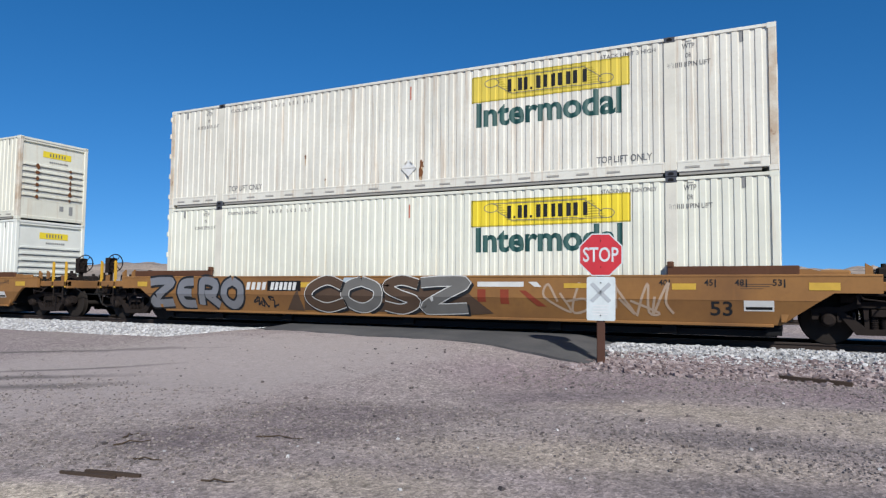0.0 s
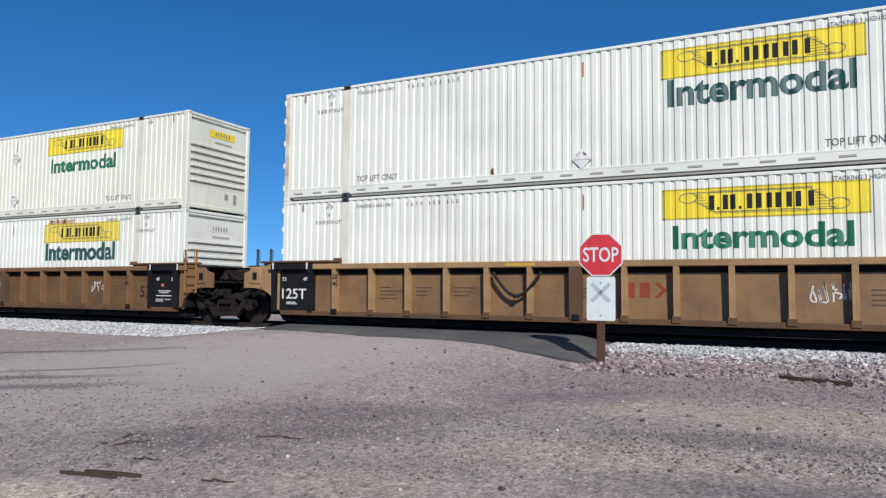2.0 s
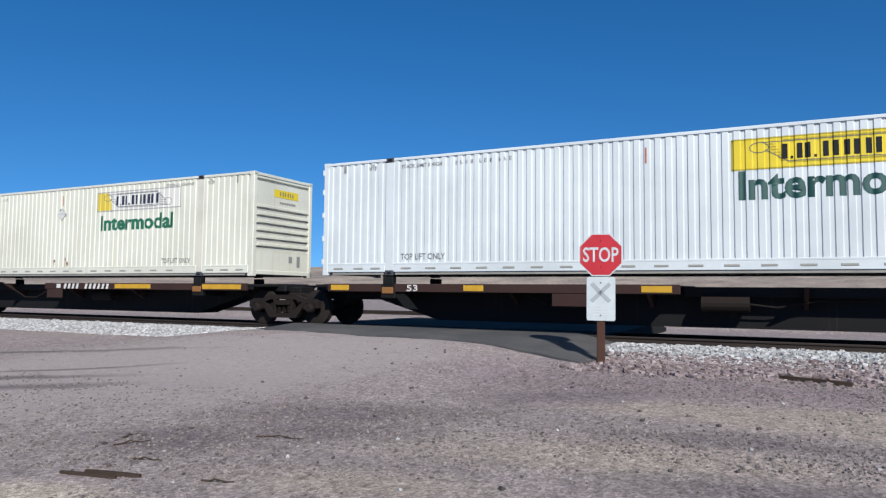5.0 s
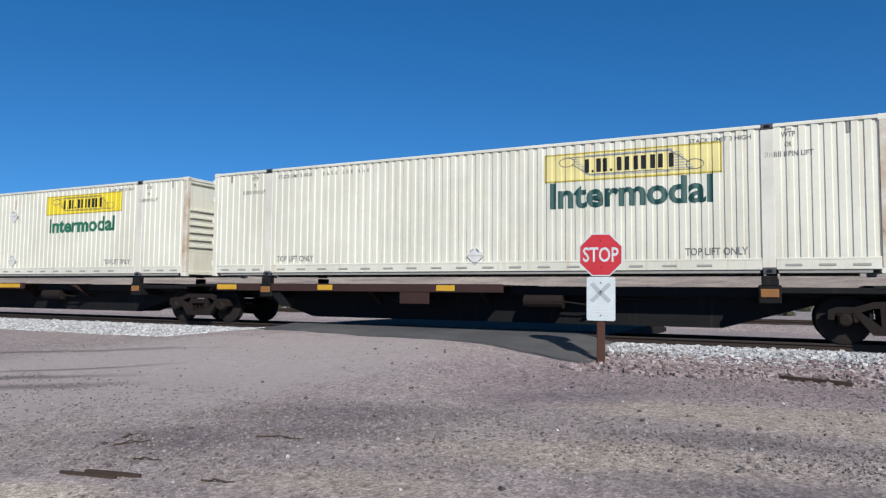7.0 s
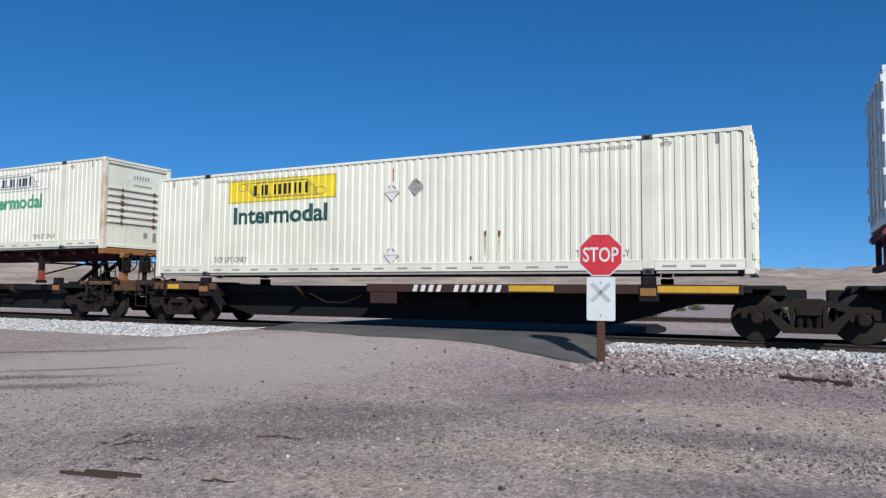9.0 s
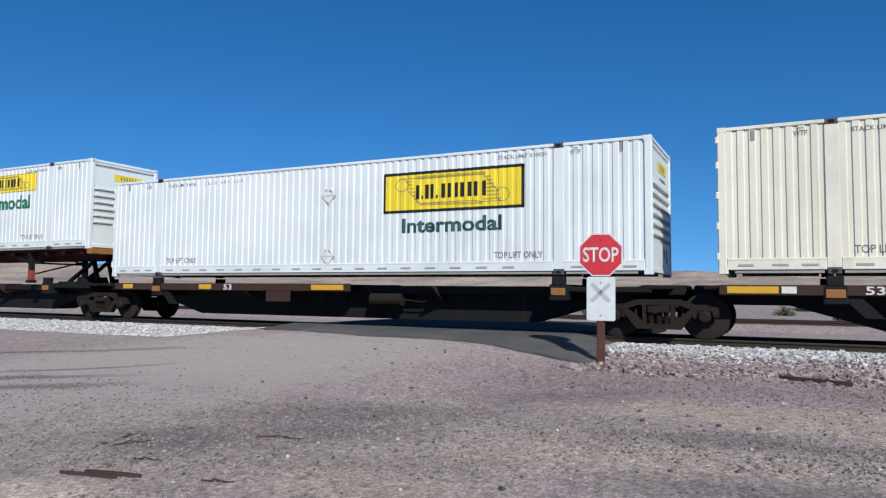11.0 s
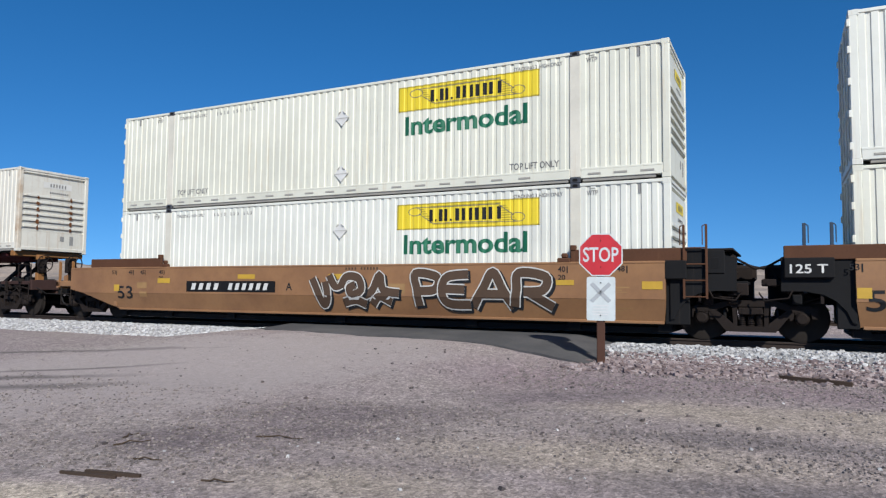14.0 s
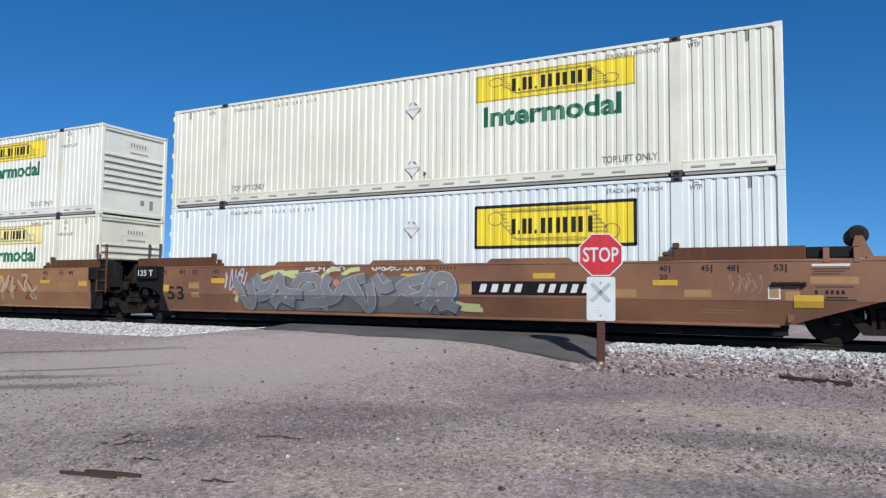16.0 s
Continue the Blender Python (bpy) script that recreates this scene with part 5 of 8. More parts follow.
def end_frame(car, k, x0, x1, zt, paint, dark):
    """The stub end over the truck, from x0 to x1 outwards (k = 1 right, -1 left)."""
    f = lambda a: (LENGTH + a) if k > 0 else -a
    seg = lambda a, b: sorted((f(a), f(b)))
    s = Shape()
    s.block(*seg(0.06, 0.16), -1.34, 1.34, 0.4, zt - 0.05, 0.02)
    s.block(*seg(x0, x1), -0.30, 0.30, 0.72, 1.22, 0.03)
    s.block(*seg(0.1, x1 - 0.05), -1.25, 1.25, 1.10, 1.17, 0.01)
    part("end_sill", s, dark, car, "dark stub sill over the truck")
    for y in (-1, 1):
        s = Shape()
        out = [(f(-0.02), 0.40), (f(0.06), 0.42), (f(0.14), 0.62), (f(0.3), 0.80), (f(0.5), 0.92), (f(0.8), 0.98), (f(1.2), 0.98), (f(1.2), zt - 0.22), (f(0.5), zt), (f(-0.02), zt)]
        a, b = sorted((y * 1.40, y * 1.30))
        s.slab(out, "y", a, b)
        part("end_bracket", s, paint if y < 0 else dark, car)
    return f


def hand_rails(car, f, x, zt, material, tall=0.62, n=2, gap=0.5):
    for i in range(n):
        xx = f(x + i * gap)
        s = Shape().block(xx - 0.03, xx + 0.03, -1.36, -1.31, 0.95, zt + tall, 0.008)
        s.path([(xx + 0.07, -1.335, zt + 0.05), (xx + 0.07, -1.335, zt + tall - 0.05), (xx, -1.335, zt + tall)], 0.011, 5)
        part("hand_rail", s, material, car)


def sill_step(car, f, x, material):
    s = Shape()
    a, b = f(x), f(x + 0.46)
    s.path([(a, -1.34, 1.1), (a, -1.34, 0.42), (b, -1.34, 0.42), (b, -1.34, 1.1)], 0.016, 6)
    s.rod((a, -1.34, 0.75), (b, -1.34, 0.75), 0.014, 6)
    part("sill_step", s, material, car)


def clutter(car, f, x0, x1, zt, seed):
    """Pipes, levers, valves and straps round a car end, each a part."""
    r = random.Random(seed)
    for _ in range(5):
        z = r.uniform(0.8, 1.25)
        y = r.uniform(-1.34, -1.0)
        a, b = r.uniform(x0, x1 - 0.6), r.uniform(0.3, 0.8)
        pts = [(f(a), y, z), (f(a + b * 0.3), y - 0.02, z + r.uniform(-0.15, 0.1)), (f(a + b * 0.7), y, z + r.uniform(-0.25, 0.1)), (f(a + b), y + 0.1, z + r.uniform(-0.1, 0.15))]
        part("pipe", Shape().path(pts, r.uniform(0.012, 0.025), 6), M_TRUCK, car)
    for _ in range(4):
        a, y, z = r.uniform(x0, x1), r.uniform(-1.30, -0.9), r.uniform(0.85, 1.3)
        w, h = r.uniform(0.06, 0.16), r.uniform(0.08, 0.22)
        part("valve", Shape().block(f(a) - w, f(a) + w, y - 0.06, y + 0.06, z - h, z + h * 0.4, 0.02).rod((f(a), y - 0.1, z - h * 0.4), (f(a), y + 0.1, z - h * 0.4), 0.05, 10), M_BLACK if r.random() < 0.5 else M_TRUCK, car)
    a = r.uniform(x0, x1 - 0.3)
    part("lever", Shape().path([(f(a), -1.38, 1.05), (f(a + 0.1), -1.42, 0.85), (f(a + 0.5), -1.42, 0.8), (f(a + 0.6), -1.3, 0.95)], 0.014, 6), M_TRUCK, car)
    part("strap", Shape().block(*sorted((f(x0 + 0.2), f(x0 + 0.26))), -1.37, -1.30, 0.75, 1.15, 0.006), M_TRUCK, car)


def platform_end(car, k, zt, paint, dark, wheel=True, reach=2.92, truck_at=1.9):
    """A coupled car end with platform, hand rails, brake wheel and coupler."""
    f = end_frame(car, k, 0.1, reach, zt, paint, dark)
    seg = lambda a, b: sorted((f(a), f(b)))
    s = Shape()
    s.block(*seg(1.1, reach), -1.36, -1.22, 0.98, 1.16, 0.02)
    s.block(*seg(1.1, reach), 1.22, 1.36, 0.98, 1.16, 0.02)
    s.block(*seg(reach - 0.12, reach), -1.36, 1.36, 0.92, 1.18, 0.02)
    part("platform", s, paint, car)
    s = Shape()
    s.block(*seg(0.62, 1.12), -1.39, -1.30, 0.96, zt - 0.02, 0.03)
    part("jacking_pad", s, paint, car)
    for x, y, h in ((1.6, -0.4, 0.30), (1.5, 0.5, 0.22), (2.1, -0.7, 0.16), (2.3, 0.3, 0.26)):
        part("brake_valve", Shape().block(*seg(x, x + 0.26), y - 0.13, y + 0.13, 1.15, 1.15 + h, 0.04).rod((f(x + 0.13), y, 1.15 + h), (f(x + 0.13), y, 1.22 + h), 0.05, 10), M_TRUCK, car, "dark brake valve")
    part("brake_pipe", Shape().path([(f(1.1), -1.0, 1.3), (f(1.7), -1.05, 1.25), (f(2.4), -0.9, 1.35), (f(2.8), -0.6, 1.2)], 0.02, 6), M_TRUCK, car)
    part("brake_cylinder", Shape().rod((f(1.3), -0.7, 0.86), (f(1.9), -0.7, 0.86), 0.13, 12), M_TRUCK, car)
    clutter(car, f, 1.0, reach, zt, reach * k + zt)
    for x in (1.35, 1.75, 2.5):
        s = Shape().slab([(f(x), 1.16), (f(x + 0.12), 1.16), (f(x + 0.12), 1.42 - 0.1 * (x > 2)), (f(x), 1.5 - 0.15 * (x > 2))], "y", -1.30, -1.24)
        part("bracket", s, paint, car)
    hand_rails(car, f, 2.15, 1.16, M_GRAB_YELLOW if paint == M_ORANGE else M_GRAB, 0.62, 2, 0.62)
    sill_step(car, f, 2.2, M_TRUCK)
    if wheel:
        brake_wheel(car, f(reach - 0.02), -0.75, 1.75, M_TRUCK)
    coupler(car, f(reach), k)
    truck(car, f(truck_at))


def joint_end(car, k, zt, paint, dark, with_truck, ladder_at=True):
    """An articulated car end on a shared truck."""
    f = end_frame(car, k, 0.1, 1.45, zt, paint, dark)
    seg = lambda a, b: sorted((f(a), f(b)))
    s = Shape()
    s.block(*seg(0.35, 1.1), -0.75, 0.75, 1.17, zt - 0.05, 0.05)
    s.block(*seg(0.7, 1.5), -0.36, 0.36, 1.17, 1.52, 0.06)
    s.block(*seg(0.3, 1.15), -1.30, 1.30, zt - 0.06, zt - 0.015, 0.01)
    s.path([(f(1.0), -0.6, zt - 0.1), (f(1.25), -0.7, zt - 0.25), (f(1.5), -0.65, zt - 0.4), (f(1.75), -0.6, zt - 0.35)], 0.025, 6)
    part("articulation", s, M_TRUCK, car, "dark articulated connection")
    s = Shape()
    s.block(*seg(0.62, 1.0), -1.425, -1.38, zt - 0.52, zt - 0.06, 0.02)
    pad = part("jacking_pad", s, paint, car)
    # dark plug on the pad, painted as a shaded opening
    s = Shape().block(*seg(0.74, 0.9), -1.429, -1.40, zt - 0.42, zt - 0.2, 0.01)
    part("pad_hole", s, M_HOLE, pad)
    if ladder_at:
        x = f(0.25) if k > 0 else f(0.67)
        ladder(car, x, -1.47, 0.82, zt, M_GRAB if paint != M_BLACK else M_GUARD)
    elif k < 0:
        hand_rails(car, f, 0.35, zt, M_BLUE, 0.42, 2, 0.45)
    clutter(car, f, 0.3, 1.4, zt, 7.7 * k + zt)
    if with_truck:
        truck(car, f(1.42))


def smooth_well(label, zt, paint, left, right, raised, group):
    car = thing("well_car", label, "freight car", group)
    mid = 0.80
    # coupled ends carry the painted side out over the truck
    ext = 1.6 if zt < 1.4 else 2.0
    xa, xb = (-ext if left == "coupler" else 0.0), (LENGTH + ext if right == "coupler" else LENGTH - 0.1)
    low_a = [(-0.62, mid), (-0.85, 0.95), (xa, 0.95)] if left == "coupler" else [(xa, mid)]
    low_b = [(xb, 0.95), (LENGTH + 0.85, 0.95), (LENGTH + 0.62, mid)] if right == "coupler" else [(xb, mid)]
    if zt > 1.4:
        low_a = [(-1.45, mid), (xa, 0.9)] if left == "coupler" else low_a
        low_b = [(xb, 0.9), (LENGTH + 1.45, mid)] if right == "coupler" else low_b
    s = Shape().slab([(xa, zt), (xb, zt)] + low_b + low_a, "y", -1.49, -1.41)
    part("side_panel", s, paint, car)
    part("top_chord", Shape().block(xa, xb, -1.50, -1.33, zt - 0.05, zt + 0.003, 0.012), paint, car)
    la = [(0.03, 0.34), (-0.62, mid)] if left == "coupler" else [(0.06, 0.34), (0.0, mid)]
    lb = [(LENGTH + 0.62, mid), (LENGTH - 0.03, 0.34)] if right == "coupler" else [(LENGTH - 0.1, mid), (LENGTH - 0.14, 0.34)]
    if zt > 1.4:
        la = [(0.03, 0.34), (-1.45, mid)] if left == "coupler" else la
        lb = [(LENGTH + 1.45, mid), (LENGTH - 0.03, 0.34)] if right == "coupler" else lb
    s = Shape().slab([la[0], la[1], lb[0], lb[1]], "y", -1.485, -1.41)
    s.v = [(x, yy + 0.34 * (mid - z), z) for x, yy, z in s.v]
    part("lower_panel", s, paint, car)
    part("bottom_chord", Shape().block(0.1, LENGTH - 0.15, -1.36, -1.19, 0.30, 0.36, 0.01), paint, car)
    well_frame(car, zt, paint, 0, 0)
    for x0, x1 in ((-1.15, 1.9), (LENGTH - 2.05, LENGTH + 0.3)):
        s = Shape().block(x0, x1, -1.44, -1.36, zt - 0.01, zt + raised, 0.015)
        s.block(x1 - 0.12 if x0 < 0 else x0, x1 if x0 < 0 else x0 + 0.12, -1.46, -1.34, zt + raised - 0.02, zt + raised + 0.10, 0.015)
        # darker than the car side: the guide's shade is put into its paint
        part("end_guard", s, M_GUARD, car, "dark brown container guide")
    dark = M_BLACK
    for k, kind in ((-1, left), (1, right)):
        if kind == "coupler":
            platform_end(car, k, zt + raised * 0.6, paint, M_BLACK, True, 2.92, 1.65 if k > 0 else 1.5)
        elif kind:
            x0, x1 = (LENGTH - 0.13, LENGTH + 0.34) if k > 0 else (-0.30, 0.05)
            part("end_plate", Shape().block(x0, x1, -1.36, -1.27, 0.30, zt + 0.02, 0.015), M_BLACK, car, "black end plate")
            joint_end(car, k, zt + raised, M_BLACK, M_BLACK, kind == "joint_truck", k > 0)
    return car


def ribbed_well(label, left, right, group, paint, tone, skin):
    zt = 1.60
    car = thing("well_car", label, "freight car", group)
    s = Shape().block(-0.1, LENGTH + 0.1, -1.325, -1.312, 0.36, zt - 0.27)
    part("side_panel", s, skin, car)
    # added black sheet above the panel, standing in for the top chord's shadow
    part("well_lining", Shape().block(-0.1, LENGTH + 0.1, -1.309, -1.301, 0.36, zt - 0.12), M_BLACK, car, "black inner lining")
    part("panel_lip", Shape().block(-0.1, LENGTH + 0.1, -1.345, -1.318, zt - 0.285, zt - 0.262, 0.006), skin, car)
    top = part("top_chord", Shape().block(-0.3, LENGTH + 0.3, -1.50, -1.32, zt - 0.14, zt, 0.015), tone, car)
    part("bottom_chord", Shape().block(0.1, LENGTH - 0.1, -1.46, -1.32, 0.28, 0.40, 0.012), paint, car)
    post = Shape().slab([(-1.495, zt - 0.13), (-1.318, zt - 0.13), (-1.318, 0.36), (-1.47, 0.36)], "x", -0.055, 0.055).mesh("post", tone)
    wide = Shape().slab([(-1.50, zt - 0.13), (-1.318, zt - 0.13), (-1.318, 0.36), (-1.48, 0.36)], "x", -0.13, 0.13).mesh("post", M_TAN_DIRTY)
    dark_post = Shape().slab([(-1.495, zt - 0.13), (-1.318, zt - 0.13), (-1.318, 0.36), (-1.47, 0.36)], "x", -0.07, 0.07).mesh("post", M_BLACK)
    for i in range(15):
        x = 1.86 + 1.019 * i - (0.06 if i == 0 else 0)
        if i >= 13 and right != "coupler":
            continue
        o = part("post", wide if i == 6 else post, tone, car)
        o.location = (x, 0, 0)
        foot = part("post_foot", Shape().block(x - 0.09, x + 0.09, -1.485, -1.45, 0.33, 0.47, 0.01), M_BLACK if i in (0, 6, 12) else M_TAN_DIRTY, o)
        foot.location = (-x, 0, 0)
    for k, kind in ((-1, left), (1, right)):
        for x in ((-0.12, 1.06) if k < 0 else (14.99, 16.02)):
            o = part("post", post if kind == "coupler" else dark_post, tone, car, "" if kind == "coupler" else "black-painted post")
            o.location = (x, 0, 0)
        if kind != "coupler":
            x0, x1 = (-0.22, 1.16) if k < 0 else (14.9, 16.12)
            part("chord_band", Shape().block(x0, x1, -1.505, -1.33, zt - 0.145, zt + 0.006, 0.012), M_BLACK, car, "black-painted stretch of the top rail")
    well_frame(car, zt, M_TAN_DIRTY, 0, 0)
    pipe = Shape().rod((0.1, -1.37, zt - 0.21), (0.85, -1.37, zt - 0.23), 0.012, 5).mesh("pipe", M_TRUCK)
    for i in range(14):
        part("pipe", pipe, M_TRUCK, car).location = (1.95 + 1.019 * i, 0, 0)
    for x0, x1 in ((-0.6, 1.95), (LENGTH - 2.05, LENGTH + 0.75)):
        s = Shape().block(x0, x1, -1.47, -1.33, zt + 0.035, zt + 0.09, 0.012)
        s.block(x0 + 0.1, x1 - 0.1, -1.42, -1.36, zt - 0.01, zt + 0.05)
        xx = x1 - 0.2 if x0 < 0 else x0
        s.block(xx, xx + 0.2, -1.46, -1.34, zt + 0.08, zt + 0.14, 0.015)
        part("end_guard", s, M_TAN_DIRTY, car)
    for k, kind in ((-1, left), (1, right)):
        if kind == "coupler":
            platform_end(car, k, zt, paint, M_BLACK, True, 2.92, 1.45 if k > 0 else 1.65)
        elif kind:
            joint_end(car, k, zt, tone, M_BLACK, kind == "joint_truck", k > 0)
    for x in (LENGTH - 2.17, 1.80):
        car_text(car, "20", x - 0.045, 1.22, 0.09 * 2, 0.12, -1.504, M_INK, "black stencilled number").location.x = x - 0.09 + 0.06
        car_text(car, "40", x - 0.045, 1.04, 0.09 * 2, 0.12, -1.504, M_INK, "black stencilled number").location.x = x - 0.09 + 0.06
    car_text(car, "53", LENGTH - 1.72, 0.68, 0.42, 0.34, -1.329, M_INK, "large black number")
    if left != "coupler":
        b = part("black_panel", Shape().block(-0.05, 0.99, -1.385, -1.318, 0.40, zt - 0.15), M_BLACK, car, "black-painted data panel")
        car_text(b, "125T", 0.10, 0.70, 0.78, 0.27, -1.388, M_WHITE, "white load number")
        car_text(b, "53", 0.10, 1.17, 0.13, 0.1, -1.388, M_WHITE)
        car_text(b, "48", 0.78, 1.17, 0.13, 0.1, -1.388, M_WHITE)
        car_marks(b, "print_bar", [(0.25, 0.60, 0.55, 0.625), (0.25, 0.56, 0.6, 0.58)], -1.388, M_WHITE)
    if right != "coupler":
        x0 = LENGTH - 1.09
        b = part("black_panel", Shape().block(x0, x0 + 0.89, -1.385, -1.318, 0.40, zt - 0.15), M_BLACK, car, "black-painted data panel")
        car_text(b, "48", x0 + 0.1, 1.17, 0.13, 0.1, -1.388, M_WHITE)
        car_text(b, "53", x0 + 0.72, 1.17, 0.13, 0.1, -1.388, M_WHITE)
        car_marks(b, "print_bar", [(x0 + 0.2, 0.86, x0 + 0.7, 0.885), (x0 + 0.25, 0.81, x0 + 0.62, 0.83), (x0 + 0.12, 0.72, x0 + 0.75, 0.745), (x0 + 0.1, 0.62, x0 + 0.42, 0.64), (x0 + 0.1, 0.57, x0 + 0.42, 0.59), (x0 + 0.5, 0.62, x0 + 0.72, 0.64)], -1.388, M_WHITE)
        car_marks(b, "decal", [(x0 + 0.32, 1.0, x0 + 0.42, 1.08)], -1.388, M_RED_MARK)
    return car


# ---- spine cars ----
SPINE_MARKS = {
    "E": dict(sill=(7.4, 15.95), yellow=((1.28, 2.2), (10.75, 12.3), (14.2, 15.8)), white=((8.0, 8.2),), number=0, serial=(8.35, 10.5)),
    "H": dict(sill=(7.4, 15.95), yellow=((0.56, 1.0), (11.15, 12.19), (14.15, 15.87)), white=(), number=0, serial=(8.7, 11.0)),
    "K": dict(sill=(0.2, 8.75), yellow=((0.3, 0.85), (4.0, 4.5), (8.0, 8.6)), white=(), number=2.5, serial=None),
    "F": dict(sill=(0.1, 8.7), yellow=((0.15, 0.85), (2.1, 5.0), (5.6, 8.6)), white=(), number=5.12, serial=None),
    "G": dict(sill=(0.2, 8.75), yellow=((0.25, 0.95), (3.68, 4.14), (7.1, 7.58)), white=(), number=0, serial=None),
    "J": dict(sill=(0.2, 8.75), yellow=((0.57, 0.98), (3.68, 4.14), (7.6, 8.6)), white=(), number=4.6, serial=None),
    "I": dict(sill=(0.0, 8.75), yellow=((0.15, 1.05), (4.0, 4.55), (8.0, 8.65)), white=((1.1, 1.35),), number=2.45, serial=None),
    "TA": dict(sill=(0.2, 8.78), yellow=((0.4, 0.96), (2.43, 2.9), (7.36, 7.84)), white=(), number=3.65, serial=(5.1, 7.25)),
    "TB": dict(sill=(0.0, 8.75), yellow=((0.2, 1.0), (1.5, 2.3), (7.4, 8.0)), white=((1.05, 1.4),), number=3.5, serial=(5.1, 7.25)),
    "TC": dict(sill=(0.0, 8.78), yellow=((0.6, 1.5), (5.26, 6.09)), white=((1.55, 2.0),), number=7.0, serial=(2.67, 5.05)),
}


def spine_car(label, left, right, group, seed=0, truck_at=0.3, code="G"):
    """A low spine car under one container; deck top 1.1 m over the rail."""
    car = thing("spine_car", label, "freight car", group)
    s = Shape()
    s.slab([(0.9, 1.02), (LENGTH - 0.9, 1.02), (LENGTH - 0.9, 0.80), (LENGTH - 2.9, 0.22), (2.9, 0.22), (0.9, 0.80)], "y", -0.42, 0.42)
    s.block(-0.9, LENGTH + 0.9, -0.33, 0.33, 0.70, 1.02, 0.02)
    part("centre_sill", s, M_BLACK, car, "deep black centre sill")
    look_of = SPINE_MARKS.get(code, SPINE_MARKS["G"])
    a, b = look_of["sill"]
    part("deck", Shape().block(a + 0.05, b, -1.22, 1.22, 1.055, 1.085, 0.006), M_MAROON, car, "dark red steel deck")
    part("edge_sill", Shape().block(a, b, -1.32, -1.20, 0.90, 1.10, 0.012), M_MAROON, car, "dark maroon deck edge")
    part("edge_sill", Shape().block(a, b, 1.20, 1.32, 0.90, 1.10, 0.012), M_MAROON, car)
    lo, hi = (b, LENGTH - 0.2) if a < 4 else (0.2, a)
    part("edge_sill", Shape().block(lo, hi, -0.75, -0.42, 0.86, 1.06, 0.012), M_BLACK, car)
    if a > 4:
        part("edge_sill", Shape().block(0.0, 2.35, -1.32, -1.20, 0.92, 1.10, 0.012), M_TAN_DIRTY, car, "rusty brown end sill")
    for x0, x1 in ((0.05, 1.9), (LENGTH - 2.0, LENGTH - 0.05)):
        s = Shape().block(x0, x1, -1.20, 1.20, 0.93, 1.05, 0.02)
        part("bolster_deck", s, M_BLACK, car)
    for x in (POSTS[0], POSTS[1]):
        s = Shape()
        s.block(x - 0.20, x + 0.20, -1.33, 1.33, 0.74, 1.10, 0.02)
        s.block(x - 0.14, x + 0.14, -1.34, -1.15, 1.08, 1.27, 0.015)
        s.block(x - 0.14, x + 0.14, 1.15, 1.34, 1.08, 1.27, 0.015)
        arm = part("support_arm", s, M_BLACK, car)
        part("pedestal_plate", Shape().block(x - 0.16, x + 0.16, -1.355, -1.33, 0.86, 1.02, 0.01), M_GRAB, arm)
    for x in (5.0, 8.07, 11.0):
        s = Shape()
        s.slab([(-1.2, 1.05), (-0.4, 1.05), (-0.4, 0.6)], "x", x - 0.04, x + 0.04)
        part("gusset", s, M_MAROON, car)
    s = Shape()
    s.slab([(2.05, 0.92), (2.35, 0.92), (2.75, 0.5), (2.45, 0.5)], "y", -1.26, -1.20)
    part("kick_plate", s, M_BLACK, car)
    s = Shape().rod((9.1, -0.75, 0.72), (10.0, -0.75, 0.72), 0.16, 14)
    part("air_tank", s, M_TRUCK, car, "rust-brown air reservoir")
    s = Shape().path([(10.0, -0.75, 0.72), (10.5, -0.7, 0.66), (11.2, -0.7, 0.8), (12.0, -0.6, 0.8)], 0.018, 6)
    part("brake_pipe", s, M_TRUCK, car)
    part("brake_pipe", Shape().path([(5.5, -1.1, 0.85), (6.0, -1.05, 0.62), (6.6, -1.05, 0.62), (7.1, -1.1, 0.8)], 0.02, 6), M_TRUCK, car)
    r = random.Random(seed)
    for x0, x1 in look_of["yellow"]:
        car_marks(car, "reflector", [(x0, 0.94, x1, 1.07)], -1.324, M_STRIPE_OLD, "yellow reflector strip")
    for x0, x1 in look_of["white"]:
        car_marks(car, "reflector", [(x0, 0.94, x1, 1.07)], -1.324, M_WHITE, "white reflector strip")
    if look_of["number"]:
        car_text(car, "53", look_of["number"], 0.925, 0.30, 0.15, -1.324, M_WHITE, "white number")
    if look_of["serial"]:
        x0, x1 = look_of["serial"]
        w = (x1 - x0) / 11.5
        car_polys(car, "serial_bar", slanted(x0, 0.92, 10, w * 0.55, 0.16, w * 0.5, 0.3), -1.324, M_WHITE, "row of white number bars")
    s = Shape().block(a + 0.1, a + 0.85, -1.31, -1.27, 0.62, 0.9, 0.01) if a > 4 else Shape().block(6.1, 6.9, -1.31, -1.27, 0.62, 0.9, 0.01)
    part("label_box", s, M_MAROON, car)
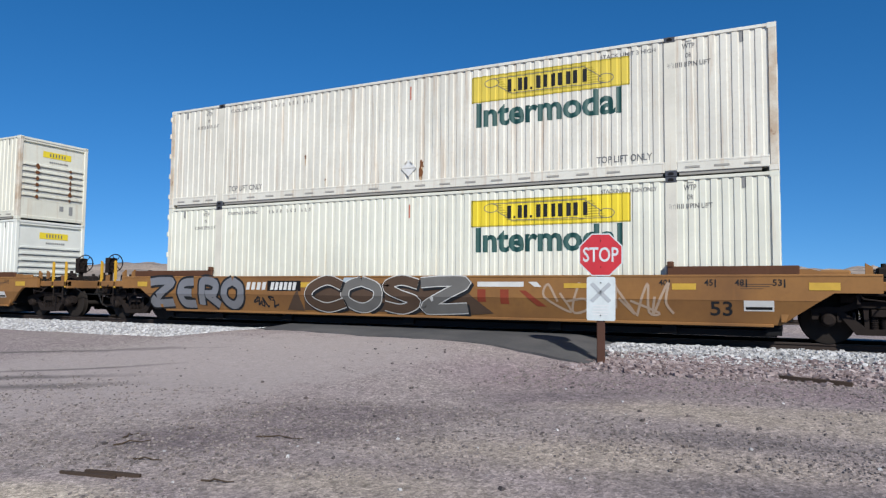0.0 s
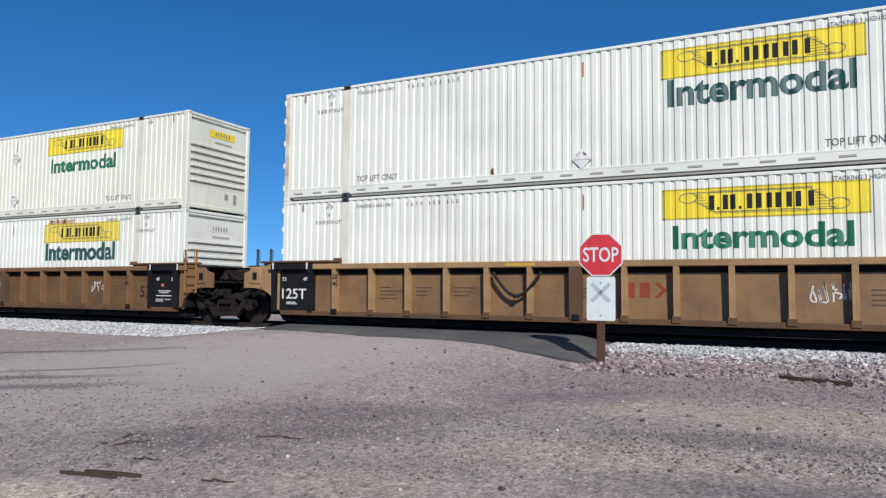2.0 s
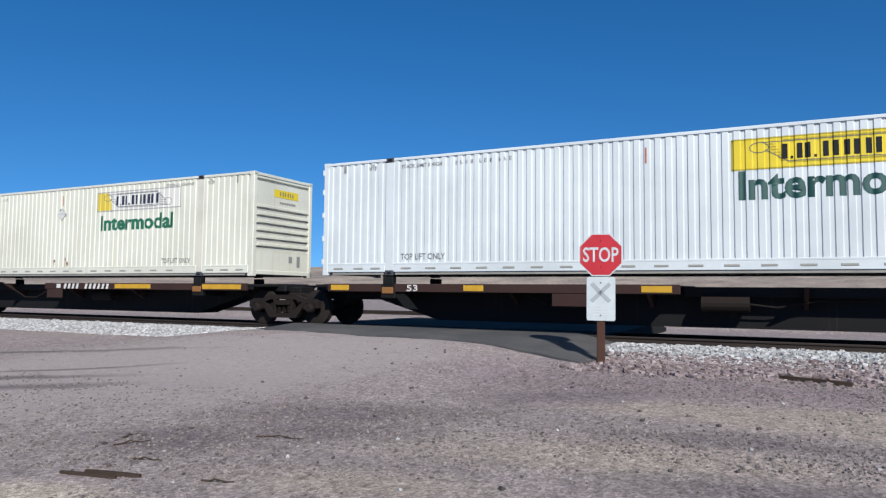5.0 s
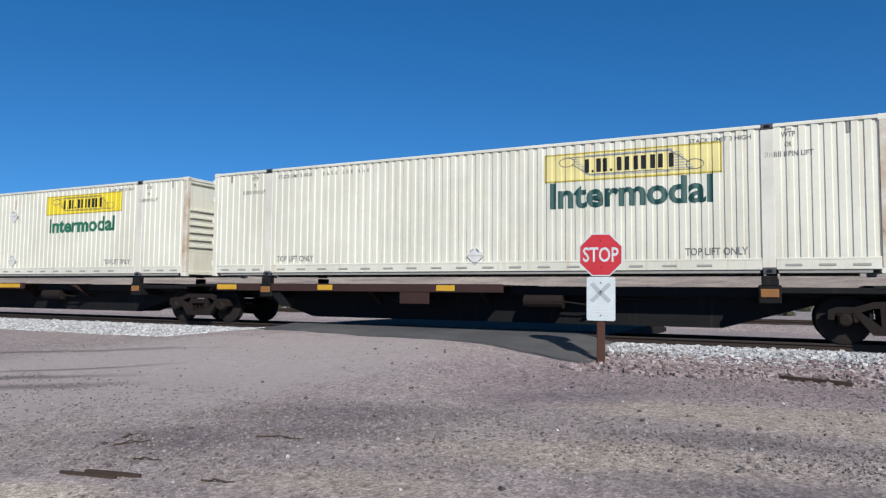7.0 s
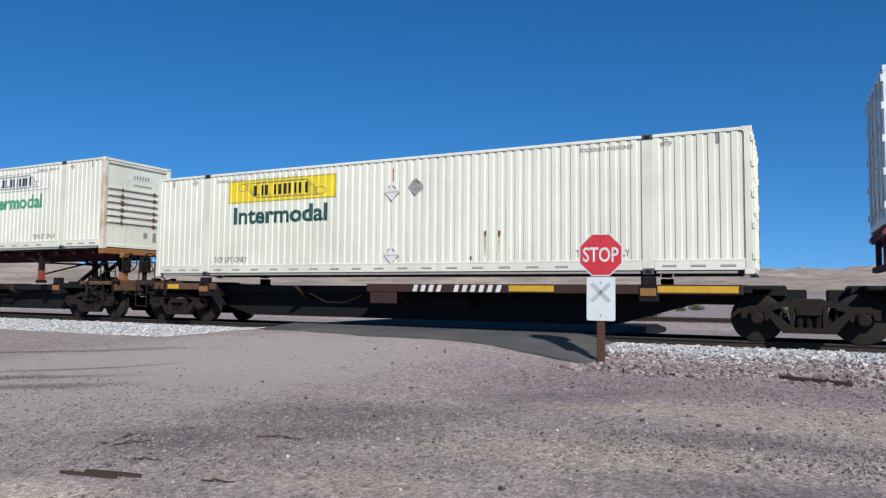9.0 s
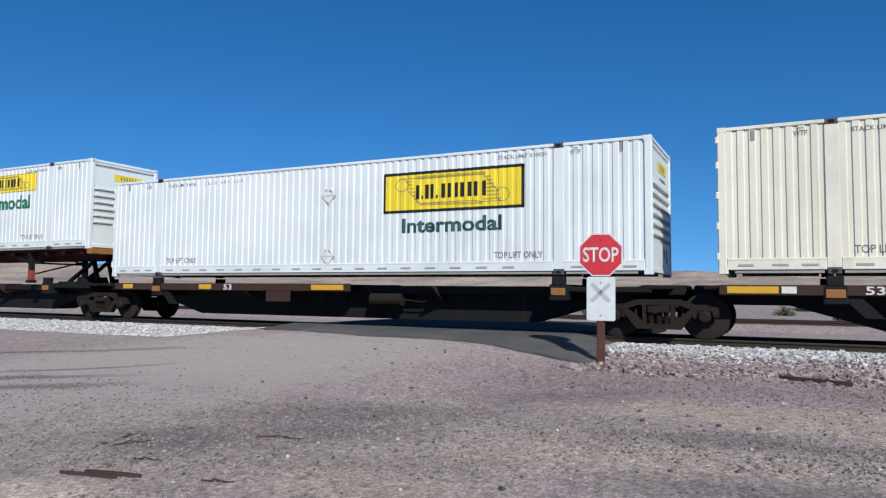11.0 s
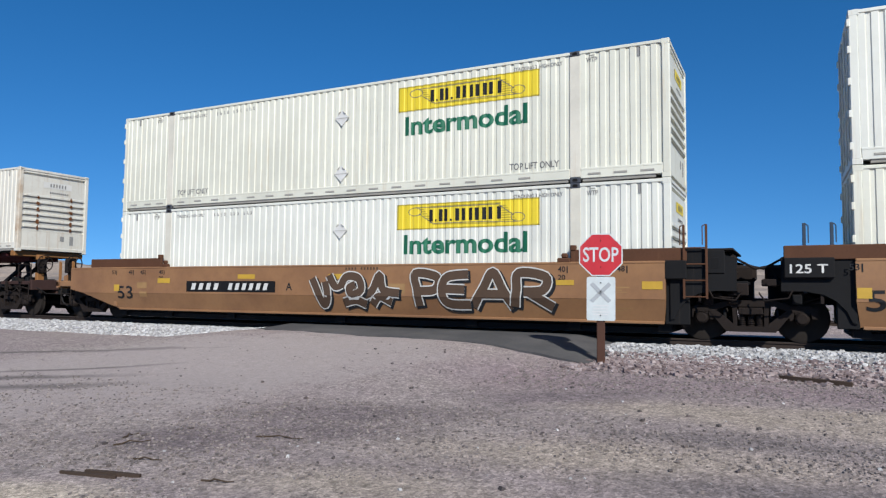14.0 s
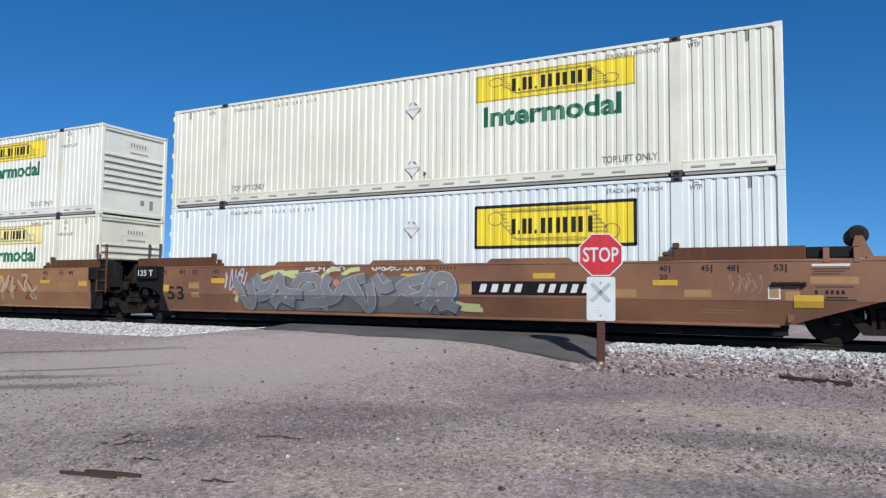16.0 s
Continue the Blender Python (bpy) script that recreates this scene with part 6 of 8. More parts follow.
    for k, kind in ((-1, left), (1, right)):
        f = (lambda a: LENGTH + a) if k > 0 else (lambda a: -a)
        seg = lambda a, b: sorted((f(a), f(b)))
        if kind == "coupler":
            s = Shape().block(*seg(-0.9, 0.78), -0.4, 0.4, 0.72, 1.06, 0.02)
            s.block(*seg(-0.9, 0.80), -1.28, 1.28, 1.04, 1.16, 0.015)
            s.block(*seg(0.70, 0.82), -1.30, 1.30, 0.86, 1.2, 0.015)
            part("platform", s, M_TAN_DIRTY if seed % 2 else M_MAROON, car, "rusty end platform")
            s = Shape()
            for a in (0.05, 0.72):
                s.rod((f(a), -1.27, 1.15), (f(a), -1.27, 1.72), 0.016, 6)
            s.rod((f(0.05), -1.27, 1.72), (f(0.72), -1.27, 1.72), 0.016, 6)
            s.rod((f(0.05), -1.27, 1.45), (f(0.72), -1.27, 1.45), 0.012, 6)
            part("hand_rail", s, M_TRUCK, car)
            sill_step(car, f, 0.28, M_TRUCK)
            clutter(car, f, -0.7, 0.8, 1.1, seed)
            if k > 0:
                brake_wheel(car, f(0.95), -0.95, 1.75, M_TRUCK)
                part("brake_post", Shape().block(*seg(0.66, 0.80), -1.1, -0.85, 1.1, 2.05, 0.02), M_GRAB, car)
            else:
                brake_wheel(car, f(0.95), -0.7, 1.75, M_BLACK)
            coupler(car, f(0.80), k)
            truck(car, f(-0.70))
        elif kind:
            s = Shape().block(*seg(-0.4, 0.55), -0.55, 0.55, 0.86, 1.10, 0.04)
            s.block(*seg(-0.3, 0.30), -1.2, 1.2, 1.0, 1.08, 0.02)
            part("articulation", s, M_BLACK, car)
            if kind == "joint_truck":
                truck(car, f(truck_at))
    return car


GEAR = 12.9


def chassis(label, bright):
    """A trailer chassis that carries a container; origin as the container's, on the spine car's deck."""
    t = thing("trailer_chassis", label, "trailer chassis", "trailers on the train")
    zb = 2.18 - 1.10
    s = Shape()
    for y in (-0.48, 0.48):
        s.block(0.1, LENGTH - 0.2, y - 0.06, y + 0.06, zb - 0.30, zb - 0.02, 0.01)
    for i in range(18):
        s.block(0.3 + i * 0.9, 0.38 + i * 0.9, -1.15, 1.15, zb - 0.14, zb - 0.04)
    part("frame", s, M_CHASSIS, t, "dark red steel chassis frame")
    s = Shape()
    s.block(0.0, LENGTH - 0.05, -0.86, -0.78, zb - 0.17, zb - 0.01, 0.01)
    s.block(0.0, LENGTH - 0.05, 0.78, 0.86, zb - 0.17, zb - 0.01, 0.01)
    part("side_rail", s, M_CHASSIS, t)
    part("nose_beam", Shape().block(LENGTH - 0.1, LENGTH + 0.12, -1.28, 1.28, zb - 0.16, zb + 0.03, 0.02), M_GRAB, t, "rusty orange front beam")
    s = Shape().block(0.0, 0.14, -1.2, 1.2, zb - 0.2, zb - 0.02, 0.015)
    for y in (-0.62, 0.62):
        s.block(0.02, 0.12, y - 0.06, y + 0.06, zb - 0.75, zb - 0.15, 0.01)
    s.block(0.0, 0.12, -1.15, 1.15, zb - 0.80, zb - 0.68, 0.015)
    rear = part("rear_bumper", s, M_CHASSIS, t)
    s = Shape()
    for y in (-1.22, -1.05, 1.05, 1.22):
        s.block(-0.03, 0.0, y - 0.05, y + 0.05, zb - 0.17, zb - 0.07, 0.008)
    s.block(-0.02, 0.30, -1.265, -1.24, zb - 0.15, zb - 0.06)
    part("tail_lamp", s, M_RED_LAMP, rear, "red tail lamps")
    s = Shape()
    for x in (3.05, 4.33):
        s.rod((x, -0.95, 0.51), (x, 0.95, 0.51), 0.075, 10)
    for y in (-0.5, 0.5):
        s.block(2.2, 5.2, y - 0.07, y + 0.07, zb - 0.45, zb - 0.28, 0.02)
        for x in (2.4, 3.69, 4.9):
            s.slab([(x - 0.16, zb - 0.44), (x + 0.16, zb - 0.44), (x + 0.07, 0.40), (x - 0.07, 0.40)], "y", y - 0.07, y + 0.07)
    part("axle_set", s, M_CHASSIS, t, "tandem axles and springs")
    prof = [(-0.13, 0.30), (-0.14, 0.42), (-0.125, 0.485), (-0.10, 0.51), (0.10, 0.51), (0.125, 0.485), (0.14, 0.42), (0.13, 0.30)]
    tyre = smooth(Shape().lathe(prof, 30, "y", (0, 0, 0), False).mesh("tyre", M_TREAD), 50)
    rim_out = [(-0.135, 0.305), (-0.12, 0.285), (-0.02, 0.265), (0.06, 0.235), (0.075, 0.20), (0.085, 0.19)]
    hub_mesh = smooth(Shape().lathe([(0.078, 0.205), (0.075, 0.13), (0.0, 0.115), (-0.07, 0.10), (-0.10, 0.06), (-0.105, 0.0)], 18, "y").mesh("hub", M_BLACK), 40)
    rims = {b: smooth(Shape().lathe(rim_out, 24, "y", (0, 0, 0), False).mesh("rim", M_RIM_ALU if b else M_RIM), 40) for b in (True, False)}
    for i, x in enumerate((3.05, 4.33)):
        for y in (-1.08, -0.76, 0.76, 1.08):
            w = part("tyre", tyre, M_TREAD, t, "black rubber tyre")
            w.location = (x, y, 0.51)
            b = bright and i == 1
            rm = part("rim", rims[b], M_RIM_ALU if b else M_RIM, w, "bright metal rim" if b else "cream painted rim")
            if y > 0:
                rm.scale = (1, -1, 1)
            if abs(y) > 1:
                hub = part("hub", hub_mesh, M_BLACK, w, "dark wheel hub")
                hub.scale = rm.scale
    for x in (2.35, 5.05):
        part("mud_flap", Shape().block(x, x + 0.05, -1.22, -0.62, 0.12, 0.82, 0.008), M_TREAD, t)
    s = Shape().block(5.2, 6.0, -0.9, 0.9, zb - 0.75, zb - 0.12, 0.05)
    part("slider_box", s, M_BLACK, t)
    s = Shape()
    s.path([(6.0, -0.6, zb - 0.2), (6.4, -0.65, zb - 0.32), (6.8, -0.6, zb - 0.34), (7.2, -0.5, zb - 0.18)], 0.014, 5)
    part("air_hose", s, M_TREAD, t)
    # landing gear
    s = Shape()
    for y in (-1.0, 1.0):
        s.block(GEAR - 0.075, GEAR + 0.075, y - 0.075, y + 0.075, 0.10, zb - 0.1, 0.01)
        s.beam((GEAR, y, zb - 0.45), (GEAR - 0.85, y, zb - 0.15), 0.05, 0.06)
        s.beam((GEAR, y, zb - 0.45), (GEAR + 0.7, y * 0.5, zb - 0.15), 0.05, 0.06)
        s.block(GEAR - 0.12, GEAR + 0.12, y - 0.12, y + 0.12, 0.0, 0.10, 0.01)
    s.rod((GEAR, -1.0, zb - 0.4), (GEAR, 1.0, zb - 0.4), 0.03, 8)
    s.beam((GEAR, -0.9, 0.3), (GEAR, 0.9, zb - 0.3), 0.04, 0.05)
    lg = part("landing_gear", s, M_BLACK, t)
    for y in (-1.0, 1.0):
        part("leg_band", Shape().block(GEAR - 0.08, GEAR + 0.08, y - 0.08, y + 0.08, 0.10, 0.42, 0.004), M_CHASSIS_RED, lg, "red band")
    return t


def hitch(parent):
    """The folding trailer hitch on the spine car."""
    s = Shape()
    for y in (-0.28, 0.28):
        s.beam((15.35, y, 1.08), (15.05, y, 1.98), 0.10, 0.12, (0, 1, 0))
        s.beam((15.10, y, 1.84), (13.85, y, 1.14), 0.09, 0.11, (0, 1, 0))
    s.block(14.85, 15.5, -0.45, 0.45, 1.96, 2.06, 0.03)
    s.slab([(14.5, 1.05), (14.9, 1.05), (14.75, 1.32), (14.62, 1.32)], "y", -0.5, 0.5)
    s.block(13.5, 14.2, -0.45, 0.45, 1.04, 1.16, 0.02)
    part("trailer_hitch", s, M_BLACK, parent, "raised black trailer hitch")


# ---- the train ----
MOVERS = []
LOW, HIGH, FLAT, RIDING = 0.385, 3.285, 1.30, 2.185


def place(ob, u, z):
    """Sets a thing on the train: u along the train, z over the rail."""
    ob.location = (u, TRACK_Y, RAIL_Z + z)
    MOVERS.append((ob, u, RAIL_Z + z))
    return ob


UPPER, LOWER = (8.08, 2.06, 0), (8.08, 0.62, 0)
U = dict(Z=-39.6, A=-16.21, B=7.09, C=26.83, D=46.39, E=67.35, K=85.84, F=102.97, G=120.16, TA=137.1, H=155.74, TB=174.05, J=191.34, I=208.74, TC=226.03, P=247.27, Q=266.59, O=285.91)

# smooth-sided orange well cars
car_z = place(smooth_well("weathered orange smooth-sided well car with graffiti", 1.29, M_ORANGE, "coupler", "coupler", 0.17, "well cars"), U["Z"], 0)
car_a = place(smooth_well("orange smooth-sided well car with large silver graffiti", 1.29, M_ORANGE, "coupler", "coupler", 0.17, "well cars"), U["A"], 0)
# ribbed tan well cars
car_b = place(ribbed_well("dusty tan ribbed well car with white scrawls", "coupler", "joint_truck", "well cars", M_TAN_DIRTY, M_TAN_DULL, M_PANEL_DULL), U["B"], 0)
car_c = place(ribbed_well("dusty tan ribbed well car, middle unit with hanging cable", "joint", "joint_truck", "well cars", M_TAN_DIRTY, M_TAN, M_PANEL), U["C"], 0)
car_d = place(ribbed_well("dusty brown ribbed well car, end unit with brake platform", "joint", "coupler", "well cars", M_TAN_DIRTY, M_TAN_DULL, M_PANEL_DULL), U["D"], 0)
# spine cars
SPINES = {}
for _k, _l, _r, _lab, _seed, _t in (("E", "coupler", "joint_truck", "black and maroon spine car, end unit", 1, 0.9), ("K", "joint", "joint_truck", "black and maroon spine car, inner unit", 2, 0.3), ("F", "joint", "joint_truck", "black and maroon spine car, inner unit", 3, 0.34), ("G", "joint", "joint_truck", "black and maroon spine car, inner unit", 4, 0.14), ("TA", "joint", "coupler", "maroon spine car carrying a trailer", 5, 0), ("H", "coupler", "joint_truck", "black and maroon spine car, end unit", 6, 0.9), ("TB", "joint", "joint_truck", "maroon spine car carrying a trailer", 7, 0.4), ("J", "joint", "joint_truck", "black and maroon spine car, inner unit", 8, 0.06), ("I", "joint", "joint_truck", "black and maroon spine car, inner unit", 9, 0.2), ("TC", "joint", "coupler", "maroon spine car carrying a trailer", 10, 0)):
    SPINES[_k] = place(spine_car(_lab, _l, _r, "spine cars", _seed, _t, _k), U[_k], 0)
    if _k[0] == "T":
        hitch(SPINES[_k])
        place(chassis("dark red trailer chassis with twin axles on a spine car", _k == "TC"), U[_k] - (0.35 if _k == "TC" else 0), 1.10)
# smooth brown well cars
car_p = place(smooth_well("brown smooth-sided well car with outlined graffiti", 1.57, M_BROWN, "coupler", "joint_truck", 0.26, "well cars"), U["P"], 0)
car_q = place(smooth_well("brown smooth-sided well car with faded red emblem", 1.57, M_BROWN, "joint", "joint_truck", 0.26, "well cars"), U["Q"], 0)
car_o = place(smooth_well("russet smooth-sided well car with blue-grey graffiti", 1.57, M_RUSSET, "joint", "coupler", 0.26, "well cars"), U["O"], 0)

# containers: what sets each apart
place(container("cream freight container with rusty end ribs, upper of a stack", 1, end_rust=True), U["Z"], HIGH)
place(container("white corrugated freight container, lower of a stack", 2), U["Z"], LOW)
place(container("rust-streaked cream freight container with ochre panel, upper of stack", 4, "aged", "dark", (LOWER,), True, True, spots=((4.95, 1.15, 0.05), (5.0, 0.22, 0.08), (8.42, 0.70, 0.09), (8.40, 0.5, 0.12), (5.6, 0.5, 0.03)), end_logo="white", end_rust=True), U["A"], HIGH)
place(container("cream freight container with yellow company panel, lower of a stack", 0, "yellow", "dark", (), True, True, end_logo="white"), U["A"], LOW)
place(container("cream freight container, yellow panel, two placards, upper of stack", 0, "yellow", "green", (UPPER, LOWER), True, False, spots=((9.65, 0.42, 0.03),)), U["B"], HIGH)
place(container("white freight container with rusted ochre panel, lower of stack", 2, "aged", "dark", (), True, True, spots=((10.1, 2.72, 0.06), (10.4, 2.70, 0.1), (10.75, 2.70, 0.09), (6.1, 1.45, 0.04)), end_logo="white", stains=((9.95, 2.42, 11.25, 2.80),)), U["B"], LOW)
place(container("white freight container with one low placard, upper of a stack", 2, "yellow", "dark", ((8.08, 0.5, 0),), True, True, spots=((15.85, 1.0, 0.12), (15.9, 1.6, 0.08), (6.0, 0.38, 0.08)), end_rust=True, stains=((14.9, 0.9, 15.05, 2.0), (15.78, 0.4, 15.95, 2.2))), U["C"], HIGH)
place(container("white freight container with bright green lettering, lower of a stack", 2, "yellow", "green", (), True, True), U["C"], LOW)
place(container("rust-spotted cream freight container with bleached panel, upper of stack", 4, "white", "light", (UPPER, LOWER), True, True, spots=((5.05, 1.35, 0.05), (4.3, 0.36, 0.09), (4.55, 0.36, 0.08), (4.85, 0.38, 0.04), (5.15, 0.38, 0.05), (7.9, 0.45, 0.08), (8.25, 0.5, 0.06)), end_logo="white", end_rust=True), U["D"], HIGH)
place(container("white freight container, yellow panel, grey placard, lower of stack", 0, "yellow", "green", ((8.2, 1.98, 1),), True, False, end_logo="white"), U["D"], LOW)
half_bleached = place(container("cream freight container with half-bleached company panel on a spine car", 0, "white", "green", ((8.08, 2.04, 0),), True, False, spots=((8.3, 0.55, 0.06), (5.6, 0.28, 0.04), (4.0, 0.3, 0.04), (7.75, 0.5, 0.05), (8.4, 0.42, 0.05))), U["E"], FLAT)
part("panel_remnant", laid(("remnant",), lambda: flat_polys([[(0.02, 0.02), (0.70, 0.02), (0.52, LOGO_H - 0.02), (0.02, LOGO_H - 0.02)]], M_YELLOW_OLD), LOGO_X, LOGO_Z, 0.0038), M_YELLOW_OLD, half_bleached, "yellow remnant of the panel")
place(container("pale freight container with yellow company panel on a spine car", 3, "yellow", "dark"), U["K"], FLAT)
place(container("warm cream freight container with yellow panel on a spine car", 1, "yellow", "green", (UPPER, (8.08, 0.55, 0)), True, True, end_logo="white"), U["F"], FLAT)
place(container("streaked cream freight container with faded panel on a spine car", 1, "pale", "dark", ((8.08, 0.45, 0),), False, True, spots=((10.9, 0.48, 0.07), (10.6, 0.45, 0.04)), end_logo="white"), U["G"], FLAT)
place(container("cream freight container with bleached panel riding on a trailer chassis", 0, "white", "light", (UPPER, (8.08, 0.5, 0)), True, False, spots=((9.9, 0.45, 0.04),), end_logo="white", end_rust=True), U["TA"] + 0.1, RIDING)
place(container("cream freight container turned door end back on a spine car", 0, "yellow", "dark", ((8.08, 2.05, 0), (8.75, 2.15, 1), (8.08, 0.5, 0)), True, False, spots=((10.55, 0.95, 0.06), (10.9, 0.95, 0.06), (10.2, 0.4, 0.05)), at_left=True), U["H"], FLAT)
place(container("bluish white freight container riding on a trailer chassis", 3, "yellow", "green", (), False, False), U["TB"], RIDING)
place(container("clean white freight container with black-framed panel on spine car", 3, "yellow", "dark", (UPPER, (8.08, 0.5, 0)), False, False, framed=True), U["J"], FLAT)
place(container("warm cream freight container with clustered placards on a spine car", 1, "yellow", "green", ((7.95, 1.55, 1), (8.35, 1.75, 0), (8.45, 1.35, 1), (8.08, 0.5, 0)), True, False, end_logo="yellow"), U["I"], FLAT)
place(container("rust-streaked cream freight container with bleached panel on a trailer chassis", 4, "white", "light", ((8.08, 0.42, 0),), True, True, spots=((4.6, 0.32, 0.04), (4.9, 0.32, 0.05), (5.3, 0.33, 0.06), (5.5, 0.35, 0.05), (9.2, 0.45, 0.04), (9.4, 0.45, 0.04), (12.6, 0.9, 0.04)), end_logo="white", end_rust=True), U["TC"] - 0.07, RIDING)
place(container("white freight container with two placards, upper of a stack", 0, "yellow", "green", (UPPER, LOWER), False, False), U["P"], HIGH)
place(container("white freight container with yellow panel, lower of a stack", 2, "yellow", "green", (UPPER,), False, False), U["P"], LOW)
place(container("white freight container, low placard, red stripe, upper of stack", 2, "yellow", "green", ((8.08, 0.5, 0),), True, True, end_logo="white"), U["Q"], HIGH)
place(container("cream freight container with pale yellow panel, lower of a stack", 0, "pale", "green", ((8.08, 1.85, 0),), True, True, end_logo="white"), U["Q"], LOW)
place(container("cream freight container with two placards, upper of a stack", 0, "yellow", "green", (UPPER, LOWER), False, False, spots=((8.4, 0.45, 0.06),)), U["O"], HIGH)
place(container("bluish white freight container, black-framed panel, lower of stack", 3, "yellow", None, (UPPER,), False, False, framed=True), U["O"], LOW)

# ---- painted marks and graffiti on the car sides ----
M_SILVER = worn("graffiti_silver", (0.24, 0.245, 0.26), (0.25, 0.25, 0.26), 0.45, 0.2, 2, 0.4)
M_SMOKE = worn("graffiti_grey", (0.17, 0.165, 0.155), (0.15, 0.13, 0.11), 0.6, 0, 2, 0.4)
M_SLATE = worn("graffiti_blue_grey", (0.215, 0.22, 0.225), (0.2, 0.19, 0.18), 0.6, 0, 2, 0.5)
M_UMBER = worn("graffiti_dark_brown", (0.10, 0.065, 0.045), (0.16, 0.1, 0.06), 0.6, 0, 2, 0.4)
M_NAVY_SPRAY = worn("graffiti_navy", (0.085, 0.105, 0.15), (0.14, 0.14, 0.16), 0.6, 0, 2, 0.4)
M_ICE = worn("graffiti_pale_blue", (0.42, 0.50, 0.56), (0.4, 0.42, 0.42), 0.6, 0, 2, 0.4)
M_LIME = worn("graffiti_pale_lime", (0.55, 0.58, 0.27), (0.5, 0.42, 0.2), 0.6, 0, 2, 0.4)
M_CORAL = worn("graffiti_coral", (0.62, 0.2, 0.12), (0.5, 0.2, 0.12), 0.6, 0, 2, 0.4)
M_CHALK = worn("graffiti_white", (0.66, 0.66, 0.63), (0.45, 0.4, 0.34), 0.7, 0, 2, 0.5)
M_GHOST = worn("graffiti_faded_white", (0.44, 0.33, 0.24), (0.4, 0.26, 0.14), 0.7, 0, 2, 0.6)
M_PATCH = worn("paint_patch_tan", (0.38, 0.23, 0.105), (0.30, 0.165, 0.075), 0.6, 0, 2, 0.4)


def bent(pts, steps=5):
    """A smooth line through the points."""
    p = [pts[0]] + list(pts) + [pts[-1]]
    out = []
    for i in range(1, len(p) - 2):
        for k in range(steps):
            t = k / steps
            q = []
            for a in (0, 1):
                p0, p1, p2, p3 = p[i - 1][a], p[i][a], p[i + 1][a], p[i + 2][a]
                q.append(0.5 * (2 * p1 + (p2 - p0) * t + (2 * p0 - 5 * p1 + 4 * p2 - p3) * t * t + (3 * p1 - p0 - 3 * p2 + p3) * t ** 3))
            out.append(tuple(q))
    return out + [pts[-1]]


def band(pts, w):
    """One unbroken strip of width w along a line, as quads."""
    n = len(pts)
    rim = []
    for i in range(n):
        a, b = pts[max(0, i - 1)], pts[min(n - 1, i + 1)]
        d = math.hypot(b[0] - a[0], b[1] - a[1]) or 1
        nx, nz = -(b[1] - a[1]) / d * w / 2, (b[0] - a[0]) / d * w / 2
        rim.append(((pts[i][0] + nx, pts[i][1] + nz), (pts[i][0] - nx, pts[i][1] - nz)))
    return [[rim[i][0], rim[i][1], rim[i + 1][1], rim[i + 1][0]] for i in range(n - 1)]


def on_car(car, name, polys, mid, lift, material, label=""):
    """Paint on a smooth car side that folds at the height mid."""
    s = Shape()
    for i, p in enumerate(polys):
        s.face(*[(x, -2e-5 * i, z) for x, z in p])
    bm = bmesh.new()
    me = s.mesh(name, material, False)
    bm.from_mesh(me)
    bmesh.ops.bisect_plane(bm, geom=bm.verts[:] + bm.edges[:] + bm.faces[:], dist=1e-5, plane_co=(0, 0, mid), plane_no=(0, 0, 1))
    for v in bm.verts:
        v.co.y += (-1.49 if v.co.z >= mid - 1e-4 else -1.485 + 0.34 * (mid - v.co.z)) - lift
        v.co.z = max(v.co.z, 0.36)
    bm.to_mesh(me)
    bm.free()
    return part(name, me, material, car, label)


STACKED = {}


def letter_form(car, strokes, x, z, w, h, thick, mid, fill, line, label="", edge=0.05, lift=0.003, shadow=None):
    """One sprayed letter-like form: fat bent strokes with an outline."""
    lines = [bent([(x + a * w, z + b * h) for a, b in st]) for st in strokes]
    STACKED[car.name] = STACKED.get(car.name, 0) + 1
    lift += 0.007 * (STACKED[car.name] % 3)
    for i, l in enumerate(lines):
        if shadow:
            on_car(car, "graffiti_shadow", band([(a + 0.06, b - 0.05) for a, b in l], thick + edge * 2.4), mid, lift - 0.003 + 0.0009 * i, shadow)
        on_car(car, "graffiti_outline", band(l, thick + edge * 2), mid, lift + 0.0009 * i, line)
        on_car(car, "graffiti_fill", band(l, thick), mid, lift + 0.003 + 0.0009 * i, fill, label)


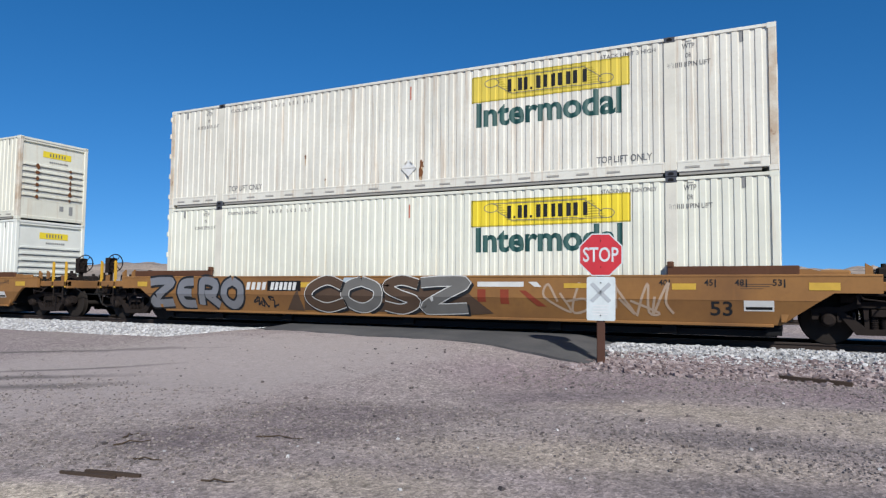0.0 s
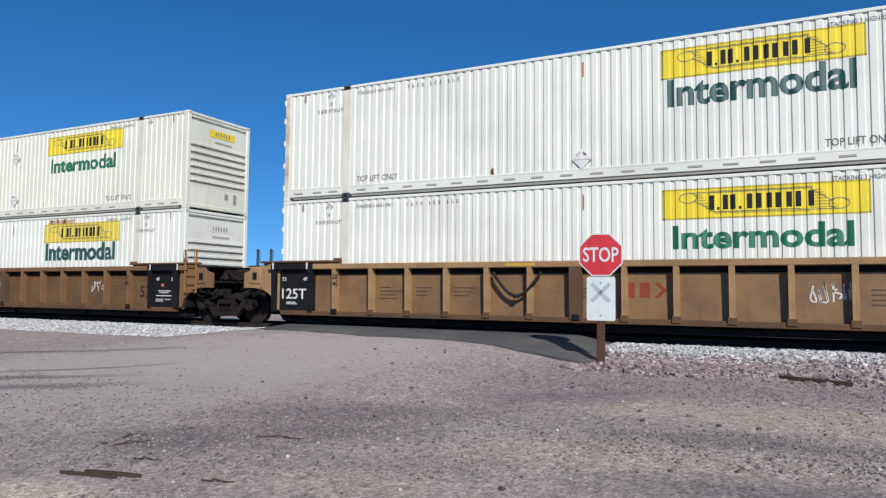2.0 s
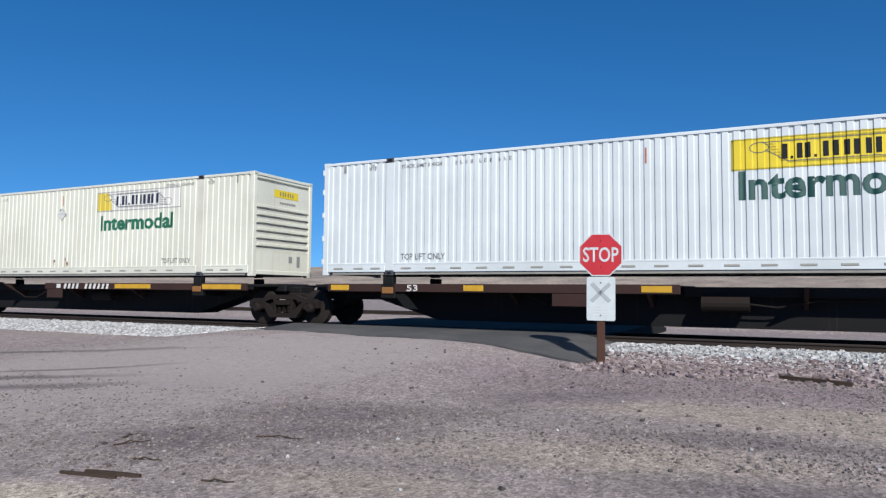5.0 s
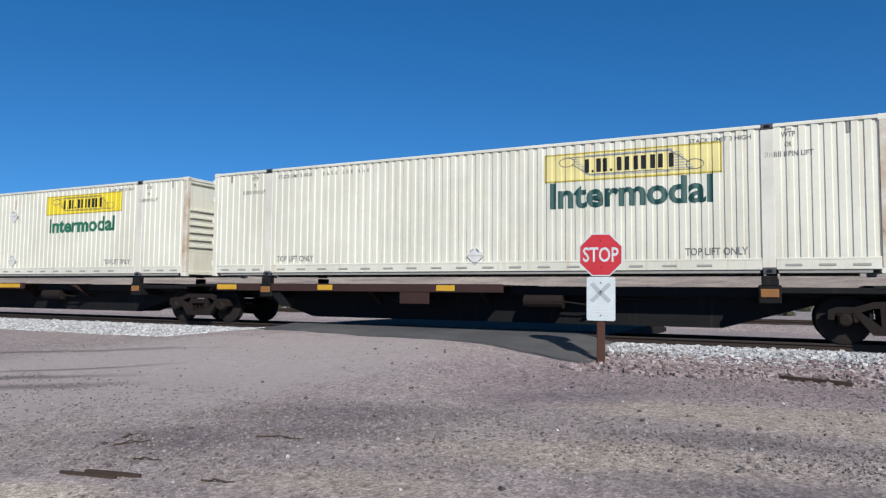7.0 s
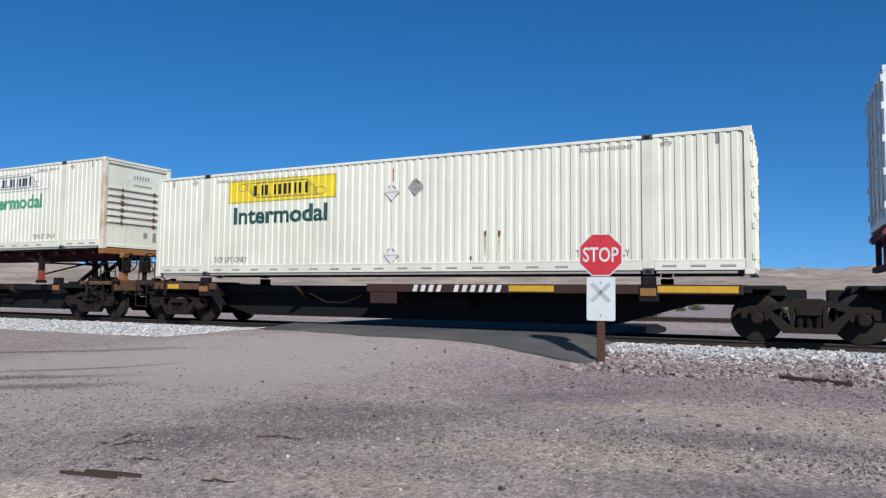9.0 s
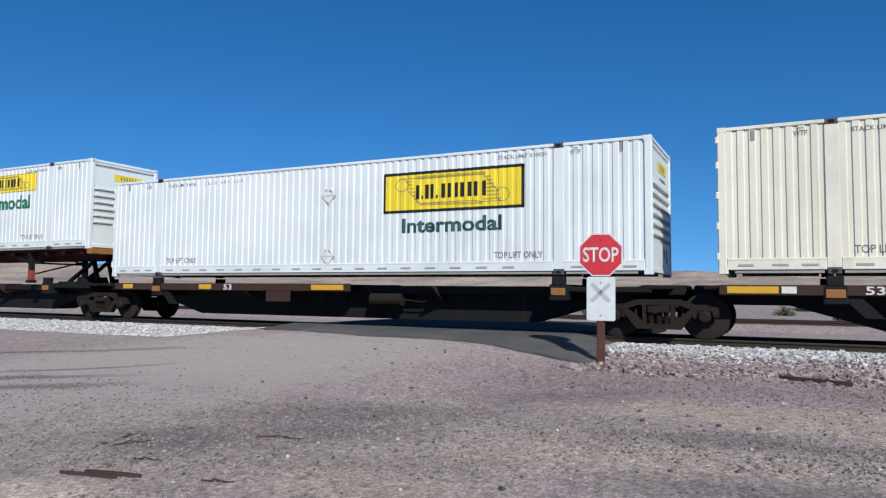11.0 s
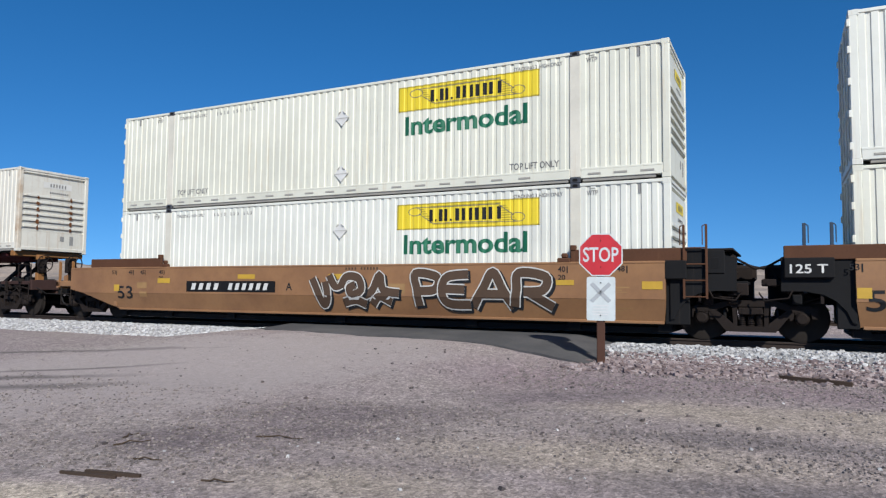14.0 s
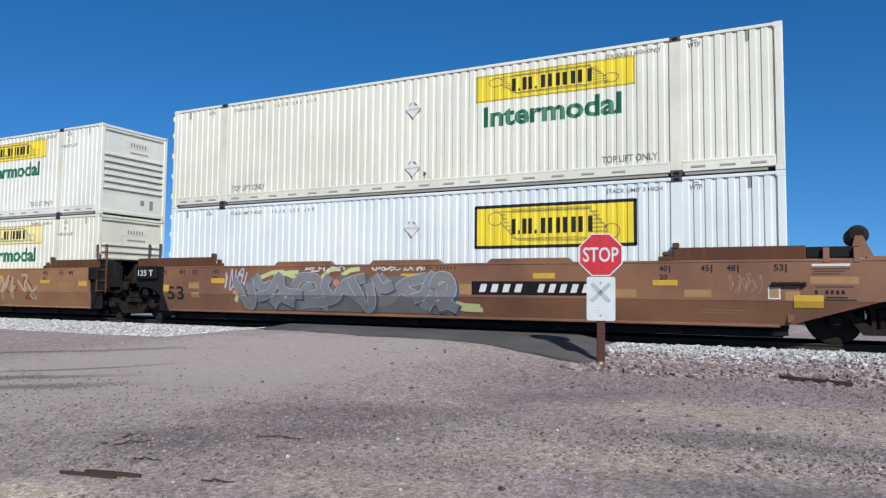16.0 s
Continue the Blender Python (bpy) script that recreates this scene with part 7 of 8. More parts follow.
FORMS = {
    "zag": [[(0.05, 0.9), (0.5, 0.95), (0.95, 0.9), (0.5, 0.5), (0.1, 0.1), (0.5, 0.08), (0.95, 0.12)]],
    "fork": [[(0.85, 0.92), (0.3, 0.85), (0.15, 0.5), (0.3, 0.12), (0.9, 0.08)], [(0.2, 0.52), (0.75, 0.5)]],
    "arch": [[(0.1, 0.05), (0.15, 0.5), (0.2, 0.95), (0.75, 0.85), (0.7, 0.5), (0.3, 0.45)], [(0.4, 0.45), (0.9, 0.05)]],
    "loop": [[(0.5, 0.95), (0.12, 0.75), (0.1, 0.3), (0.5, 0.06), (0.88, 0.3), (0.9, 0.72), (0.5, 0.95)]],
    "hook": [[(0.9, 0.8), (0.55, 0.98), (0.15, 0.7), (0.12, 0.3), (0.5, 0.05), (0.95, 0.22)]],
    "wave": [[(0.9, 0.85), (0.5, 0.98), (0.15, 0.78), (0.45, 0.52), (0.85, 0.3), (0.5, 0.05), (0.08, 0.15)]],
    "peak": [[(0.05, 0.02), (0.3, 0.55), (0.5, 0.98), (0.72, 0.5), (0.95, 0.02)], [(0.25, 0.38), (0.78, 0.38)]],
    "shard": [[(0.0, 0.85), (0.2, 0.4), (0.35, 0.02), (0.5, 0.3), (0.42, 0.75)], [(0.55, 0.95), (0.75, 0.6), (1.0, 0.7)]],
    "coil": [[(0.1, 0.6), (0.3, 0.9), (0.7, 0.85), (0.8, 0.5), (0.5, 0.35), (0.4, 0.55), (0.6, 0.65)], [(0.2, 0.1), (0.6, 0.18), (0.95, 0.05)]],
    "spike": [[(0.0, 0.3), (0.3, 0.45), (0.5, 0.95), (0.6, 0.5), (1.0, 0.4)], [(0.3, 0.05), (0.5, 0.3), (0.8, 0.12)]],
    "branch": [[(0.0, 0.15), (0.4, 0.3), (0.6, 0.7), (1.0, 0.9)], [(0.35, 0.3), (0.2, 0.65), (0.3, 0.95)], [(0.55, 0.6), (0.8, 0.4), (1.0, 0.1)]],
    "stem": [[(0.3, 0.02), (0.25, 0.5), (0.2, 0.95), (0.8, 0.85), (0.75, 0.5), (0.3, 0.45)]],
}


def scribble(car, seed, x0, x1, z0, z1, n, w, mid, material, label, name="scrawl"):
    r = random.Random(seed)
    polys = []
    x = x0
    for i in range(n):
        pts = [(x + r.uniform(-0.3, 1.1) * (x1 - x0) / n, r.uniform(z0, z1)) for _ in range(5)]
        polys += band(bent(pts), w)
        x += (x1 - x0) / n
    return on_car(car, name, polys, mid, 0.004, material, label)


def text_on_car(car, text, x, z, w, h, mid, material, label=""):
    """Letters on a smooth side, bent over its fold."""
    me = lettering_mesh(text, w, h, material).copy()
    bm = bmesh.new()
    bm.from_mesh(me)
    bmesh.ops.translate(bm, verts=bm.verts, vec=(x, 0, z))
    bmesh.ops.bisect_plane(bm, geom=bm.verts[:] + bm.edges[:] + bm.faces[:], dist=1e-5, plane_co=(0, 0, mid), plane_no=(0, 0, 1))
    for v in bm.verts:
        v.co.y = (-1.49 if v.co.z >= mid - 1e-4 else -1.485 + 0.34 * (mid - v.co.z)) - 0.006
    bm.to_mesh(me)
    bm.free()
    return part("lettering", me, material, car, label)


def rect(x0, z0, x1, z1):
    return [(x0, z0), (x1, z0), (x1, z1), (x0, z1)]


def yellow_marks(car, places, mid):
    for x0, z0, x1, z1 in places:
        on_car(car, "reflector", [rect(x0, z0, x1, z1)], mid, 0.008, M_STRIPE, "yellow reflector patch")


def side_numbers(car, pairs, z, y=-1.4955, h=0.12):
    for text, x in pairs:
        car_text(car, text, x, z, 0.16, h, y, M_INK)
        car_marks(car, "tick", [(x + 0.19, z - 0.03, x + 0.215, z + h)], y, M_INK)


# orange car with silver graffiti
for _c in (car_a, car_z):
    _m = 0.80
    on_car(_c, "number_panel", [rect(3.95, 0.90, 5.05, 1.17)], _m, 0.003, M_BLACK, "black panel with white number bars")
    on_car(_c, "serial_bar", slanted(3.22, 0.93, 4, 0.12, 0.20, 0.06, 0.2, ()) + slanted(4.05, 0.93, 6, 0.10, 0.20, 0.045, 0.2, ()), _m, 0.006, M_WHITE)
    yellow_marks(_c, [(-0.95, 1.0, -0.55, 1.14), (5.05, 1.0, 5.5, 1.13), (9.1, 1.02, 9.45, 1.13), (12.0, 1.02, 12.5, 1.12), (14.2, 1.0, 14.65, 1.12), (16.6, 1.0, 17.1, 1.14)], _m)
    on_car(_c, "white_patch", [rect(10.0, 1.04, 11.1, 1.15), [(11.2, 1.15), (11.35, 1.04), (11.5, 1.04), (11.4, 1.15)]], _m, 0.004, M_WHITE, "white lettering remains")
    for _e in (rect(10.0, 0.70, 10.2, 0.98), rect(10.55, 0.66, 10.75, 0.98), [(11.0, 0.96), (11.15, 0.96), (11.6, 0.62), (11.4, 0.62)]):
        on_car(_c, "emblem", [_e], _m, 0.004, M_EMBLEM_RED, "faded dark red block")
    text_on_car(_c, "53", 14.90, 0.50, 0.40, 0.28, _m, M_INK, "large black number")
    side_numbers(_c, (("40", 13.95), ("45", 14.80), ("48", 15.35), ("53", 16.0)), 1.08)
    _b = on_car(_c, "data_plate", [rect(15.5, 0.60, 16.02, 0.80)], _m, 0.004, M_WHITE, "white-edged data plate")
    on_car(_b, "plate_field", [rect(15.53, 0.70, 15.74, 0.78), rect(15.77, 0.70, 15.99, 0.78), rect(15.53, 0.625, 15.99, 0.68)], _m, 0.006, M_BLACK)
    on_car(_c, "print_bar", [rect(15.45, 1.10, 16.0, 1.115), rect(15.45, 1.06, 15.95, 1.075), rect(15.45, 1.02, 15.85, 1.03)], _m, 0.003, M_UMBER)
for _f, _x, _w in (("zag", -0.55, 1.15), ("fork", 0.60, 0.85), ("arch", 1.40, 0.95), ("loop", 2.30, 0.80)):
    letter_form(car_a, FORMS[_f], _x + 0.1, 0.46, _w * 0.86, 0.74, 0.22, 0.80, M_SILVER, M_INK, "silver letter outlined in black", 0.06, 0.009)
scribble(car_a, 5, 3.5, 4.3, 0.46, 0.76, 5, 0.045, 0.80, M_INK, "small black tag")
for _f, _x, _w, _m2 in (("hook", 5.2, 1.25, M_UMBER), ("loop", 6.35, 1.1, M_SMOKE), ("wave", 7.45, 1.15, M_UMBER), ("zag", 8.5, 1.3, M_SMOKE)):
    letter_form(car_a, FORMS[_f], _x, 0.46, _w, 0.74, 0.22, 0.80, _m2, M_CHALK, "grey and brown letter with white outline", 0.022, 0.010, M_INK)
on_car(car_a, "graffiti_fill", [[(5.1, 0.42), (9.75, 0.42), (9.75, 1.0), (8.6, 1.2), (7.4, 1.1), (6.3, 1.22), (5.2, 1.0)]], 0.80, 0.0045, M_UMBER, "dark brown ground of the piece")
on_car(car_a, "graffiti_fill", [[(4.55, 0.42), (5.1, 0.40), (4.95, 0.95)], [(9.7, 0.95), (10.35, 0.44), (9.8, 0.40)]], 0.80, 0.008, M_UMBER)
on_car(car_a, "graffiti_fill", [[(6.3, 1.05), (6.9, 1.05), (6.8, 1.27), (6.4, 1.27)], [(7.7, 1.1), (8.3, 1.2), (8.0, 1.27)]], 0.80, 0.007, M_ICE, "pale blue spray")
scribble(car_a, 9, 11.7, 14.4, 0.45, 1.2, 6, 0.05, 0.80, M_GHOST, "faded white scrawl")

# brown cars
for _c in (car_p, car_q, car_o):
    _m = 0.80
    yellow_marks(_c, [(1.85, 1.10, 2.35, 1.24), (4.9, 1.22, 5.5, 1.34), (7.9, 1.22, 8.5, 1.34), (11.2, 1.22, 11.7, 1.34), (13.72, 1.08, 14.2, 1.19)] + ([] if _c == car_o else [(15.6, 1.0, 16.0, 1.16)]) + [(0.01, 0.86, 0.24, 1.05)], _m)
    side_numbers(_c, (("53", -0.1), ("48", 0.62), ("45", 1.12), ("40", 1.9), ("40", 13.85), ("45", 14.63), ("48", 15.1)) + ((("53", 15.92),) if _c == car_o else ()), 1.36)
    for _x in (1.9, 13.85):
        car_text(_c, "20", _x, 1.19, 0.16, 0.11, -1.4955, M_INK)
    text_on_car(_c, "53", 0.15, 0.63, 0.66, 0.38, _m, M_INK, "large black number")
    on_car(_c, "print_bar", ([] if _c == car_o else [rect(14.6, 1.02, 15.35, 1.05), rect(14.6, 0.97, 15.2, 0.985), rect(14.6, 0.93, 15.3, 0.945), rect(14.6, 0.89, 15.1, 0.9)]) + [rect(14.6, 0.6, 15.4, 0.615), rect(14.6, 0.55, 15.3, 0.565)], _m, 0.003, M_PATCH, "pale lines of small print")
    on_car(_c, "paint_patch", [rect(5.0, 0.9, 5.9, 1.1), rect(9.4, 0.86, 10.1, 1.1), rect(12.9, 0.84, 13.4, 1.0), rect(1.0, 0.95, 1.4, 1.12), rect(1.1, 0.7, 1.4, 0.85)], _m, 0.002, M_PATCH, "lighter touched-up paint patches")
    on_car(_c, "serial_bar", [rect(8.4 + 0.09 * i, 1.44, 8.45 + 0.09 * i, 1.50) for i in range(11) if i != 4], _m, 0.003, M_UMBER)
for _c, _x in ((car_p, 3.0), (car_o, 9.75)):
    _b = on_car(_c, "number_panel", [rect(_x, 0.86, _x + 3.2, 1.16)], 0.80, 0.004, M_BLACK, "black panel with white number bars")
    on_car(_b, "serial_bar", slanted(_x + 0.18, 0.92, 4, 0.15, 0.18, 0.13, 0.3, ()) + slanted(_x + 1.55, 0.92, 6, 0.13, 0.18, 0.115, 0.3, ()), 0.80, 0.007, M_WHITE)
for _c, _t, _x in ((car_p, "A", 6.55), (car_q, "C", 4.95)):
    car_text(_c, _t, _x, 0.92, 0.2, 0.2, -1.4955, M_INK, "black unit letter")
# outlined dark forms on the first brown car
for _f, _x, _w in (("shard", 7.4, 0.95), ("coil", 8.2, 0.85), ("spike", 8.85, 1.1)):
    letter_form(car_p, FORMS[_f], _x, 0.55, _w, 0.80, 0.20, 0.80, M_UMBER, M_CHALK, "dark letter with white outline", 0.028, 0.010, M_INK)
for _f, _x, _w in (("stem", 10.2, 0.95), ("fork", 10.95, 0.95), ("peak", 11.8, 1.1), ("arch", 12.75, 1.1)):
    letter_form(car_p, FORMS[_f], _x, 0.56, _w, 0.82, 0.20, 0.80, M_UMBER, M_CHALK, "dark letter with white outline", 0.028, 0.010, M_INK)
scribble(car_p, 15, 14.4, 15.0, 0.6, 1.2, 3, 0.03, 0.80, M_UMBER, "small dark tag")
# second brown car: black outline tag, red emblem, pale scrawl
letter_form(car_q, [[(0.0, 0.75), (0.15, 0.95), (0.55, 0.9), (0.5, 0.5), (0.2, 0.45), (0.0, 0.6)], [(0.02, 0.55), (0.1, 0.3), (0.35, 0.25), (0.5, 0.02), (0.62, 0.3), (0.75, 0.05), (0.8, 0.4), (0.65, 0.5)], [(0.52, 0.95), (1.0, 0.97), (0.95, 0.6), (0.6, 0.55)]], 2.4, 0.5, 2.2, 1.0, 0.015, 0.80, M_INK, M_INK, "black outlined tag", 0.022)
scribble(car_q, 3, 2.9, 4.5, 1.05, 1.42, 7, 0.03, 0.80, M_INK, "small black tag")
for _e in (rect(7.15, 0.80, 7.55, 1.36), rect(7.75, 0.80, 8.15, 1.36), [(8.30, 0.80), (8.50, 0.80), (8.78, 1.08), (8.50, 1.36), (8.30, 1.36), (8.58, 1.08)], [(8.62, 0.80), (8.82, 0.80), (9.08, 1.08), (8.82, 1.36), (8.62, 1.36), (8.9, 1.08)]):
    on_car(car_q, "emblem", [_e], 0.80, 0.004, M_EMBLEM_RED, "dark red block")
scribble(car_q, 21, 9.1, 13.5, 0.45, 1.36, 10, 0.085, 0.80, M_GHOST, "faded white and pink scrawl")
scribble(car_q, 22, 9.3, 13.3, 0.5, 1.3, 7, 0.05, 0.80, M_EMBLEM_RED, "faded red scrawl")
# third brown car: blue-grey piece with lime flares
for _n, (_x, _z, _l, _a) in enumerate(((3.6, 1.25, 0.9, 0.5), (4.9, 1.2, 0.9, 2.6), (5.6, 1.25, 0.8, 0.9), (6.2, 1.3, 0.7, 0.7), (8.5, 1.22, 0.7, 0.3), (2.7, 0.6, 0.7, 1.2), (9.2, 0.7, 0.8, -0.4), (9.3, 0.55, 0.7, -0.15), (4.3, 1.32, 0.6, 0.35), (4.7, 1.3, 0.7, 2.75))):
    on_car(car_o, "flare", band([(_x, _z), (_x + _l * 0.5 * math.cos(_a), _z + _l * 0.3 * math.sin(_a)), (_x + _l * math.cos(_a), min(1.52, _z + _l * 0.35 * math.sin(_a)))], 0.11), 0.80, 0.0045 + 0.0005 * _n, M_LIME, "pale lime spray flare")
on_car(car_o, "graffiti_fill", [rect(2.95, 0.40, 9.3, 0.98)], 0.80, 0.0105, M_SMOKE, "grey ground of the piece")
on_car(car_o, "graffiti_fill", [[(3.0, 0.98), (3.3, 1.3), (4.0, 1.1), (4.6, 1.25), (5.4, 1.02), (6.2, 1.32), (7.0, 1.2), (7.9, 1.3), (8.8, 1.15), (9.3, 0.98)]], 0.80, 0.0105, M_SMOKE)
for _f, _x, _w in (("shard", 2.7, 1.3), ("spike", 3.5, 1.5), ("coil", 4.6, 1.2), ("branch", 5.4, 1.5), ("shard", 6.5, 1.2), ("branch", 7.0, 1.6), ("spike", 8.2, 1.1), ("coil", 8.7, 0.7)):
    letter_form(car_o, FORMS[_f], _x, 0.48, _w, 0.86, 0.22, 0.80, M_SLATE, M_ICE, "grey letter with pale blue outline", 0.014, 0.012, M_NAVY_SPRAY)
scribble(car_o, 31, 2.4, 3.2, 0.9, 1.5, 5, 0.04, 0.80, M_ICE, "pale blue drips")
scribble(car_o, 32, 5.1, 6.3, 1.40, 1.52, 9, 0.022, 0.80, M_CHALK, "thin white writing strokes")
scribble(car_o, 33, 7.0, 8.6, 1.40, 1.52, 10, 0.022, 0.80, M_CHALK, "thin white writing strokes")
on_car(car_o, "spot", [[(6.05 + 0.1 * math.cos(a), 1.12 + 0.09 * math.sin(a)) for a in np.linspace(0, 5.7, 9)], [(2.75 + 0.09 * math.cos(a), 0.85 + 0.07 * math.sin(a)) for a in np.linspace(0, 5.7, 9)]], 0.80, 0.02, M_CORAL, "coral spray spots")
for _x0, _x1 in ((4.05, 5.95), (7.0, 9.0), (10.1, 12.1)):
    part("top_cap", Shape().slab([(_x0, 1.56), (_x1, 1.56), (_x1 - 0.12, 1.665), (_x0 + 0.12, 1.665)], "y", -1.49, -1.36), M_RUSSET, car_o)
scribble(car_o, 41, 15.15, 15.75, 0.9, 1.32, 6, 0.008, 0.80, M_GHOST, "thin pale scratches")
_s = Shape().lathe([(-1.2, 0.0), (-1.2, 0.12), (-1.17, 0.18), (-0.3, 0.18), (-0.27, 0.1), (-0.27, 0.0)], 18, "y", (LENGTH + 1.15, 0, 2.02))
part("air_tank", _s, M_TRUCK, car_o, "brown round-ended air tank")
part("tank_bracket", Shape().slab([(LENGTH + 1.0, 1.6), (LENGTH + 1.4, 1.6), (LENGTH + 1.22, 2.0), (LENGTH + 1.1, 2.0)], "y", -1.24, -1.2), M_RUSSET, car_o)
_b = part("data_plate", Shape().block(LENGTH + 1.0, LENGTH + 1.75, -1.405, -1.392, 1.22, 1.56, 0.004), M_WHITE, car_o, "white-edged data plate")
part("plate_field", Shape().block(LENGTH + 1.04, LENGTH + 1.36, -1.41, -1.40, 1.28, 1.52).block(LENGTH + 1.40, LENGTH + 1.71, -1.41, -1.40, 1.28, 1.52), M_BLACK, _b)

on_car(car_o, "paint_patch", [rect(14.32, 0.86, 14.82, 1.0), rect(16.51, 1.12, 17.28, 1.25), rect(16.10, 0.81, 16.34, 0.98)], 0.80, 0.003, M_PATCH, "pale touched-up paint patches")
_b = on_car(car_o, "notice_plate", [rect(15.81, 0.83, 16.02, 1.05)], 0.80, 0.006, M_WHITE, "small white-edged notice plate")
on_car(_b, "plate_field", [rect(15.835, 0.855, 15.995, 1.025)], 0.80, 0.008, M_PATCH)
yellow_marks(car_o, [(16.24, 0.68, 16.72, 0.91)], 0.80)
on_car(car_o, "print_bar", [rect(16.54, 1.44, 17.15, 1.485)], 0.80, 0.003, M_WHITE, "white painted line")
on_car(car_o, "print_bar", [rect(16.54 + 0.04 * (k % 2), 1.29 + 0.045 * k, 17.0 + 0.07 * (k % 3), 1.312 + 0.045 * k) for k in range(3)] + [rect(16.6, 1.05, 17.2, 1.075)], 0.80, 0.003, M_UMBER, "lines of small dark print")
on_car(car_o, "print_bar", [rect(16.58 + 0.085 * k, 0.93, 16.63 + 0.085 * k, 1.0) for k in range(6) if k != 1] + [rect(16.76, 0.86, 17.1, 0.885), rect(16.74, 0.815, 17.24, 0.84)], 0.80, 0.003, M_INK, "dark stencilled bars")
part("lever", Shape().rod((15.98, -1.55, 1.12), (16.36, -1.55, 1.12), 0.03, 8).rod((15.89, -1.54, 1.11), (16.42, -1.54, 1.11), 0.014, 6).block(15.88, 15.97, -1.56, -1.488, 1.07, 1.15, 0.01).block(16.38, 16.45, -1.56, -1.488, 1.07, 1.15, 0.01), M_TRUCK, car_o, "dark release lever")
part("guide_mesh", Shape().block(LENGTH + 0.3, LENGTH + 1.15, -1.43, -1.37, 1.60, 1.80, 0.012), M_BLACK, car_o, "black grating behind the guide")
for _x in (16.72, 17.20):
    part("guide_bracket", Shape().block(_x, _x + 0.11, -1.505, -1.36, 1.50, 1.78, 0.012), M_RUSSET, car_o)
part("tool_box", Shape().block(LENGTH + 1.25, LENGTH + 2.3, -1.39, -1.25, 0.95, 1.62, 0.02), M_RUSSET, car_o, "russet box at the platform end")
on_car(car_o, "reflector", [rect(LENGTH + 1.32, 1.0, LENGTH + 1.55, 1.18)], 0.80, -0.094, M_LIME, "pale yellow sticker")
for _x in (13.85, 1.95):
    for _c in (car_p, car_q, car_o):
        part("lock_block", Shape().block(_x - 0.02, _x + 0.26, -1.50, -1.37, 1.55, 1.66, 0.02).block(_x + 0.06, _x + 0.20, -1.48, -1.38, 1.65, 1.76, 0.03), M_GUARD, _c, "cast container lock")

# black joint ends of the brown cars
for _c in (car_q, car_o):
    _b = part("black_panel", Shape().block(-1.15, -0.32, -1.50, -1.40, 1.22, 1.60, 0.02), M_BLACK, _c, "black box with load number")
    car_text(_b, "125 T", -1.05, 1.31, 0.62, 0.17, -1.504, M_WHITE, "white load number")
for _c in (car_p, car_q):
    part("black_panel", Shape().block(LENGTH - 0.12, LENGTH + 0.30, -1.50, -1.40, 1.20, 1.58, 0.02), M_BLACK, _c, "black end box")

# ribbed cars: number bars, scrawls, cable
for _c, _x in ((car_b, 2.27), (car_d, 10.95)):
    car_marks(_c, "number_panel", [(_x - 0.03, 0.87, _x + 0.50, 1.09), (_x + 0.72, 0.87, _x + 1.66, 1.09)], -1.329, M_BLACK, "black panel with white number bars")
    car_polys(_c, "serial_bar", slanted(_x + 0.02, 0.90, 4, 0.06, 0.155, 0.06, 0.25, ()) + slanted(_x + 0.77, 0.90, 6, 0.065, 0.155, 0.075, 0.25, ()), -1.333, M_WHITE)
r_marks = random.Random(77)
for _c, _spots in ((car_b, (5.95, 6.95, 12.2)), (car_c, (12.25,)), (car_d, (6.95,))):
    for _x in _spots:
        _polys = []
        for _k in range(7):
            _a = _x + 0.13 + _k * 0.1
            _polys += band(bent([(_a + r_marks.uniform(-0.06, 0.08), r_marks.uniform(0.78, 1.15)) for _ in range(4)]), 0.03)
        car_polys(_c, "scrawl", _polys, -1.330, M_CHALK, "white spray scrawl")
for _c in (car_b, car_c, car_d):
    for _x, _n in ((2.95, 4), (3.95, 3), (4.95, 3), (7.95, 3), (13.2, 4)):
        for _k in range(_n):
            car_marks(_c, "print_bar", [(_x + 0.12, 1.0 - 0.09 * _k, _x + 0.12 + r_marks.uniform(0.3, 0.65), 1.025 - 0.09 * _k)], -1.329, M_UMBER)
    car_marks(_c, "reflector", [(6.4, 1.50, 7.1, 1.56)], -1.503, M_STRIPE, "yellow reflector strip")
    car_marks(_c, "serial_bar", [(8.1 + 0.1 * i, 1.50, 8.16 + 0.1 * i, 1.56) for i in range(9) if i != 4], -1.503, M_UMBER)
    for _e in (-0.25, LENGTH - 1.25):
        for _k in (0.1, 1.2):
            car_marks(_c, "white_tick", [(_e + _k, 1.47, _e + _k + 0.05, 1.64)], -1.509, M_WHITE)
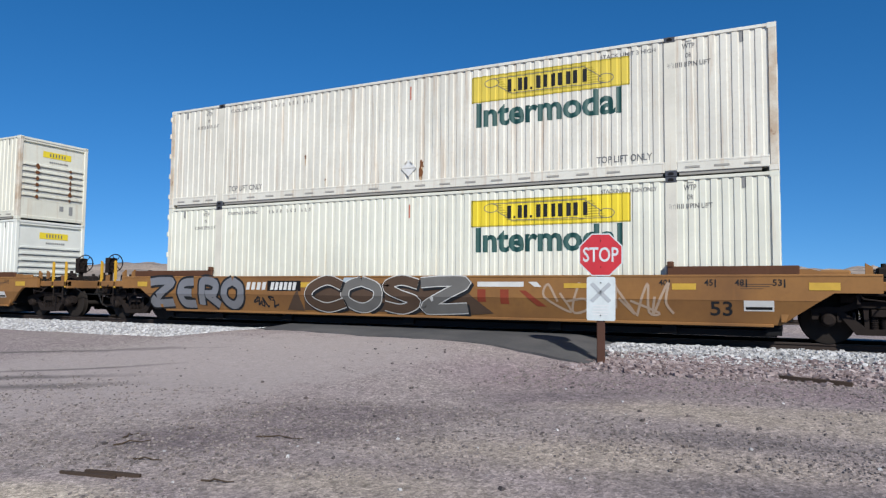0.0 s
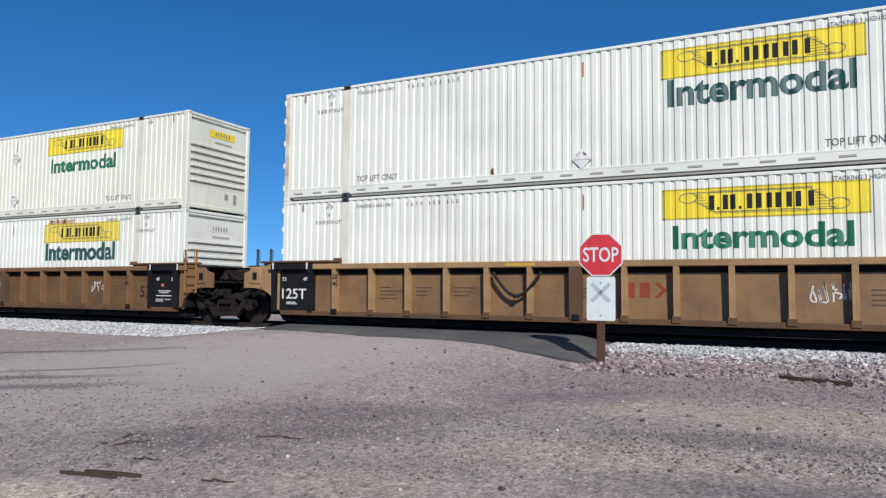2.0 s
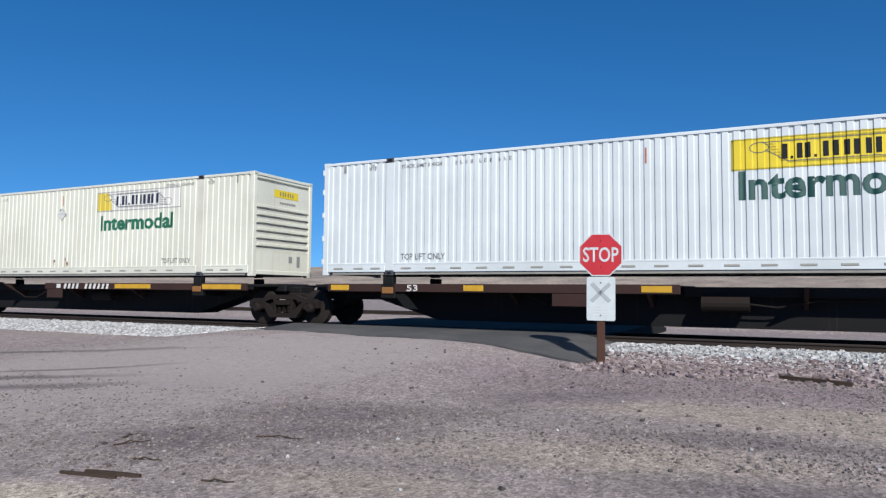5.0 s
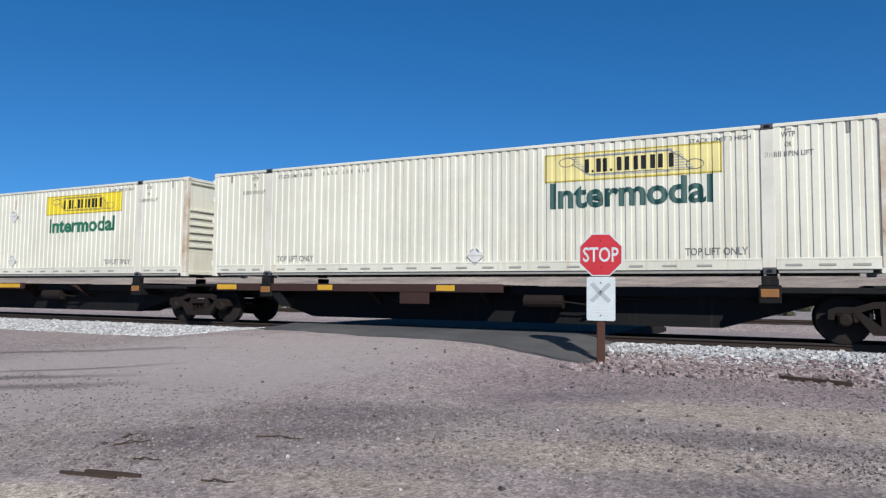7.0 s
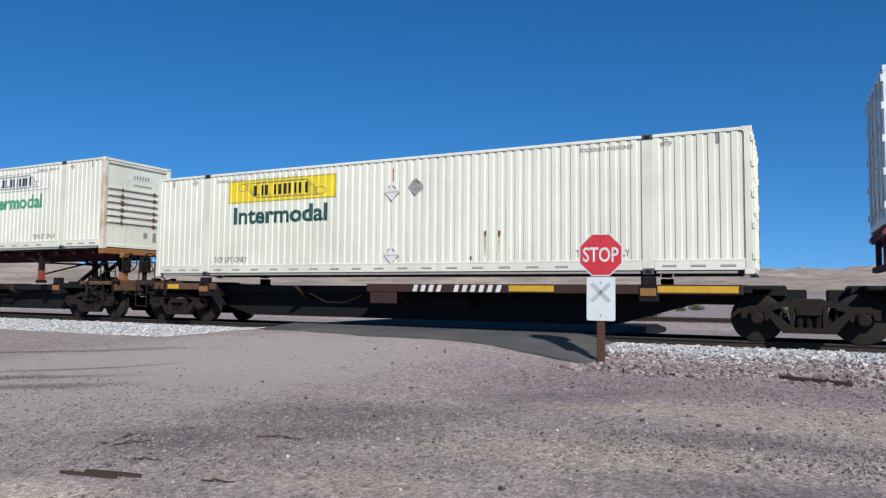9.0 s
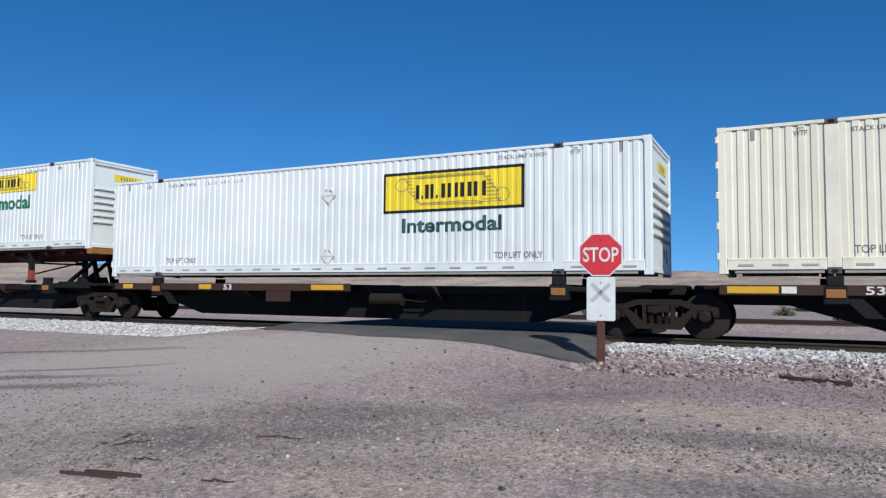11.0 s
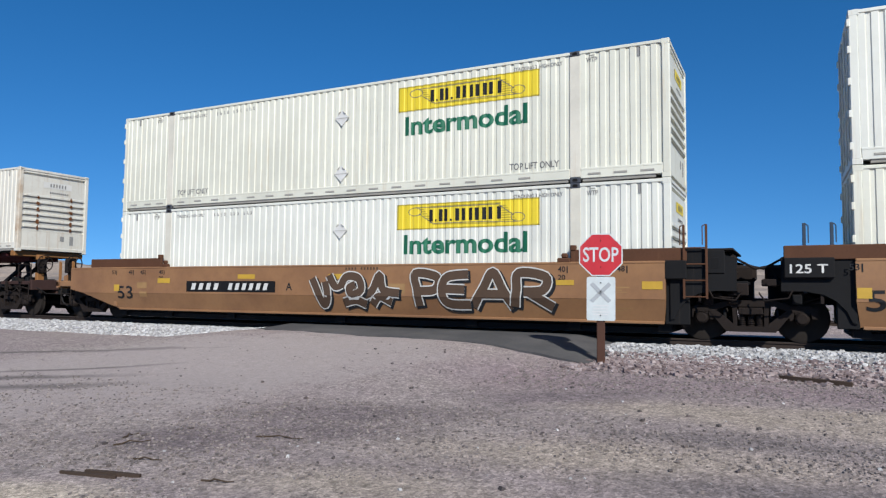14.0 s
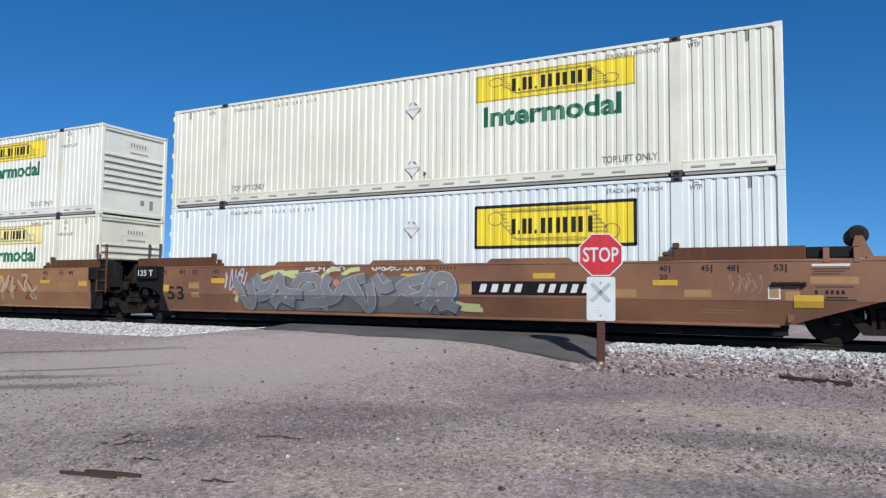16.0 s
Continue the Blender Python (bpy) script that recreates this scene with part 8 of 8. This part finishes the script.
_s = Shape().path([(6.1, -1.45, 1.36)] + bent([(6.1, -1.36), (6.3, -0.95), (6.66, 0)], 1)[:0] + [(6.1 + 1.12 * i / 12, -1.48, 1.36 - 0.52 * math.sin(math.pi * i / 12)) for i in range(1, 12)] + [(7.22, -1.45, 1.36)], 0.035, 8)
part("cable", _s, M_TREAD, car_c, "thick black hanging cable")
part("cable_clip", Shape().block(6.6, 6.72, -1.53, -1.44, 0.79, 0.87, 0.01), M_TREAD, car_c)
for _e in (rect(8.98, 0.83, 9.18, 1.14), rect(9.28, 0.83, 9.48, 1.14), [(9.56, 0.83), (9.66, 0.83), (9.82, 0.985), (9.66, 1.14), (9.56, 1.14), (9.72, 0.985)]):
    car_polys(car_c, "emblem", [_e], -1.329, M_EMBLEM_RED, "faded dark red block")
# white tag on an air tank
_r = random.Random(12)
for _k in range(5):
    car_polys(SPINES["TA"], "scrawl", band(bent([(9.25 + 0.12 * _k + _r.uniform(-0.04, 0.08), _r.uniform(0.67, 0.80)) for _ in range(4)]), 0.016), -0.9185 - 0.001 * _k, M_CHALK, "white spray tag")


# ties: near ones singly, the rest joined
for _i in range(-64, 22):
    _t = part("tie", tie_mesh, M_TIE, main_track)
    _t.location = (_i * 0.495 + 0.02 * math.sin(_i * 7.1), TRACK_Y + 0.03 * math.sin(_i * 3.3), 0.53)
    _q = part("tie_plate", plate_mesh, M_RAIL, _t)
_far = Shape()
for _i in range(-500, 500):
    if not -64 <= _i < 22 and abs(_i) < 420:
        _far.block(_i * 0.495 - 0.115, _i * 0.495 + 0.115, TRACK_Y - 1.3, TRACK_Y + 1.3, 0.34, 0.53)
    _far.block(_i * 0.495 - 0.115, _i * 0.495 + 0.115, 28.3 - 1.3, 28.3 + 1.3, 0.34, 0.53)
tagged(part("ties", _far.mesh("ties", M_TIE, False), M_TIE, main_track, "weathered wooden ties"), kind="stuff")


def motions():
    """The train rolls to the left, slowing slightly; every wheelset turns as it rolls."""
    times = [0.25 * i for i in range(65)]
    for ob, u, z in MOVERS:
        walk(ob, [(t, pose(u - travelled(t), TRACK_Y, z)) for t in times])
    for w, ax in WHEELSETS:
        walk(w, [(i / 30, pose(ax, 0, WHEEL_R, 0, -math.degrees(travelled(i / 30) / WHEEL_R), 0)) for i in range(481)])


motions()
